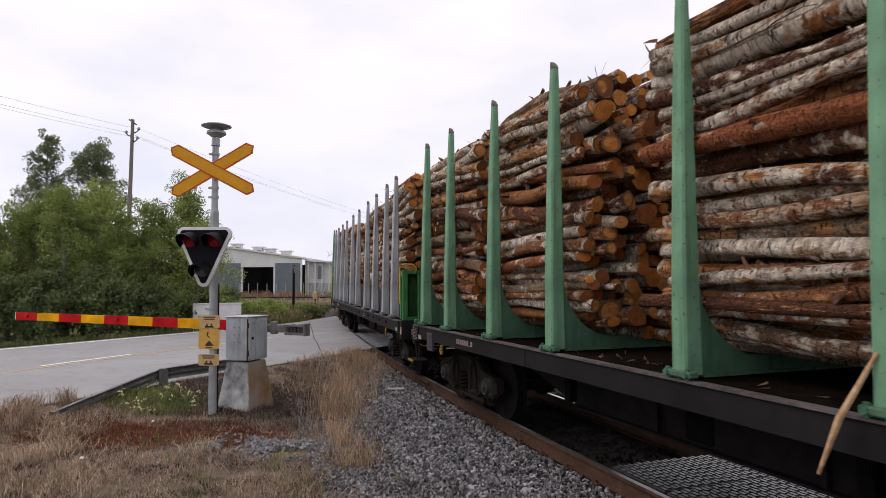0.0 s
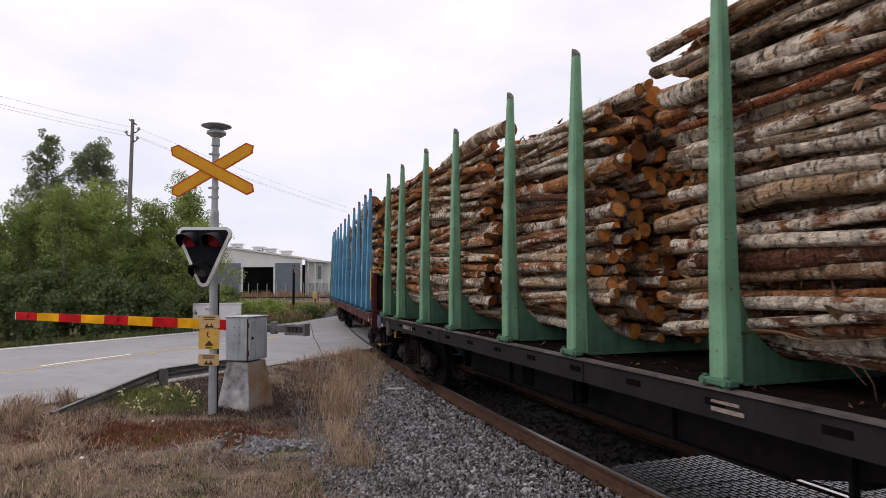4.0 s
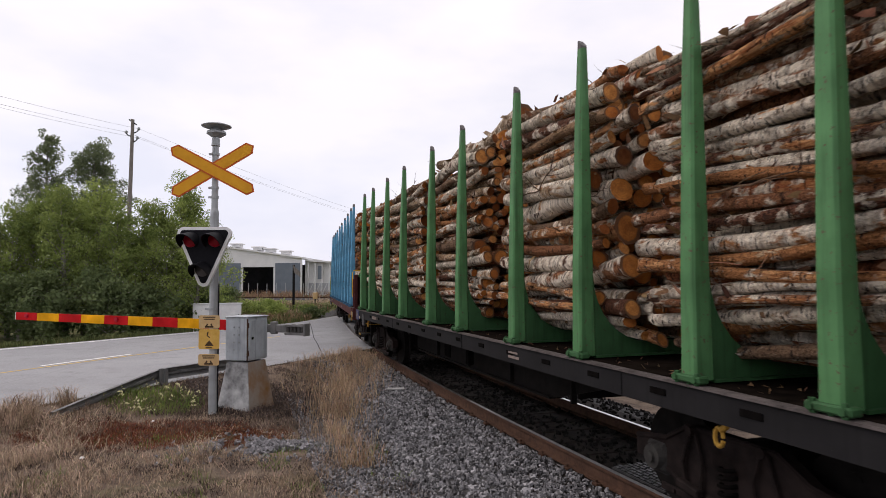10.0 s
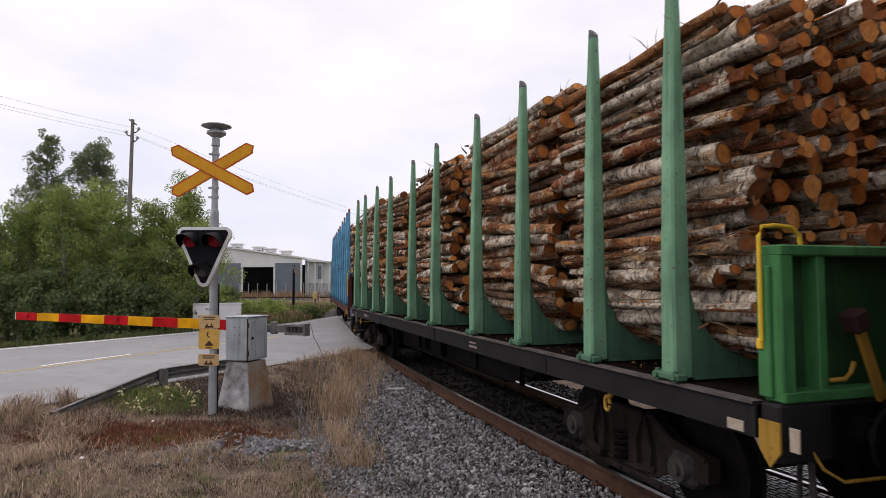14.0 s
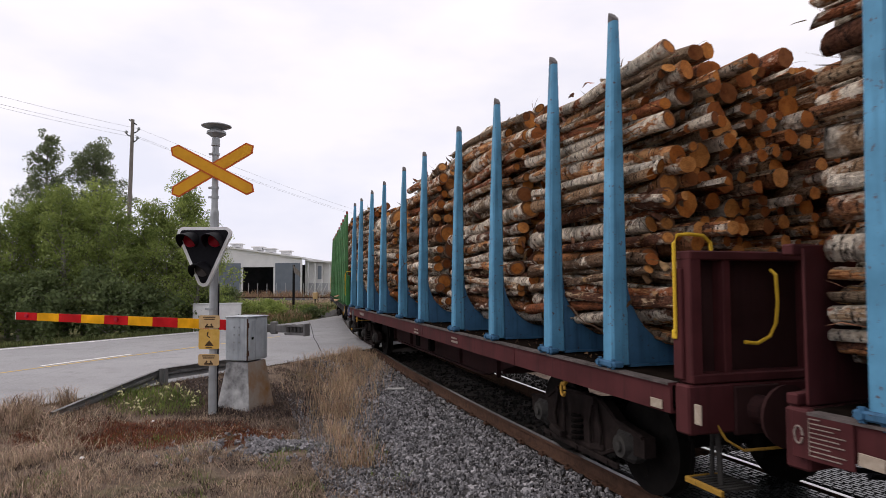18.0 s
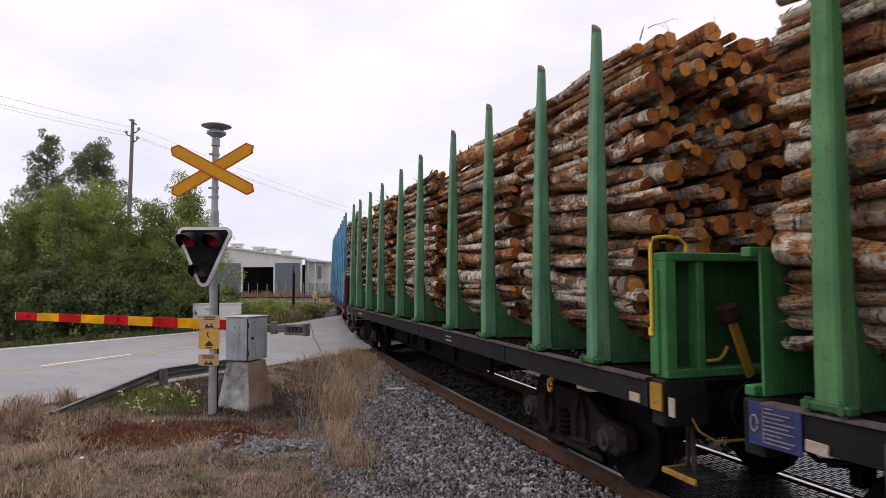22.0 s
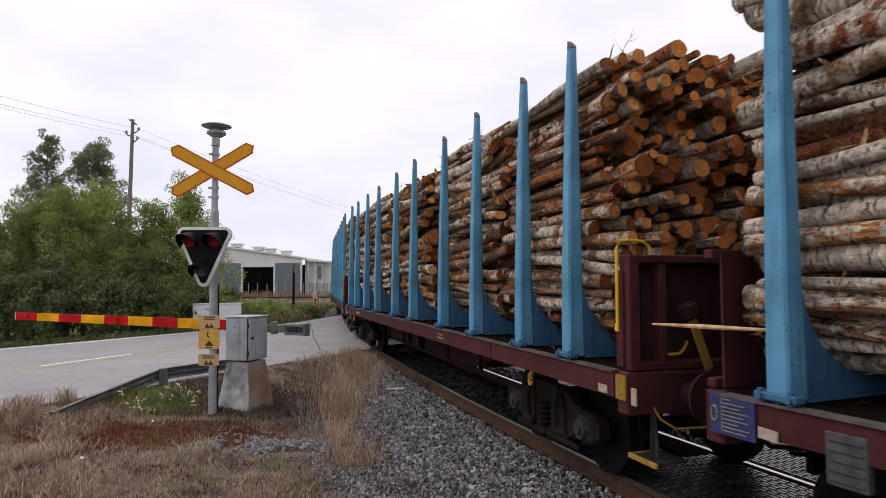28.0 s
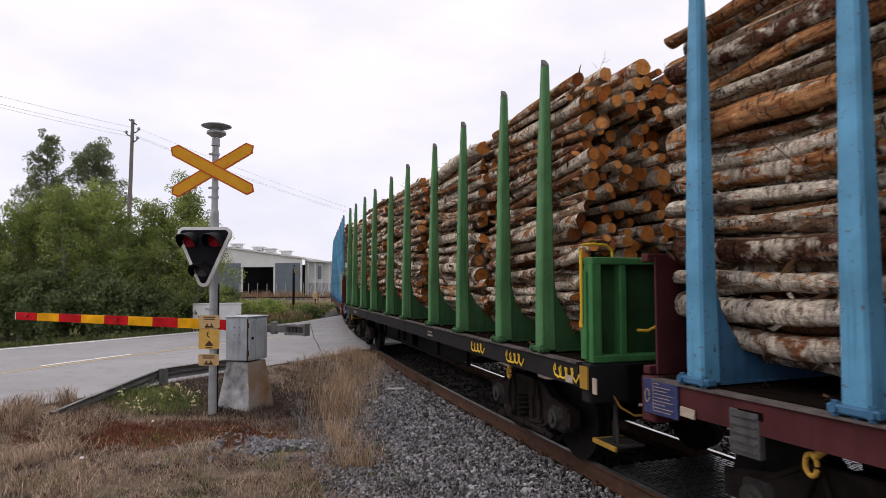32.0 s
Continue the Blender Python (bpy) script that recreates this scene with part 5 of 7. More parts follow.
def log_stack(n, slot):
    """One bundle of logs between its stakes: its outer logs are single parts."""
    g = np.random.default_rng(1000 + 10 * n + slot)
    kind = int((n * 5 + slot * 3 + (n * slot) % 4) % 14)
    if n in (10, 11, 12, 16):
        kind = FINE[(2 * slot + n) % 5]
    kind = TALL.get((n, slot), COARSE.get((n, slot), kind))
    x0, x1 = SLOTS[slot]
    x0 = SHORT.get((n, slot), x0)
    length = x0 - x1
    logs = PACKS[kind]
    tops = [max((z2 for y2, z2, r2 in logs if abs(y2 - y) < 0.22), default=z) for y, z, r in logs]
    score = [min((y + 1.3) * 1.0, (tp - z) * 2.0 + 0.22 + 0.3 * (y + 1.3)) for (y, z, r), tp in zip(logs, tops)]
    order = sorted(range(len(logs)), key=lambda i: score[i])
    outer, inner = order[:SINGLE], order[SINGLE:]
    st = thing("log_stack", label="stack of birch and alder logs with orange sawn ends", category="log stack", group="log stacks on the wagons")
    pale = n in (4, 13, 15, 16) or (n, slot) in ((8, 3), (8, 4), (7, 4))
    key = (kind, slot, pale, x0)
    if key not in CORES:
        CORES[key] = core_mesh([logs[i] for i in inner], length - 0.1, 500 + kind, BIRCH_CORE if pale else BARK_CORE, [logs[i] for i in outer])
    c = part("packed_wood", CORES[key], None, st)
    c["kind"] = "stuff"
    c.matrix_basis = pose((x0 + x1) / 2, 0, 0)
    for i in outer:
        y, z, r = logs[i]
        birch = g.random() < (0.6 if n == 4 else 0.75 if pale else 0.45 if n == 5 or (n, slot) == (14, 4) else 0.06 if n in (1, 12, 14) else 0.2)
        pool = BIRCH_LOGS if birch else LOGS
        straight = 10 if birch else 14
        # thick logs and those beside the stakes are the straight ones
        me = pool[int(g.integers(straight if r > 0.085 or y - r < -1.12 else len(pool)))]
        ob = part("log", me, None, st)
        ln = length * float(np.clip(g.normal(0.985, 0.045), 0.86, 1.08))
        near = y < -0.9
        pitch_y = float(np.clip(g.normal(0, 2.8 if near else 1.8), -5.5, 5.5))
        if tops[i] - z < 0.06:
            # the topmost logs lie flatter, for nothing holds them
            pitch_y *= 0.4
        # the hindmost bundle stands close to the end wall
        mid = x1 + ln / 2 + abs(float(g.normal(0, 0.03 if n != 13 else 0.10))) if slot == 4 else (x0 + x1) / 2 + float(np.clip(g.normal(0, 0.15), -0.32, 0.32))
        m = pose(mid, y, z, float(g.uniform(0, 360)), pitch_y, float(np.clip(g.normal(0, 0.8), -1.2, 1.2)))
        flip = pose(0, 0, 0, 0, 0, 180 if g.random() < 0.5 else 0)
        ob.matrix_basis = m @ flip @ Matrix.Diagonal((ln, r * 0.94, r * 0.94, 1))
    for k, (y, lift, r, lean, *back) in enumerate(BIG.get((n, slot), ())):
        z = max(z2 + r2 for y2, z2, r2 in logs if abs(y2 - y) < 0.2) + 0.8 * r + lift
        ob = part("log", (BIRCH_LOGS[:10] if pale else LOGS[:14])[(5 * n + 3 * slot + k) % 10], None, st, "loose log lying on top of the stack")
        ob.matrix_basis = pose((x0 + x1) / 2 + 0.12 - sum(back), y, z, 40 * k, lean, 0.5) @ Matrix.Diagonal((length * 0.98, r, r, 1))
    for a, b, c, rad in STICKS.get((n, slot), ()):
        bm = bmesh.new()
        tube(bm, [a, b, c], [rad * 0.55, rad, rad * 0.5], 7)
        part("broken_branch", bm, SHREDS if n == 12 else TORN_WOOD, st, "torn branch hanging over the sill")
    # thin branches that stick out of the load
    for i in range(3):
        top = g.random() < 0.5
        zt = max(z for y, z, r in logs if y < 0.2)
        y, z = (float(g.uniform(-1.2, 0.4)), zt + 0.02) if top else (-1.30, float(g.uniform(1.7, zt - 0.3)))
        ob = part("branch", TWIGS[int(g.integers(len(TWIGS)))], None, st)
        ln, r = float(g.uniform(0.5, 1.2)) * (0.5 if top else 1.0), float(g.uniform(0.008, 0.018))
        m = pose(x0 - ln * 0.5 + float(g.uniform(0.0, 0.35)) if i else (x0 + x1) / 2, y, z, 0, float(g.normal(0, 6)), float(g.normal(0, 3)))
        ob.matrix_basis = m @ Matrix.Diagonal((ln, ln, ln, 1))
    STACKS.append((n, st))


for n_ in range(len(WAGONS)):
    for s_ in range(5):
        log_stack(n_, s_)

# ---- the level crossing ----


def bars(bm, rows, x0, x1, z0, z1, y):
    """Unreadable lettering as plain bars."""
    n = len(rows)
    for i, f in enumerate(rows):
        z = z1 - (z1 - z0) * (i + 0.5) / n
        w = (x1 - x0) * f
        box(bm, ((x0 + x1) / 2, y, z), (w, 0.003, (z1 - z0) / n * 0.5))


def rounded(w, h, r, n=5):
    """Outline of a plate with round corners, centred."""
    pts = []
    for cx, cz, a0 in ((w / 2 - r, h / 2 - r, 0), (-w / 2 + r, h / 2 - r, 90), (-w / 2 + r, -h / 2 + r, 180), (w / 2 - r, -h / 2 + r, 270)):
        for i in range(n + 1):
            a = radians(a0 + 90 * i / n)
            pts.append((cx + r * math.cos(a), cz + r * math.sin(a)))
    return pts


RED_LENS = Mat("red_lens", 0.3, 0.0, 0.3).color((0.34, 0.004, 0.02)).m
CLEAR_LENS = Mat("clear_lens", 0.2).color((0.10, 0.10, 0.11)).m
PLATE_YELLOW = mat_simple("plate_yellow", (0.56, 0.33, 0.06), (0.66, 0.42, 0.11), 14, 0.6, 0.03)
PLATE_FADED = mat_simple("faded_plate_yellow", (0.50, 0.33, 0.15), (0.60, 0.43, 0.22), 14, 0.6, 0.03)
CROSS_YELLOW = mat_simple("cross_yellow", (0.55, 0.25, 0.012), (0.67, 0.33, 0.02), 6, 0.5, 0.03)
CROSS_RED = mat_simple("cross_red", (0.42, 0.075, 0.012), (0.52, 0.11, 0.02), 8, 0.5, 0.03)
PRINT = mat_simple("sign_print", (0.045, 0.03, 0.02), (0.09, 0.055, 0.03), 30, 0.7, 0.0)


def crossing_signal():
    zb = ground_z(-4.09, 11.19)
    sig = thing("crossing_signal", -4.09, 11.19, zb, 0, "grey mast with yellow crossbuck, warning lights and yellow plates", "crossing signal")
    o = -zb
    bm = bmesh.new()
    cyl(bm, (0.02, 0, -0.1), (-0.0, 0, o + 2.2), 0.080, 0.076, 20)
    cyl(bm, (0, 0, o + 2.2), (-0.01, 0, o + 3.28), 0.074, 0.072, 20)
    cyl(bm, (-0.01, 0, o + 3.28), (-0.01, 0, o + 3.34), 0.072, 0.058, 20)
    cyl(bm, (-0.01, 0, o + 3.34), (-0.01, 0, o + 4.55), 0.057, 0.056, 20)
    smooth_part("mast", bm, GALV, sig)
    for z in (o + 3.55, o + 3.72, o + 4.33, o + 1.55, o + 0.62):
        bm = bmesh.new()
        r = 0.072 if z > o + 3.3 else 0.092
        cyl(bm, (-0.01, 0, z - 0.02), (-0.01, 0, z + 0.02), r, seg=18)
        box(bm, (-r - 0.02, 0, z), (0.07, 0.04, 0.035), bevel=0.005)
        part("clamp", bm, GALV, sig)
    # crossbuck
    for sgn in (1, -1):
        ln, hw = 0.852, 0.115
        a = radians(31.0 if sgn > 0 else -28.0)
        out, inn = [], []
        for lst, d in ((out, 0.0), (inn, 0.028)):
            for u, v in ((-ln + d * 1.2, 0), (-ln + 0.09 + d * 0.6, hw - d), (ln - 0.09 - d * 0.6, hw - d), (ln - d * 1.2, 0), (ln - 0.09 - d * 0.6, -hw + d), (-ln + 0.09 + d * 0.6, -hw + d)):
                lst.append((u * math.cos(a) - v * math.sin(a) - 0.028, u * math.sin(a) + v * math.cos(a) + o + 4.03))
        y = -0.085 - 0.014 * (sgn < 0)
        bm = bmesh.new()
        prism(bm, out, y, y + 0.010)
        board = part("cross_board", bm, CROSS_RED, sig, "yellow crossbuck board with a red rim")
        bm = bmesh.new()
        prism(bm, inn, y - 0.003, y + 0.001)
        part("cross_face", bm, CROSS_YELLOW, board)
    # bell under a shallow hood
    bm = bmesh.new()
    rows = [(0.0, 0.055), (0.03, 0.055), (0.05, 0.10), (0.10, 0.17), (0.14, 0.165), (0.17, 0.11), (0.20, 0.09)]
    lathe(bm, rows, (0.0, 0, o + 4.60))
    smooth_part("bell", bm, GALV, sig, "grey warning bell")
    bm = bmesh.new()
    lathe(bm, [(0.0, 0.10), (0.02, 0.20), (0.045, 0.262), (0.055, 0.262), (0.085, 0.18), (0.10, 0.05), (0.102, 0.001)], (0.0, 0, o + 4.79))
    smooth_part("bell_hood", bm, GALV, sig, "shallow round hood")
    bm = bmesh.new()
    cyl(bm, (-0.01, 0, o + 4.48), (-0.005, 0, o + 4.62), 0.075, 0.068, 16)
    part("bell_socket", bm, GALV, sig)
    # signal head: rounded triangle, point down
    cx, zc = -0.115, o + 2.482

    def tri(grow):
        c = [(-0.36, 0.40), (0.36, 0.40), (0.0, -0.42)]
        r = 0.115 + grow
        pts = []
        for (px, pz), a0, a1 in ((c[1], -28, 90), (c[0], 90, 208), (c[2], 208, 332)):
            for i in range(9):
                a = radians(a0 + (a1 - a0) * i / 8)
                pts.append((cx + px + r * math.cos(a), zc + pz + r * math.sin(a)))
        return pts

    bm = bmesh.new()
    prism(bm, tri(0.0), -0.20, -0.13)
    head = part("signal_head", bm, WHITE, sig, "black triangular signal head with a white rim")
    bm = bmesh.new()
    prism(bm, tri(-0.055), -0.208, -0.19)
    part("backboard", bm, BLACK, head)
    for lx, lz, m in ((-0.235, 0.28, RED_LENS), (0.195, 0.28, RED_LENS), (-0.02, -0.24, CLEAR_LENS)):
        bm = bmesh.new()
        lathe(bm, [(0.0, 0.125), (0.018, 0.12), (0.045, 0.08), (0.052, 0.001)], (0, 0, 0))
        bmesh.ops.rotate(bm, verts=bm.verts, matrix=Matrix.Rotation(radians(90), 3, "X"))
        bmesh.ops.translate(bm, verts=bm.verts, vec=(cx + lx, -0.208, zc + lz))
        smooth_part("lens", bm, m, head, "red signal lens" if m is RED_LENS else "clear signal lens")
        bm = bmesh.new()
        # a half-round visor, longer above
        n, prev = 20, None
        for i in range(n + 1):
            a = radians(-25 + 230 * i / n)
            d = 0.44 * max(0.1, math.sin(a) * 0.55 + 0.45)
            ring = [bm.verts.new((cx + lx + rr * math.cos(a), yy, zc + lz + rr * math.sin(a) - (0.07 if yy < -0.25 else 0))) for rr, yy in ((0.150, -0.205), (0.150, -0.205 - d), (0.143, -0.205 - d), (0.143, -0.205))]
            if prev:
                for j in range(4):
                    bm.faces.new((prev[j], prev[(j + 1) % 4], ring[(j + 1) % 4], ring[j]))
            prev = ring
        smooth_part("visor", bm, BLACK, head)
    # plates
    for z0, z1, rows in ((1.205, 1.445, (0.8, 0.7)), (0.845, 1.20, ()), (0.558, 0.767, (0.85, 0.75))):
        w, h = 0.365, z1 - z0 - 0.008
        bm = bmesh.new()
        prism(bm, [(u - 0.035, v + o + (z0 + z1) / 2) for u, v in rounded(w, h, 0.035)], -0.105, -0.097)
        pl = part("plate", bm, PLATE_FADED if rows else PLATE_YELLOW, sig, "yellow notice plate with dark print")
        bm = bmesh.new()
        if rows:
            bars(bm, rows, -0.17, 0.10, o + z1 - 0.09, o + z1 - 0.02, -0.107)
            box(bm, (-0.035, -0.107, o + z0 + 0.035), (0.15, 0.004, 0.03))
            box(bm, (-0.075, -0.107, o + z0 + 0.065), (0.025, 0.004, 0.05), (0, 25, 0))
            box(bm, (0.005, -0.107, o + z0 + 0.065), (0.025, 0.004, 0.05), (0, -25, 0))
        else:
            prism(bm, [(-0.11, o + z0 + 0.06), (0.05, o + z0 + 0.06), (-0.03, o + z0 + 0.16)], -0.108, -0.105)
            box(bm, (-0.04, -0.107, o + z0 + 0.22), (0.05, 0.004, 0.02), (0, 35, 0))
            box(bm, (-0.06, -0.107, o + z0 + 0.27), (0.022, 0.004, 0.075), (0, 12, 0))
            box(bm, (-0.035, -0.107, o + z0 + 0.03), (0.11, 0.004, 0.018))
        part("print", bm, PRINT, pl)
    bm = bmesh.new()
    tube(bm, [(0.10, -0.02, -0.1), (0.10, -0.02, o + 1.2), (0.095, -0.02, o + 2.0)], 0.012, 6)
    part("cable", bm, BLACK, sig)


def lathe(bm, rows, at, seg=28):
    """Rows of (height, radius) turned round the upright axis."""
    rings = []
    for h, r in rows:
        rings.append([bm.verts.new((at[0] + r * math.cos(t), at[1] + r * math.sin(t), at[2] + h)) for t in (2 * math.pi * j / seg for j in range(seg))])
    for a, b in zip(rings[:-1], rings[1:]):
        for j in range(seg):
            bm.faces.new((a[j], a[(j + 1) % seg], b[(j + 1) % seg], b[j]))
    bm.faces.new(rings[0][::-1])
    bm.faces.new(rings[-1])
    return bm


def smooth_part(name, bm, material, parent, label=""):
    ob = part(name, bm, material, parent, label)
    smooth(ob.data, 38)
    return ob


crossing_signal()

RUSTY_SIDE = mat_simple("rust_stained_steel", (0.24, 0.12, 0.04), (0.33, 0.31, 0.28), 3.0, 0.8, 0.1)

LOUVRE_DARK = mat_simple("dark_weight_iron", (0.035, 0.034, 0.034), (0.11, 0.105, 0.10), 9, 0.8)
ARM_GREY = mat_paint("worn_arm_paint", (0.16, 0.16, 0.158), (0.07, 0.05, 0.04), 0.9, 0.5)
PATCHY = mat_simple("patchy_grey_paint", (0.10, 0.103, 0.106), (0.50, 0.51, 0.51), 5.0, 0.7, 0.05)


def barrier():
    cx, cy = -3.62 - 0.95 * 0.25 + 0.31 * 0.31, 11.68 + 0.31 * 0.25 + 0.95 * 0.31
    zb = ground_z(cx, cy)
    bar = thing("barrier_machine", cx, cy, zb, -18, "grey steel barrier cabinet on a flared base, striped boom lowered", "barrier")
    o = -zb
    bm = bmesh.new()
    lo, hi = -0.06, o + 0.53
    vs = []
    for z, hx, hy in ((lo, 0.36, 0.42), (hi - 0.03, 0.235, 0.295), (hi, 0.225, 0.285)):
        vs.append([bm.verts.new((sx * hx, sy * hy, z)) for sx, sy in ((-1, -1), (1, -1), (1, 1), (-1, 1))])
    for a, b in zip(vs[:-1], vs[1:]):
        for j in range(4):
            f = bm.faces.new((a[j], a[(j + 1) % 4], b[(j + 1) % 4], b[j]))
            f.material_index = 1 if j == 1 else 0
    bm.faces.new(vs[0][::-1])
    bm.faces.new(vs[-1])
    bmesh.ops.bevel(bm, geom=[e for e in bm.edges if abs(e.verts[0].co.z - e.verts[1].co.z) > 0.3], offset=0.015, segments=1, affect="EDGES")
    part("base", bm, [PATCHY, RUSTY_SIDE], bar, "flared grey base with rust stains")
    bm = bmesh.new()
    box(bm, (0, 0, o + 0.96), (0.50, 0.62, 0.80), bevel=0.012)
    body = part("cabinet_body", bm, GREYBOX, bar, "scuffed grey cabinet")
    bm = bmesh.new()
    box(bm, (0, 0, o + 1.372), (0.53, 0.65, 0.022), bevel=0.008)
    part("lid", bm, GREYBOX, body)
    bm = bmesh.new()
    box(bm, (0.252, 0.0, o + 0.95), (0.012, 0.56, 0.70), bevel=0.004)
    door = part("door", bm, GREYBOX, body)
    bm = bmesh.new()
    cyl(bm, (0.258, -0.20, o + 0.98), (0.285, -0.20, o + 0.98), 0.018, seg=10)
    box(bm, (0.275, -0.20, o + 0.965), (0.012, 0.014, 0.045), bevel=0.004)
    part("latch", bm, DARK_IRON, body)
    bm = bmesh.new()
    for z in (o + 0.70, o + 1.22):
        cyl(bm, (0.255, -0.31, z - 0.05), (0.255, -0.31, z + 0.05), 0.014, seg=8)
    part("hinge_rod", bm, RUST, body)
    bm = bmesh.new()
    box(bm, (0.235, -0.312, o + 0.95), (0.022, 0.012, 0.78))
    part("edge_strip", bm, RUST, body, "rusty edge strip")
    for i in range(4):
        for x in (-0.06, 0.05):
            bm = bmesh.new()
            cyl(bm, (x, -0.322, o + 0.76 + 0.14 * i), (x, -0.308, o + 0.76 + 0.14 * i), 0.016, seg=8)
            part("bolt", bm, GALV, body)
    # shaft, counterweight arm and boom behind the cabinet
    bz = o + 1.15
    bm = bmesh.new()
    cyl(bm, (0, 0.28, bz), (0, 0.46, bz), 0.07, seg=18)
    part("shaft", bm, GALV, bar)
    bm = bmesh.new()
    box(bm, (0.55, 0.42, bz - 0.03), (1.0, 0.06, 0.16), (0, 0, 0), bevel=0.02)
    box(bm, (0.33, 0.42, bz - 0.02), (0.12, 0.12, 0.24), bevel=0.015)
    box(bm, (1.06, 0.40, bz - 0.045), (0.04, 0.20, 0.24), bevel=0.01)
    for z in (-0.125, 0.03):
        box(bm, (0.84, 0.33, bz + z), (0.44, 0.035, 0.05), bevel=0.008)
    part("counterweight_arm", bm, ARM_GREY, bar, "grey counterweight arm")
    for i in range(5):
        bm = bmesh.new()
        box(bm, (0.68 + 0.078 * i, 0.41, bz - 0.045), (0.062, 0.15, 0.17 + 0.03 * (i % 2)), bevel=0.012)
        part("counterweight", bm, LOUVRE_DARK, bar, "dark counterweight plate")
    tilt = math.degrees(math.atan2(0.12, 6.6))
    m = pose(0, 0.42, bz, 0, tilt, 0)
    x = -0.02
    for i in range(10):
        ln = 0.648
        bm = bmesh.new()
        h0, h1 = 0.105 - 0.0022 * i, 0.105 - 0.0022 * (i + 1)
        prism(bm, [(x - ln, -h1), (x, -h0), (x, h0), (x - ln, h1)], -0.022, 0.022)
        seg = part("boom_stripe", bm, RED if i % 2 == 1 else BOOM_YELLOW, bar, "red boom stripe" if i % 2 == 1 else "yellow boom stripe")
        seg.matrix_basis = m
        if i in (5, 9):
            bm = bmesh.new()
            cyl(bm, (x - 0.30, -0.06, 0.02), (x - 0.30, -0.02, 0.02), 0.045, seg=12)
            part("boom_lamp", bm, RED_LENS, bar, "small red boom lamp").matrix_basis = m
        x -= ln
    bm = bmesh.new()
    box(bm, (x - 0.006, 0, 0), (0.012, 0.05, 0.172))
    part("boom_tip", bm, WHITE, bar).matrix_basis = m


barrier()


def guardrail():
    g = thing("guardrail", label="dented grey steel guardrail ramped down into the verge", category="guardrail")
    line = [(-6.33, 10.22, -0.06), (-6.21, 10.92, 0.025), (-6.07, 11.62, 0.105), (-5.94, 12.28, 0.185), (-5.82, 13.02, 0.255), (-5.31, 13.96, 0.255), (-4.80, 14.86, 0.255)]
    # W-shaped section: across the beam and out of its plane
    prof = [(-0.01, -0.035), (0.004, 0.0), (-0.05, 0.045), (-0.085, 0.045), (-0.125, 0.0), (-0.175, 0.0), (-0.215, 0.045), (-0.25, 0.045), (-0.30, 0.0), (-0.29, -0.03)]
    verts, faces = [], []
    for i, p in enumerate(line):
        a, b = line[max(0, i - 1)], line[min(len(line) - 1, i + 1)]
        d = Vector((b[0] - a[0], b[1] - a[1], 0)).normalized()
        nrm = Vector((-d.y, d.x, 0))
        for side in (0.0, 0.006):
            for h, w in prof:
                q = Vector(p) + nrm * (w + side) + Vector((0, 0, h * 0.82))
                verts.append(tuple(q))
    k = len(prof)
    for i in range(len(line) - 1):
        for s in (0, 1):
            for j in range(k - 1):
                a = i * 2 * k + s * k + j
                faces.append((a, a + 1, a + 1 + 2 * k, a + 2 * k))
        for j in (0, k - 1):
            a = i * 2 * k + j
            faces.append((a, a + k, a + 3 * k, a + 2 * k))
    sheet("beam", verts, faces, RAILSTEEL, g)["label"] = "dented steel W-beam"
    for i in (4,):
        x, y, z = line[i]
        bm = bmesh.new()
        gz = ground_z(x, y)
        box(bm, (x + 0.07, y - 0.05, (z + gz) / 2 - 0.05), (0.20, 0.05, z - gz + 0.12), (0, 0, 60), bevel=0.006)
        box(bm, (x + 0.07, y - 0.05, (z + gz) / 2 - 0.05), (0.05, 0.15, z - gz + 0.12), (0, 0, 60), bevel=0.006)
        part("post", bm, RAILSTEEL, g)


RAILSTEEL = mat_paint("dull_galvanised_steel", (0.19, 0.194, 0.195), (0.10, 0.08, 0.065), 0.7, 0.45, 0.5)
guardrail()


def relay_cabinet():
    c = thing("relay_cabinet", -9.95, 27.7, ground_z(-9.95, 27.7), 18, "white double relay cabinet beyond the road", "cabinet")
    bm = bmesh.new()
    box(bm, (0, 0, 0.55), (2.0, 0.6, 1.2), bevel=0.015)
    part("body", bm, WHITE, c)
    bm = bmesh.new()
    box(bm, (0, 0, 1.165), (2.08, 0.68, 0.04), bevel=0.008)
    part("roof", bm, WHITE, c)
    for x in (-0.5, 0.5):
        bm = bmesh.new()
        box(bm, (x, -0.305, 0.58), (0.94, 0.02, 1.0), bevel=0.004)
        d = part("door", bm, WHITE, c)
        bm = bmesh.new()
        box(bm, (x + 0.38, -0.325, 0.62), (0.03, 0.03, 0.14), bevel=0.006)
        part("handle", bm, DARK_IRON, d)


relay_cabinet()

# ---- the distance ----
HALL_WHITE = mat_simple("hall_white", (0.60, 0.61, 0.61), (0.72, 0.72, 0.71), 0.7, 0.7, 0.05)
HALL_GREY = mat_simple("hall_grey_door", (0.13, 0.155, 0.185), (0.17, 0.195, 0.225), 0.8, 0.6, 0.05)
HALL_PALE = mat_simple("hall_pale_grey", (0.36, 0.38, 0.40), (0.46, 0.47, 0.49), 0.8, 0.6, 0.05)
HALL_DARK = mat_simple("hall_dark_inside", (0.012, 0.012, 0.014), (0.03, 0.03, 0.032), 0.5, 0.9)


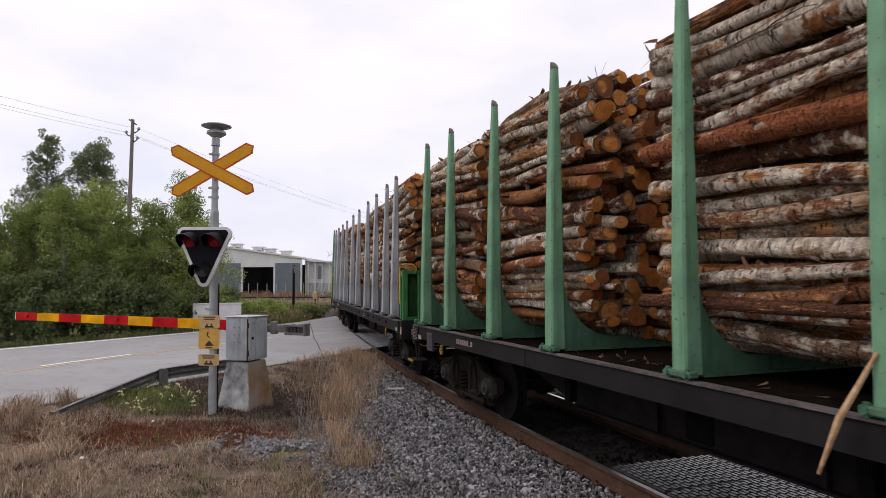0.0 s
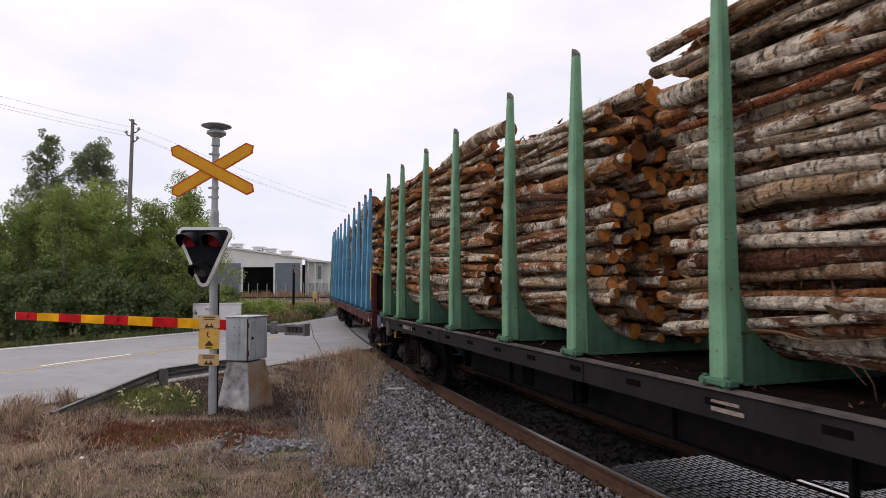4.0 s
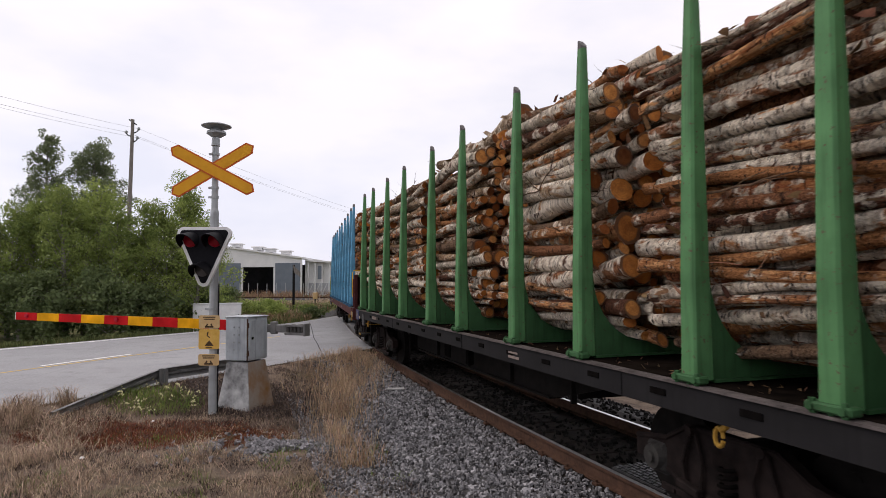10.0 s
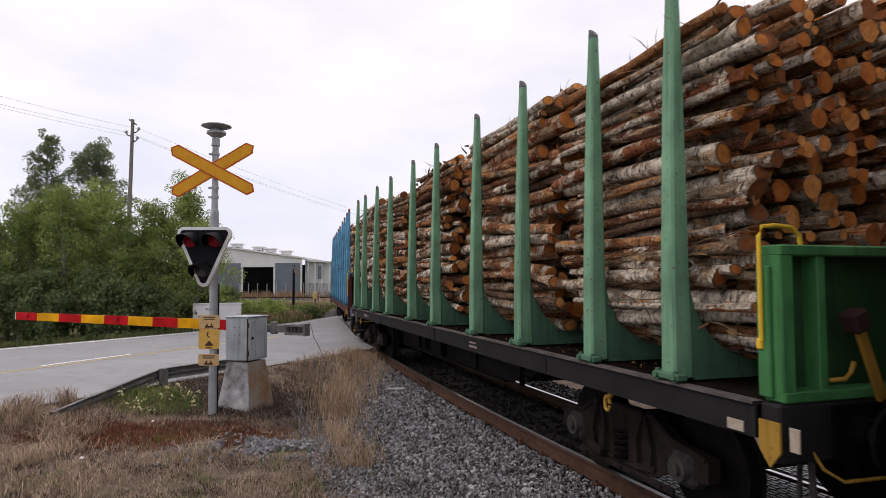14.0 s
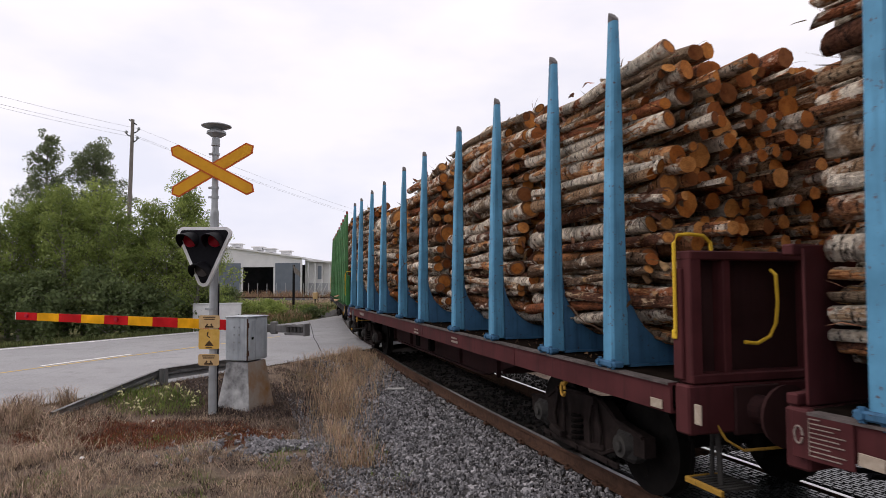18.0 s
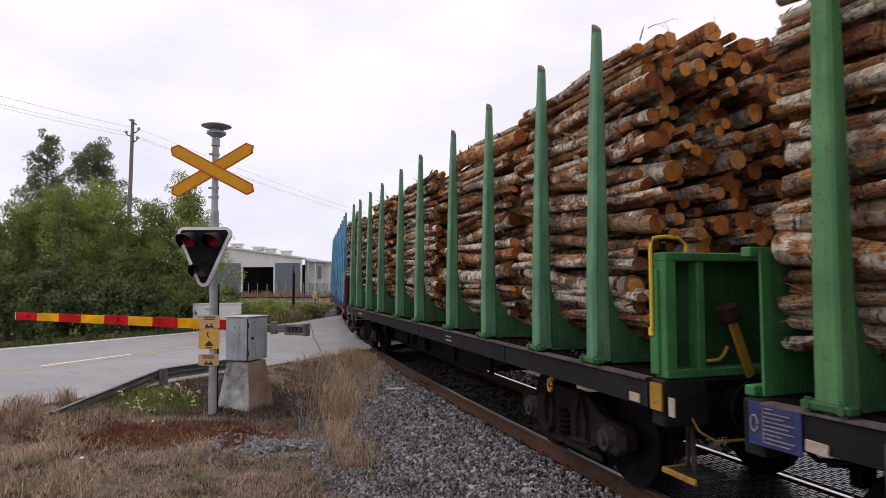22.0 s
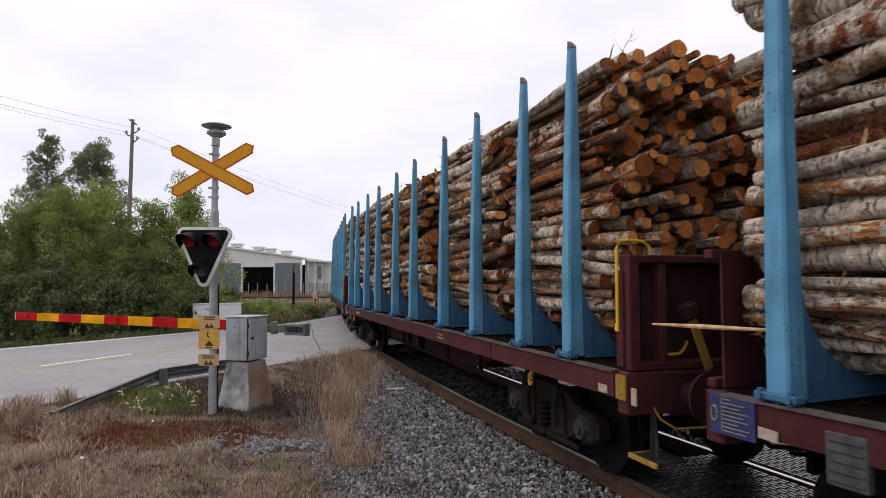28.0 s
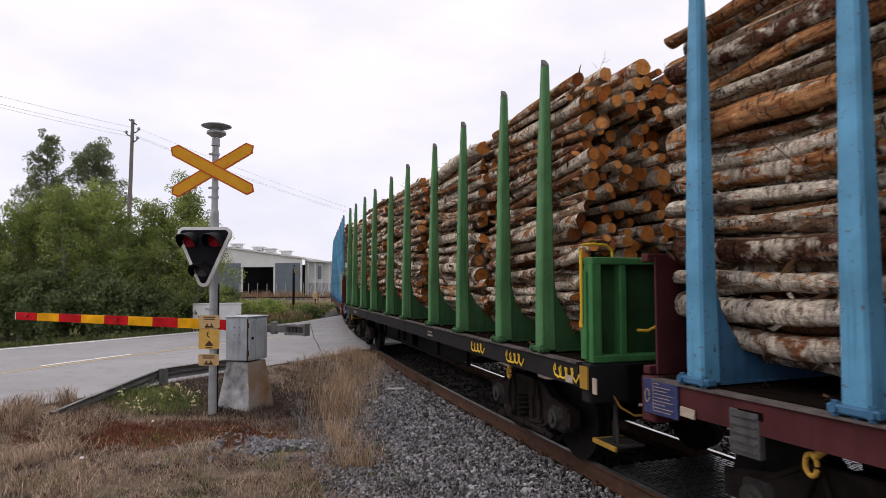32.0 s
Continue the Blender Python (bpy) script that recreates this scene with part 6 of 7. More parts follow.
def hall():
    h = thing("industrial_hall", -32.0, 110.0, -0.3, 0, "white industrial hall with grey sliding doors, one open", "building")

    def slab(name, x0, x1, z0, z1, y0, y1, m, parent=h, label=""):
        bm = bmesh.new()
        box(bm, ((x0 + x1) / 2, (y0 + y1) / 2, (z0 + z1) / 2), (x1 - x0, y1 - y0, z1 - z0))
        return part(name, bm, m, parent, label)

    top = lambda x: 8.75 - 0.145 * (x + 8.2)
    # the front wall, with its opening
    for x0, x1, z0 in ((-20.0, -3.5, 0.0), (2.5, 7.2, 0.0), (-3.5, 2.5, 5.05)):
        bm = bmesh.new()
        prism(bm, [(x0, z0), (x1, z0), (x1, top(x1)), (x0, top(x0))], 0, 0.25)
        part("wall", bm, HALL_WHITE, h)
    for x0, x1 in ((-10.5, -3.55), (2.55, 6.9)):
        d = slab("sliding_door", x0, x1, 0.1, 5.75, -0.14, -0.02, HALL_GREY, label="grey sliding door")
        for i in range(1, 4):
            x = x0 + (x1 - x0) * i / 4
            slab("door_rib", x - 0.04, x + 0.04, 0.1, 5.75, -0.18, -0.14, HALL_GREY, d)
    slab("opening_post", -3.5, -3.2, 0, 5.0, -0.05, 0.3, HALL_WHITE)
    slab("opening_post", 2.2, 2.5, 0, 5.0, -0.05, 0.3, HALL_WHITE)
    slab("floor", -20, 7, -0.1, 0.05, 0.3, 24, HALL_DARK)
    slab("inner_wall", -20, 7, 0.0, 6.0, 20, 20.2, HALL_DARK)
    for i in range(4):
        w = slab("inner_window", -3.1 + i * 0.9, -2.5 + i * 0.9, 1.5 + (i % 2) * 0.6, 3.4, 19.9, 20.0, HALL_WHITE, label="pale opening at the back")
    bm = bmesh.new()
    prism(bm, [(-20.4, top(-20.4)), (7.5, top(7.5)), (7.5, top(7.5) + 0.3), (-20.4, top(-20.4) + 0.3)], -0.4, 30)
    part("roof", bm, HALL_WHITE, h)
    for x in (-5.2, -1.3, 0.9, 3.7):
        bm = bmesh.new()
        box(bm, (x, 3, top(x) + 0.6), (1.6, 1.6, 0.5), bevel=0.05)
        box(bm, (x, 3, top(x) + 0.95), (2.2, 2.2, 0.22), bevel=0.05)
        part("roof_vent", bm, HALL_WHITE, h)
    # open racks along the flank
    bm = bmesh.new()
    prism(bm, [(7.2, 0.0), (19.0, 0.0), (19.0, 5.4), (7.2, 6.4)], 2.6, 2.9)
    part("flank_wall", bm, HALL_WHITE, h)
    slab("flank_band", 7.6, 19, 0.2, 2.2, 2.5, 2.58, HALL_PALE)
    bm = bmesh.new()
    prism(bm, [(7.5, 6.1), (19.0, 5.4), (19.0, 5.65), (7.5, 6.4)], 1.5, 6.5)
    part("flank_roof", bm, HALL_WHITE, h)
    for i in range(9):
        x = 7.9 + i * 1.25
        bm = bmesh.new()
        box(bm, (x, 1.8, 2.9), (0.16, 0.16, 5.8 - 0.08 * i))
        part("rack_post", bm, HALL_WHITE, h)
        bm = bmesh.new()
        tube(bm, [(x, 1.8, 0.2), (x + 1.1, 1.8, 2.6)], 0.05, 5)
        part("rack_brace", bm, HALL_WHITE, h)
    for x in (9.6, 14.2):
        slab("dark_panel", x, x + 0.7, 2.9, 5.3, 1.9, 2.0, HALL_GREY)


hall()


def far_track():
    ft = thing("siding_track", label="far rusty siding with fence posts beside it", category="railway track", kind="structure")
    for y, z in ((83.5, 0.0), (85.0, 0.0)):
        bm = bmesh.new()
        box(bm, (-24, y, z + 0.02), (34, 0.09, 0.16))
        part("rail", bm, RUST, ft)
    bm = bmesh.new()
    prism(bm, [(81.5, -0.35), (83.0, -0.06), (85.5, -0.06), (87.0, -0.35)], -44, -6.6, "x")
    part("ballast_bed", bm, BALLAST_BED, ft)
    for i in range(22):
        bm = bmesh.new()
        cyl(bm, (-38 + i * 1.35, 92.0, -0.3), (-38 + i * 1.35, 92.0, 1.9), 0.05, seg=6)
        part("fence_post", bm, GALV, ft)


far_track()


def sign_post():
    p = thing("sign_post", -11.92, 50.0, ground_z(-11.92, 50.0), 0, "dark wooden post with a slanted sign board", "post")
    bm = bmesh.new()
    box(bm, (0, 0, 1.85), (0.17, 0.17, 3.75), bevel=0.02)
    part("post", bm, BLACKISH, p)
    bm = bmesh.new()
    prism(bm, [(-0.05, 3.72), (0.55, 3.15), (0.55, 2.75), (0.05, 3.1)], -0.12, -0.08)
    part("board", bm, POLEWOOD, p)


def yellow_box():
    p = thing("point_box", -12.23, 60.0, ground_z(-12.23, 60.0), 0, "small yellow lineside box on a post", "box")
    bm = bmesh.new()
    box(bm, (0, 0, 1.05), (0.42, 0.3, 0.62), bevel=0.03)
    part("body", bm, PLATE_FADED, p)
    bm = bmesh.new()
    cyl(bm, (0, 0, -0.1), (0, 0, 0.75), 0.05, seg=8)
    part("post", bm, DARK_IRON, p)


sign_post()
yellow_box()


def power_line():
    zb = ground_z(-17.1, 34.0)
    p = thing("power_pole", -17.1, 34.0, zb, 0, "grey wooden power pole with three insulators", "power pole")
    bm = bmesh.new()
    cyl(bm, (-0.1, 0, -0.2), (0.06, 0, 11.0 - zb), 0.135, 0.085, 14)
    smooth_part("pole", bm, POLEWOOD, p)
    tops = [(-0.28, 0.0, 10.30), (0.40, 0.0, 10.48), (0.34, 0.0, 9.98)]
    for x, y, z in tops:
        bm = bmesh.new()
        tube(bm, [(0.05, 0, z - zb - 0.28), (x * 0.8, y, z - zb - 0.15), (x, y, z - zb - 0.04)], 0.03, 6)
        br = part("bracket", bm, DARK_IRON, p)
        bm = bmesh.new()
        lathe(bm, [(0.0, 0.04), (0.04, 0.09), (0.09, 0.05), (0.12, 0.08), (0.17, 0.03)], (x, y, z - zb - 0.08), 10)
        part("insulator", bm, GALV, br)
    bm = bmesh.new()
    box(bm, (0.06, 0, 10.85 - zb), (0.5, 0.06, 0.06), (0, 35, 0))
    part("brace", bm, DARK_IRON, p)
    for i, (x, y, z) in enumerate(tops):
        w = thing("power_wire", label="thin sagging overhead power wire", category="wire", group="power wires")
        a = Vector((-17.1 + x, 34.0, z))
        for b in (Vector((-23.4 + x * 1.2, 22.2, z + 0.25)), Vector((-1.6 + x, 91.0, z - 0.9))):
            bm = bmesh.new()
            ln = (b - a).length
            tube(bm, [a.lerp(b, u) + Vector((0, 0, -4 * u * (1 - u) * ln * 0.012)) for u in np.linspace(0, 1, 15)], 0.006, 4)
            part("span", bm, GALV, w)


power_line()

# ---- trees and bushes ----


def leaf_cloud(centres, per, size, g, droop=0.0):
    """Leaves as small bent quads round the given clump centres (x, y, z, radius)."""
    verts, faces = [], []
    for cx, cy, cz, cr in centres:
        n = max(6, int(per * cr * cr))
        d = g.normal(0, 1, (n, 3))
        d /= np.linalg.norm(d, axis=1)[:, None] + 1e-9
        rad = cr * g.uniform(0.25, 1.0, n) ** 0.6
        p = np.array((cx, cy, cz)) + d * rad[:, None] * np.array((1, 1, 0.85))
        for q, dv in zip(p, d):
            s = size * g.uniform(0.6, 1.35)
            a = Vector(g.normal(0, 1, 3))
            a.z -= droop
            a.normalize()
            nrm = (Vector(dv) * 0.7 + Vector(g.normal(0, 0.7, 3))).normalized()
            b = a.cross(nrm)
            if b.length < 0.05:
                continue
            b.normalize()
            v = Vector(q)
            k = len(verts)
            verts += [tuple(v - a * s * 0.5), tuple(v + b * s * 0.36 + a * s * 0.05), tuple(v + a * s * 0.6), tuple(v - b * s * 0.36 + a * s * 0.05)]
            faces.append((k, k + 1, k + 2, k + 3))
    return verts, faces


def tree(name, x, y, h, spread, leaf, seed, label, group="", low=0.0, per=260, size=0.15, open_=0.6, category="tree", up=0.4, taper=0.0):
    """A trunk with limbs, and clumps of leaves along them; taper draws the crown out to a point."""
    g = np.random.default_rng(seed)
    t = thing(name, x, y, ground_z(x, y) - 0.03, 0, label, category, group)
    bm = bmesh.new()
    lean = g.normal(0, 0.03, 2)
    pts = [(lean[0] * h * u + 0.12 * math.sin(3 * u + seed), lean[1] * h * u, h * 0.93 * u) for u in np.linspace(0, 1, 9)]
    r0 = 0.016 * h + 0.02
    tube(bm, pts, [r0 * (1 - 0.9 * i / 8) for i in range(9)], 8)
    centres = []
    n = int(14 + h * 5.5)
    for i in range(n):
        u = low + (1 - low) * (i + g.random()) / n
        az = i * 2.4 + g.normal(0, 0.4)
        base = Vector(pts[0]).lerp(Vector(pts[-1]), u)
        prof = math.sin(math.pi * min(1.0, (u - low) / (1 - low) * 0.72 + 0.26)) ** 0.9 * (1 - 0.72 * ease(0.45, 1.0, u))
        w = (u - low) / (1 - low)
        prof += taper * ((1 - w) ** 0.85 * (0.75 + 0.25 * ease(0.0, 0.12, w)) - prof)
        ln = spread * (0.25 - 0.17 * taper + 0.75 * prof) * g.uniform(0.6, 1.12)
        tip = base + Vector((math.cos(az) * ln, math.sin(az) * ln, ln * up * g.uniform(0.4, 1.5)))
        mid = base.lerp(tip, 0.5) + Vector((0, 0, 0.12 * ln))
        tube(bm, [base, mid, tip], [r0 * 0.38 * (1.1 - u), r0 * 0.25 * (1.1 - u), 0.006], 5)
        for v in (0.45, 0.75, 1.0):
            if g.random() < open_ + 0.25:
                c = base.lerp(tip, v) + Vector(g.normal(0, 0.12 * spread * 0.4, 3))
                centres.append((c.x, c.y, c.z, g.uniform(0.26, 0.62) * (0.45 + 0.25 * spread) * (1 - taper * (0.25 + 0.45 * w))))
    for u in np.linspace(0.8, 1.0, 5):
        c = Vector(pts[0]).lerp(Vector(pts[-1]), u)
        centres.append((c.x + g.normal(0, 0.1), c.y, c.z + 0.1, (0.42 - 0.3 * (u - 0.8) / 0.2) * (1 - 0.35 * taper)))
    part("trunk", bm, TRUNK, t)
    v, f = leaf_cloud(centres, per, size, g, 0.5)
    c = sheet("crown", v, f, leaf, t)
    c["kind"] = "stuff"
    return t


TREES = [(-20.03, 27, 4.83), (-19.43, 27, 5.19), (-18.59, 27, 5.61), (-18.54, 28, 6.5), (-17.78, 28, 6.7), (-16.34, 27, 6.61),
         (-16.12, 28, 6.49), (-15.19, 28, 7.0), (-14.2, 27, 5.6), (-14.11, 28, 4.4), (-13.56, 28, 4.9), (-12.94, 28, 5.95),
         (-12.3, 28, 5.75), (-11.94, 29, 7.47), (-11.6, 29, 6.57), (-10.9, 28, 5.0)]
for i_, (x_, y_, h_) in enumerate(TREES):
    leaf_ = LEAF if x_ < -17.5 or i_ % 3 == 2 else LEAF_YELLOW
    tree("birch_tree", x_, y_, h_ + 0.15 * (i_ % 3) - 0.15, 1.4 + 0.12 * (i_ % 4), leaf_, 40 + i_, "dense young birch with green leaves at the roadside", "roadside trees", 0.02, 560, 0.083, 0.9, up=0.9, taper=0.2)
tree("birch_tree", -22.95, 36, 11.7, 3.0, LEAF_GREY, 71, "tall birch with thin grey-green crown", "tall birches", 0.22, 800, 0.10, 0.8, taper=0.8)
tree("birch_tree", -20.4, 37, 11.2, 3.1, LEAF_GREY, 72, "tall birch with thin grey-green crown", "tall birches", 0.25, 700, 0.10, 0.7, taper=0.45)
tree("birch_tree", -27.6, 38, 6.6, 2.0, LEAF_GREY, 73, "tall birch with thin grey-green crown", "tall birches", 0.3, 260, 0.13, 0.5)
BUSHES = [(-13.4, 42, 1.0), (-12.9, 44, 0.8), (-13.2, 38, 1.3), (-11.3, 42, 0.7), (-10.0, 46, 0.6), (-8.9, 43, 0.6), (-13.9, 50, 0.9), (-13.4, 25.3, 2.6), (-15.7, 25.0, 1.6),
          (-12.6, 26.8, 1.6), (-12.4, 26.2, 2.2), (-17.2, 25.4, 2.6), (-18.9, 25.2, 2.0), (-14.6, 40, 1.8), (-15.5, 45, 2.0), (-11.3, 30.5, 1.5), (-12.9, 34.5, 1.0), (-10.9, 28.6, 1.9), (-16.2, 25.4, 2.9), (-14.3, 25.9, 3.0), (-21.0, 25.5, 2.8)]
for i_, (x_, y_, h_) in enumerate(BUSHES):
    tree("bush", x_, y_, h_, 0.75 + 0.3 * h_, (LEAF_DARK if y_ < 30 and i_ % 4 else (LEAF_YELLOW, LEAF, LEAF_DARK)[i_ % 3]), 90 + i_, "low leafy green bush in the weeds", "bushes", 0.0, 240, 0.13, 0.8, "bush")

# ---- grass, stones and weeds ----


def surface_z(x, y):
    """Height of the ground or, beside the rails, of the ballast bed."""
    d = abs(track_gap(x, y))
    bed = -0.19 if d < 1.6 else -0.195 - 0.235 * (d - 1.6) / 1.15 if d < 2.75 else -9.0
    return max(ground_z(x, y), bed)


def blades(name, places, height, width, material, seed, lean=0.35, label="", category="grass"):
    """Bent blades of grass at the given places, joined."""
    g = np.random.default_rng(seed)
    verts, faces = [], []
    for x, y in places:
        z = surface_z(x, y) - 0.01
        h = height * g.uniform(0.45, 1.25)
        a = g.uniform(0, 6.283)
        w = width * g.uniform(0.6, 1.3)
        bx, by = math.cos(a) * w, math.sin(a) * w
        l = lean * h * g.uniform(0.2, 1.6)
        d = g.uniform(0, 6.283)
        dx, dy = math.cos(d) * l, math.sin(d) * l
        k = len(verts)
        verts += [(x - bx, y - by, z), (x + bx, y + by, z), (x + dx * 0.35 + bx * 0.7, y + dy * 0.35 + by * 0.7, z + h * 0.6),
                  (x + dx * 0.35 - bx * 0.7, y + dy * 0.35 - by * 0.7, z + h * 0.6), (x + dx, y + dy, z + h * (1 - 0.25 * lean))]
        faces += [(k, k + 1, k + 2, k + 3), (k + 3, k + 2, k + 4)]
    ob = sheet(name, verts, faces, material)
    return tagged(ob, label, category, kind="stuff")


def scatter(n, x0, x1, y0, y1, keep, seed):
    g = np.random.default_rng(seed)
    out = []
    for x, y in zip(g.uniform(x0, x1, n * 3), g.uniform(y0, y1, n * 3)):
        if g.random() < keep(x, y):
            out.append((x, y))
            if len(out) >= n:
                break
    return out


def verge(x, y):
    """1 on the grassy verge between ballast and road."""
    w, v = road_wv(x, y)
    return 1.0 if w < -0.15 and track_gap(x, y) > 2.55 else 0.0


def moss(x, y):
    return math.hypot((x + 4.55) / 2.0, (y - 9.75) / 0.85)


def clump(x, y, f, seed):
    return 0.5 + 0.5 * noise.noise((x * f, y * f, seed))


GRAVEL = (-2.55, 9.2, 0.85, 0.70)


def gravel(x, y):
    return math.hypot((x - GRAVEL[0]) / GRAVEL[2], (y - GRAVEL[1]) / GRAVEL[3])


def dry(x, y):
    if not verge(x, y) or gravel(x, y) < 0.9 or track_gap(x, y) < 3.0 + 0.5 * clump(x, y, 1.5, 77):
        return 0.0
    k = ease(0.40, 0.62, clump(x, y, 1.3, 4)) * (1 - 0.85 * ease(1.3, 0.7, math.hypot((x + 2.9) / 1.5, (y - 12.6) / 2.0)))
    near = ease(10.2, 8.8, y + 0.25 * x)
    m = ease(0.8, 1.2, moss(x, y))
    return (0.10 + 0.9 * k) * (0.25 + 0.75 * near) * (0.2 + 0.8 * m)


blades("dry_grass", scatter(68000, -8.5, 1.0, 5.2, 19.5, dry, 11), 0.095, 0.0034, STRAW, 12, 0.9, "short bleached dry grass on the verge")
blades("dry_grass", scatter(13000, -8.5, 0.5, 5.5, 11.5, lambda x, y: dry(x, y) * ease(0.45, 0.7, clump(x, y, 0.8, 9)), 13), 0.20, 0.0036, STRAW, 14, 0.9, "tufts of long dry grass on the verge")


def tuft_line(x, y):
    """The band of tall straw beside the ballast, spreading over it towards the road."""
    d = track_gap(x, y)
    if road_wv(x, y)[0] > -0.15 or y < 8.3 or d < 0.98:
        return 0.0
    k = max(0.0, y - 9.8)
    c = 3.07 - 0.165 * k + 0.15 * noise.noise((y * 0.7, 0, 2))
    return math.exp(-((d - c) / (0.25 + 0.085 * k)) ** 2) * (0.35 + 0.65 * ease(0.35, 0.6, clump(x, y, 1.6, 21)))


blades("tall_grass", scatter(21000, -5.0, 0.8, 8.3, 20.5, tuft_line, 15), 0.30, 0.004, WARM_STRAW, 16, 0.45, "band of tall straw-coloured grass along the ballast")
blades("tall_grass", scatter(1500, -2.5, 1.5, 5.5, 9.5, lambda x, y: ease(0.66, 0.74, clump(x, y, 1.4, 91)) * (1.0 if 2.2 < track_gap(x, y) < 3.6 else 0.0), 81), 0.15, 0.004, STRAW, 82, 0.7, "straw tufts growing through the ballast")
blades("tall_grass", scatter(5200, -8.8, -6.35, 9.6, 12.6, lambda x, y: verge(x, y) * ease(0.25, 0.5, clump(x, y, 1.6, 62)) * (1.0 if x < -6.45 - 0.1 * (y - 10.4) else 0.0), 17), 0.36, 0.0045, STRAW, 18, 0.6, "tall straw-coloured grass at the road's edge")
blades("tall_grass", scatter(5200, -7.6, -4.6, 7.4, 10.2, lambda x, y: verge(x, y) * ease(0.42, 0.6, clump(x, y, 1.2, 61)) * ease(-4.9, -5.9, x - 0.35 * (9.5 - y)), 71), 0.24, 0.004, STRAW, 72, 1.0, "long leaning straw on the verge")
blades("dark_litter", scatter(24000, -7.5, 0.6, 5.4, 15.5, lambda x, y: verge(x, y) * ease(0.44, 0.62, clump(x, y, 1.7, 35) ) * ease(0.8, 1.1, gravel(x, y)), 73), 0.07, 0.005, DARK_LITTER, 74, 1.1, "dark rotten stems and leaf litter on the verge", "weeds")
blades("dark_litter", scatter(9000, -5.6, -1.4, 10.2, 15.0, lambda x, y: verge(x, y) * ease(1.25, 0.5, math.hypot((x + 3.5) / 1.9, (y - 12.3) / 1.9) + 0.8 * (clump(x, y, 1.8, 36) - 0.5)), 75), 0.10, 0.005, DARK_LITTER, 76, 1.0, "dark twiggy litter round the barrier's base", "weeds")
blades("green_grass", scatter(4800, -7.5, 1.0, 5.6, 9.4, lambda x, y: verge(x, y) * ease(0.58, 0.68, clump(x, y, 1.6, 44)), 77), 0.11, 0.004, WEED_GREEN, 78, 0.7, "small green tufts in the dry verge")
blades("dry_grass", scatter(6000, -8.5, 1.0, 5.2, 9.6, lambda x, y: dry(x, y) * ease(0.5, 0.62, clump(x, y, 2.4, 45)), 79), 0.09, 0.003, PALE_STRAW, 80, 1.3, "matted bleached straw on the verge")
blades("moss", scatter(16000, -7.2, -1.8, 8.6, 11.2, lambda x, y: verge(x, y) * ease(1.3, 0.55, moss(x, y) + 1.1 * (clump(x, y, 2.5, 3) - 0.5)), 19), 0.06, 0.006, RUSSET, 20, 0.9, "russet mossy growth on the verge", "moss")
blades("dead_stem", scatter(15000, -6.5, 0.5, 6.5, 17.5, lambda x, y: verge(x, y) * (0.15 + 0.85 * ease(0.42, 0.6, clump(x, y, 1.1, 33))) * (0.3 + 0.7 * ease(9.0, 10.0, y)) * ease(0.8, 1.1, gravel(x, y)), 23), 0.15, 0.003, TWIG, 24, 0.8, "brown dead weed stems on the verge", "weeds")
blades("green_grass", scatter(3200, -7.0, -4.0, 10.4, 13.4, lambda x, y: verge(x, y) * ease(1.0, 0.4, math.hypot((x + 5.4) / 1.1, (y - 11.8) / 1.0)), 25), 0.15, 0.006, WEED_GREEN, 26, 0.6, "green weeds under the guardrail", "weeds")
blades("green_grass", scatter(2500, -8.0, 0.0, 5.5, 9.8, lambda x, y: verge(x, y) * ease(0.62, 0.75, clump(x, y, 0.9, 41)), 27), 0.09, 0.005, GRASS, 28, 0.7, "sparse green grass in the dry verge")


def meadow(x, y):
    w, v = road_wv(x, y)
    return 1.0 if w > road_far_edge(v) + 0.1 and track_gap(x, y) > 3.0 else 0.0


blades("meadow_grass", scatter(16000, -24, -7, 19, 31, lambda x, y: meadow(x, y) * ease(3.2, 0.3, road_wv(x, y)[0] - road_far_edge(road_wv(x, y)[1])), 29), 0.28, 0.012, GRASS, 30, 0.5, "green grass along the road's far edge")
blades("meadow_grass", scatter(12000, -24, -6, 31, 62, meadow, 31), 0.42, 0.018, GRASS, 32, 0.4, "tall green weeds before the siding", "weeds")
blades("meadow_grass", scatter(5000, -26, -6, 40, 82, lambda x, y: meadow(x, y) * ease(0.5, 0.7, clump(x, y, 0.25, 8)), 34), 0.5, 0.02, STRAW, 35, 0.4, "yellowed weeds before the siding", "weeds")

blades("meadow_weeds", scatter(3500, -16, -6, 36, 62, lambda x, y: meadow(x, y) * ease(0.5, 0.62, clump(x, y, 0.35, 18)), 36), 0.5, 0.016, WEED_BROWN, 37, 0.4, "rust-brown weeds before the siding", "weeds")


blades("siding_weeds", scatter(2600, -36, -9, 86.5, 91, lambda x, y: 0.25 + 0.75 * ease(0.4, 0.62, clump(x, y, 0.3, 19)), 136), 1.25, 0.035, WEED_BROWN, 137, 0.3, "tall russet weeds between the siding and the hall", "weeds")
blades("edge_grass", scatter(9000, -9.5, -1.0, 8.5, 22, lambda x, y: (1.0 if track_gap(x, y) > 2.4 else 0.0) * math.exp(-((road_wv(x, y)[0] + 0.16) / 0.14) ** 2) * (0.35 + 0.65 * ease(0.4, 0.6, clump(x, y, 1.5, 55))), 83), 0.10, 0.005, STRAW, 84, 0.7, "ragged dry grass along the road's edge")


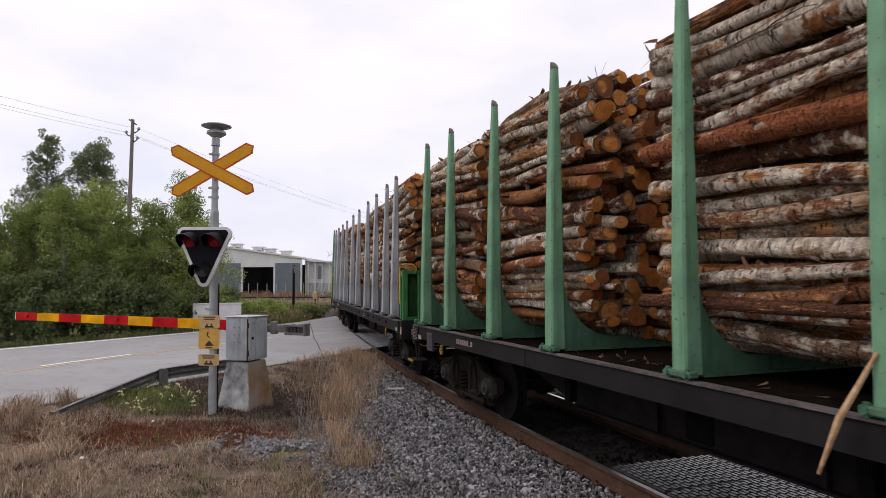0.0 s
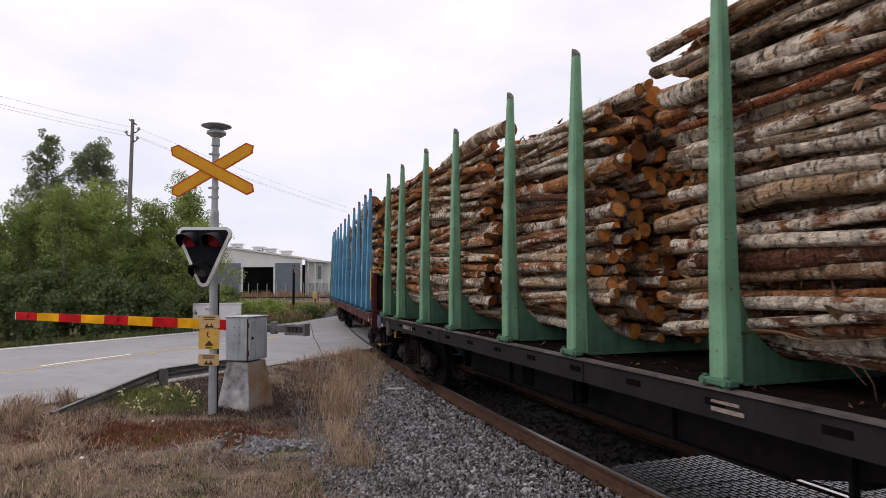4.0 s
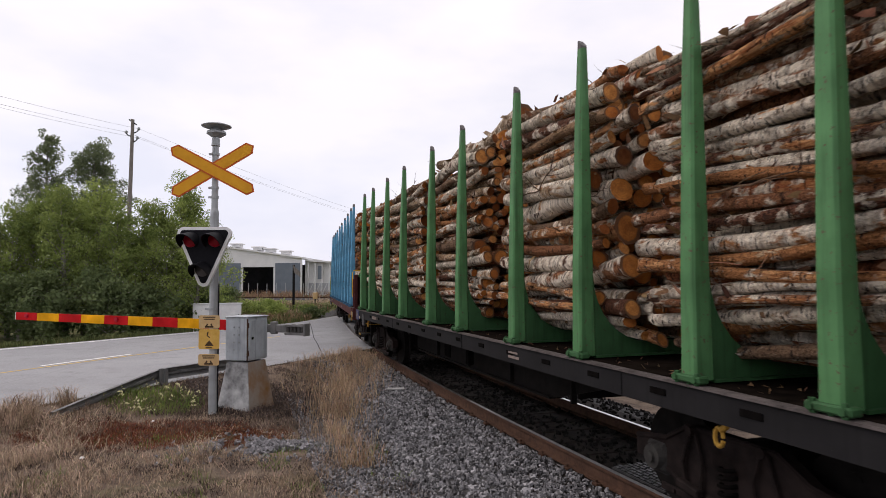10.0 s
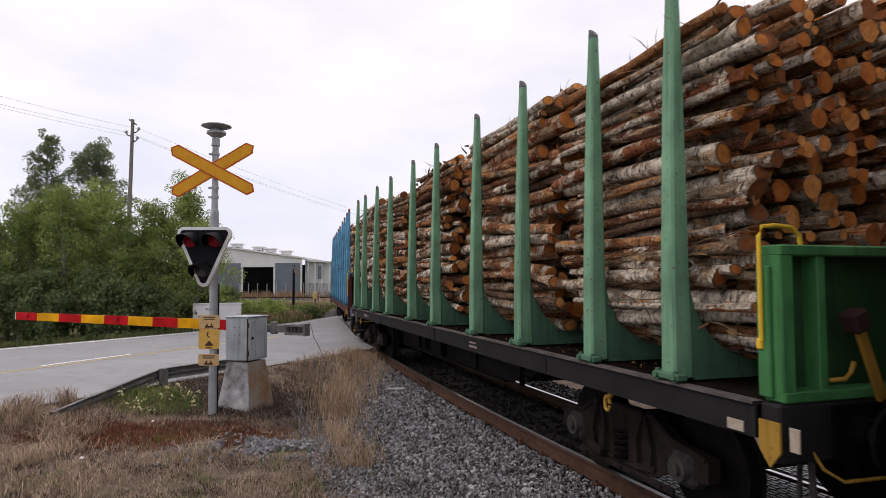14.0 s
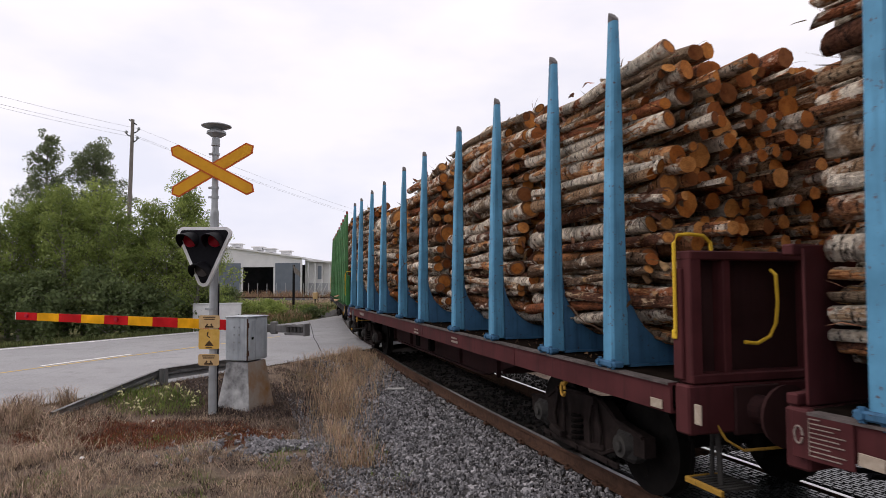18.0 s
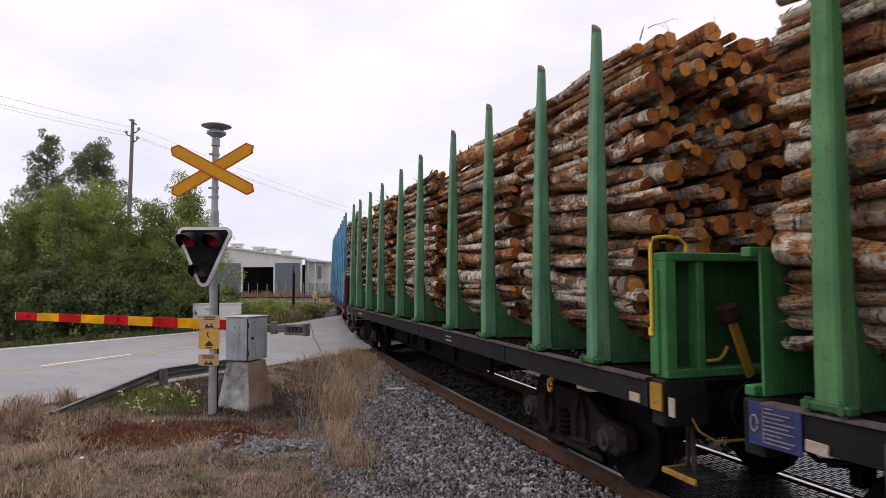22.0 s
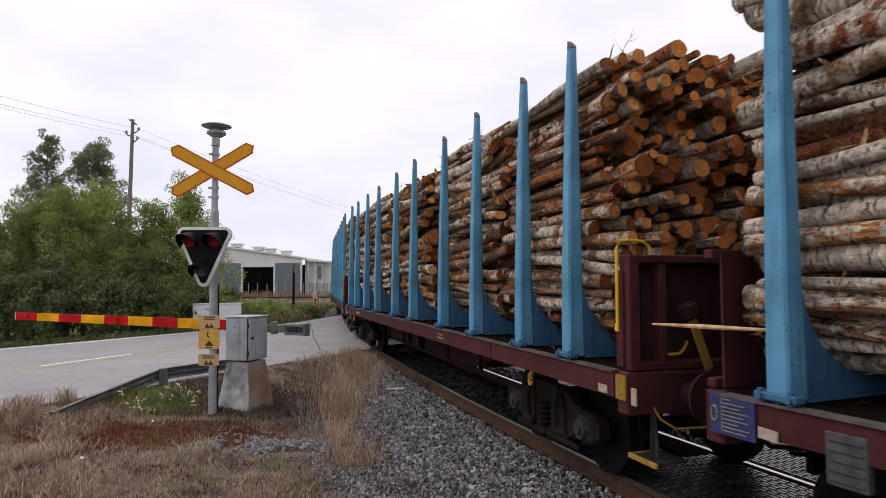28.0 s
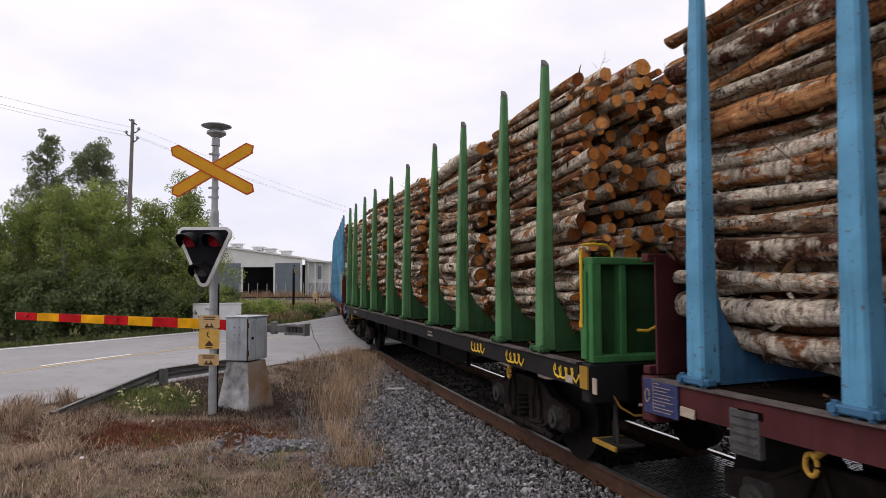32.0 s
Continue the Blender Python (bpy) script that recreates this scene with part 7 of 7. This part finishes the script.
def flowers():
    g = np.random.default_rng(51)
    pts = scatter(26, -6.6, -4.2, 10.6, 13.0, lambda x, y: verge(x, y) * ease(1.0, 0.4, math.hypot((x + 5.4) / 1.1, (y - 11.8) / 0.9)), 52)
    verts, faces = [], []
    for x, y in pts:
        z = ground_z(x, y) + g.uniform(0.08, 0.27)
        for _ in range(9):
            q = Vector((x, y, z)) + Vector(g.normal(0, 0.028, 3))
            a, b = Vector(g.normal(0, 1, 3)).normalized(), Vector(g.normal(0, 1, 3)).normalized()
            k = len(verts)
            verts += [tuple(q), tuple(q + a * 0.04), tuple(q + b * 0.04)]
            faces.append((k, k + 1, k + 2))
    tagged(sheet("flowers", verts, faces, FLOWER), "pale yellow toadflax flowers under the guardrail", "flowers", kind="stuff")


flowers()



GRAVEL_STONE = mat_simple("pale_gravel", (0.11, 0.108, 0.115), (0.29, 0.285, 0.295), 30, 0.9, 0.3, 0.004, island=True, vary=0.5)
DARK_STONE = mat_simple("dark_rubble", (0.045, 0.036, 0.034), (0.13, 0.108, 0.10), 30, 0.95, 0.3, 0.004, island=True, vary=0.5)


def stones(name, places, size, seed, label, material, lift=0.0):
    """Angular crushed stones: squashed, skewed, turned blocks."""
    g = np.random.default_rng(seed)
    base = np.array([(a, b, c) for a in (-0.72, 0.72) for b in (-0.72, 0.72) for c in (-0.72, 0.72)])
    tri = [(0, 1, 3), (0, 3, 2), (4, 6, 7), (4, 7, 5), (0, 4, 5), (0, 5, 1), (2, 3, 7), (2, 7, 6), (0, 2, 6), (0, 6, 4), (1, 5, 7), (1, 7, 3)]
    verts, faces = [], []
    for x, y, z in places:
        s = size * g.lognormal(0, 0.28)
        pts = (base + g.normal(0, 0.20, base.shape)) * np.array((1.15, g.uniform(0.5, 0.85), g.uniform(0.4, 0.7)))
        r = np.array(Euler(g.uniform(0, 6.28, 3)).to_matrix())
        pts = pts @ r.T * s + np.array((x, y, z + lift))
        k = len(verts)
        verts += [tuple(p) for p in pts]
        faces += [(a + k, b + k, c + k) for a, b, c in tri]
    ob = sheet(name, verts, faces, material)
    return tagged(ob, label, "stones", kind="stuff")


def bed_z(d):
    d = abs(d)
    return -0.19 if d < 1.6 else -0.195 - 0.235 * (d - 1.6) / 1.15


def ballast_places(n, s0, s1, d0, d1, seed, power=1.0):
    g = np.random.default_rng(seed)
    out = []
    for _ in range(n):
        s = s0 + (s1 - s0) * g.random() ** power
        d = g.uniform(d0, d1)
        if abs(abs(d) - 0.797) < 0.09:
            continue
        x, y, _ = rail_at(s, -d)
        w, v = road_wv(x, y)
        if w > -0.2:
            continue
        if d > 0.95 and g.random() < 0.85 * tuft_line(x, y):
            continue
        if 0.7 < s < 6.2 and -4.5 < d < 0.8:
            continue
        out.append((x, y, max(bed_z(d), ground_z(x, y)) + 0.012))
    return out


stones("ballast", ballast_places(24000, 1.5, 19.5, 0.9, 2.85, 61, 1.35), 0.023, 62, "grey crushed-stone ballast beside the rail", STONE)
stones("ballast", ballast_places(9000, 3.0, 13.0, 2.7, 3.6, 63, 1.3), 0.022, 64, "grey crushed stones strewn at the ballast's foot", STONE)
stones("ballast", ballast_places(5000, -7.0, 1.6, 0.9, 2.9, 161), 0.028, 162, "grey crushed-stone ballast beside the rail", STONE)
stones("ballast", ballast_places(3500, 4.0, 19.0, -2.6, 0.7, 65, 1.2), 0.031, 66, "oily crushed-stone ballast between the rails, darkened by painted-in shade", OILY_SHADED_STONE)


def gravel_places():
    g = np.random.default_rng(67)
    out = []
    for _ in range(3000):
        u, v = g.normal(0, 0.55), g.normal(0, 0.5)
        r = min(1.0, math.hypot(u, v))
        x, y = GRAVEL[0] + GRAVEL[2] * u + 0.25 * v, GRAVEL[1] + GRAVEL[3] * v + 0.22 * u
        if g.random() < 0.05 + 0.95 * ease(0.42, 0.58, clump(x, y, 2.2, 66)):
            out.append((x, y, ground_z(x, y) + 0.04 * (1 - r) + g.uniform(-0.01, 0.02)))
    return out


stones("gravel_heap", gravel_places(), 0.029, 68, "small heap of grey gravel in the verge", GRAVEL_STONE)


def rubble_places():
    """Dark rubble round the mast and the barrier's base."""
    g = np.random.default_rng(167)
    out = []
    for cx, cy, rx, ry, n in ((-4.75, 13.1, 0.75, 0.6, 1500), (-2.95, 13.2, 0.75, 1.5, 2300)):
        for _ in range(n):
            x, y = cx + rx * g.normal(0, 0.6), cy + ry * g.normal(0, 0.6)
            if verge(x, y) and clump(x, y, 1.9, 68) > 0.36:
                out.append((x, y, ground_z(x, y) + g.uniform(-0.005, 0.015)))
    return out


stones("rubble", rubble_places(), 0.026, 168, "dark rubble and soil clods round the barrier", DARK_STONE)


def litter():
    p = thing("stray_board", -0.97, 12.83, max(ground_z(-0.97, 12.83), bed_z(track_gap(-0.97, 12.83))) + 0.03, 8, "short pale weathered board on the ballast", "board")
    bm = bmesh.new()
    box(bm, (0, 0, 0.015), (0.36, 0.14, 0.03), bevel=0.005)
    part("board", bm, CONCRETE, p)
    for x, y in ((-4.75, 8.35), (-4.85, 10.6)):
        q = thing("paper_scrap", x, y, ground_z(x, y) + 0.02, 20, "crumpled white scrap of paper on the grass", "litter")
        bm = bmesh.new()
        bmesh.ops.create_icosphere(bm, subdivisions=2, radius=0.032)
        g = np.random.default_rng(5)
        for v in bm.verts:
            v.co *= 1 + g.normal(0, 0.25)
            v.co.z *= 0.45
        part("paper", bm, WHITE, q)


litter()


# ---- what moves ----
def motions():
    times = [0.5 * i for i in range(65)]
    rows = {n: [(t, wagon_pose(n, t)) for t in times] for n in range(len(TRAIN))}
    for n, w in enumerate(TRAIN):
        walk(w, rows[n])
    for n, st in STACKS:
        walk(st, rows[n])
    # wheels roll without slipping
    turn = [(2 * i / FPS, math.degrees((train_at(0) - train_at(2 * i / FPS)) / 0.46)) for i in range(481)]
    for ws in WHEELSETS:
        at = ws.matrix_basis.translation.copy()
        walk(ws, [(t, Matrix.Translation(at) @ pose(0, 0, 0, 0, a, 0)) for t, a in turn])


motions()
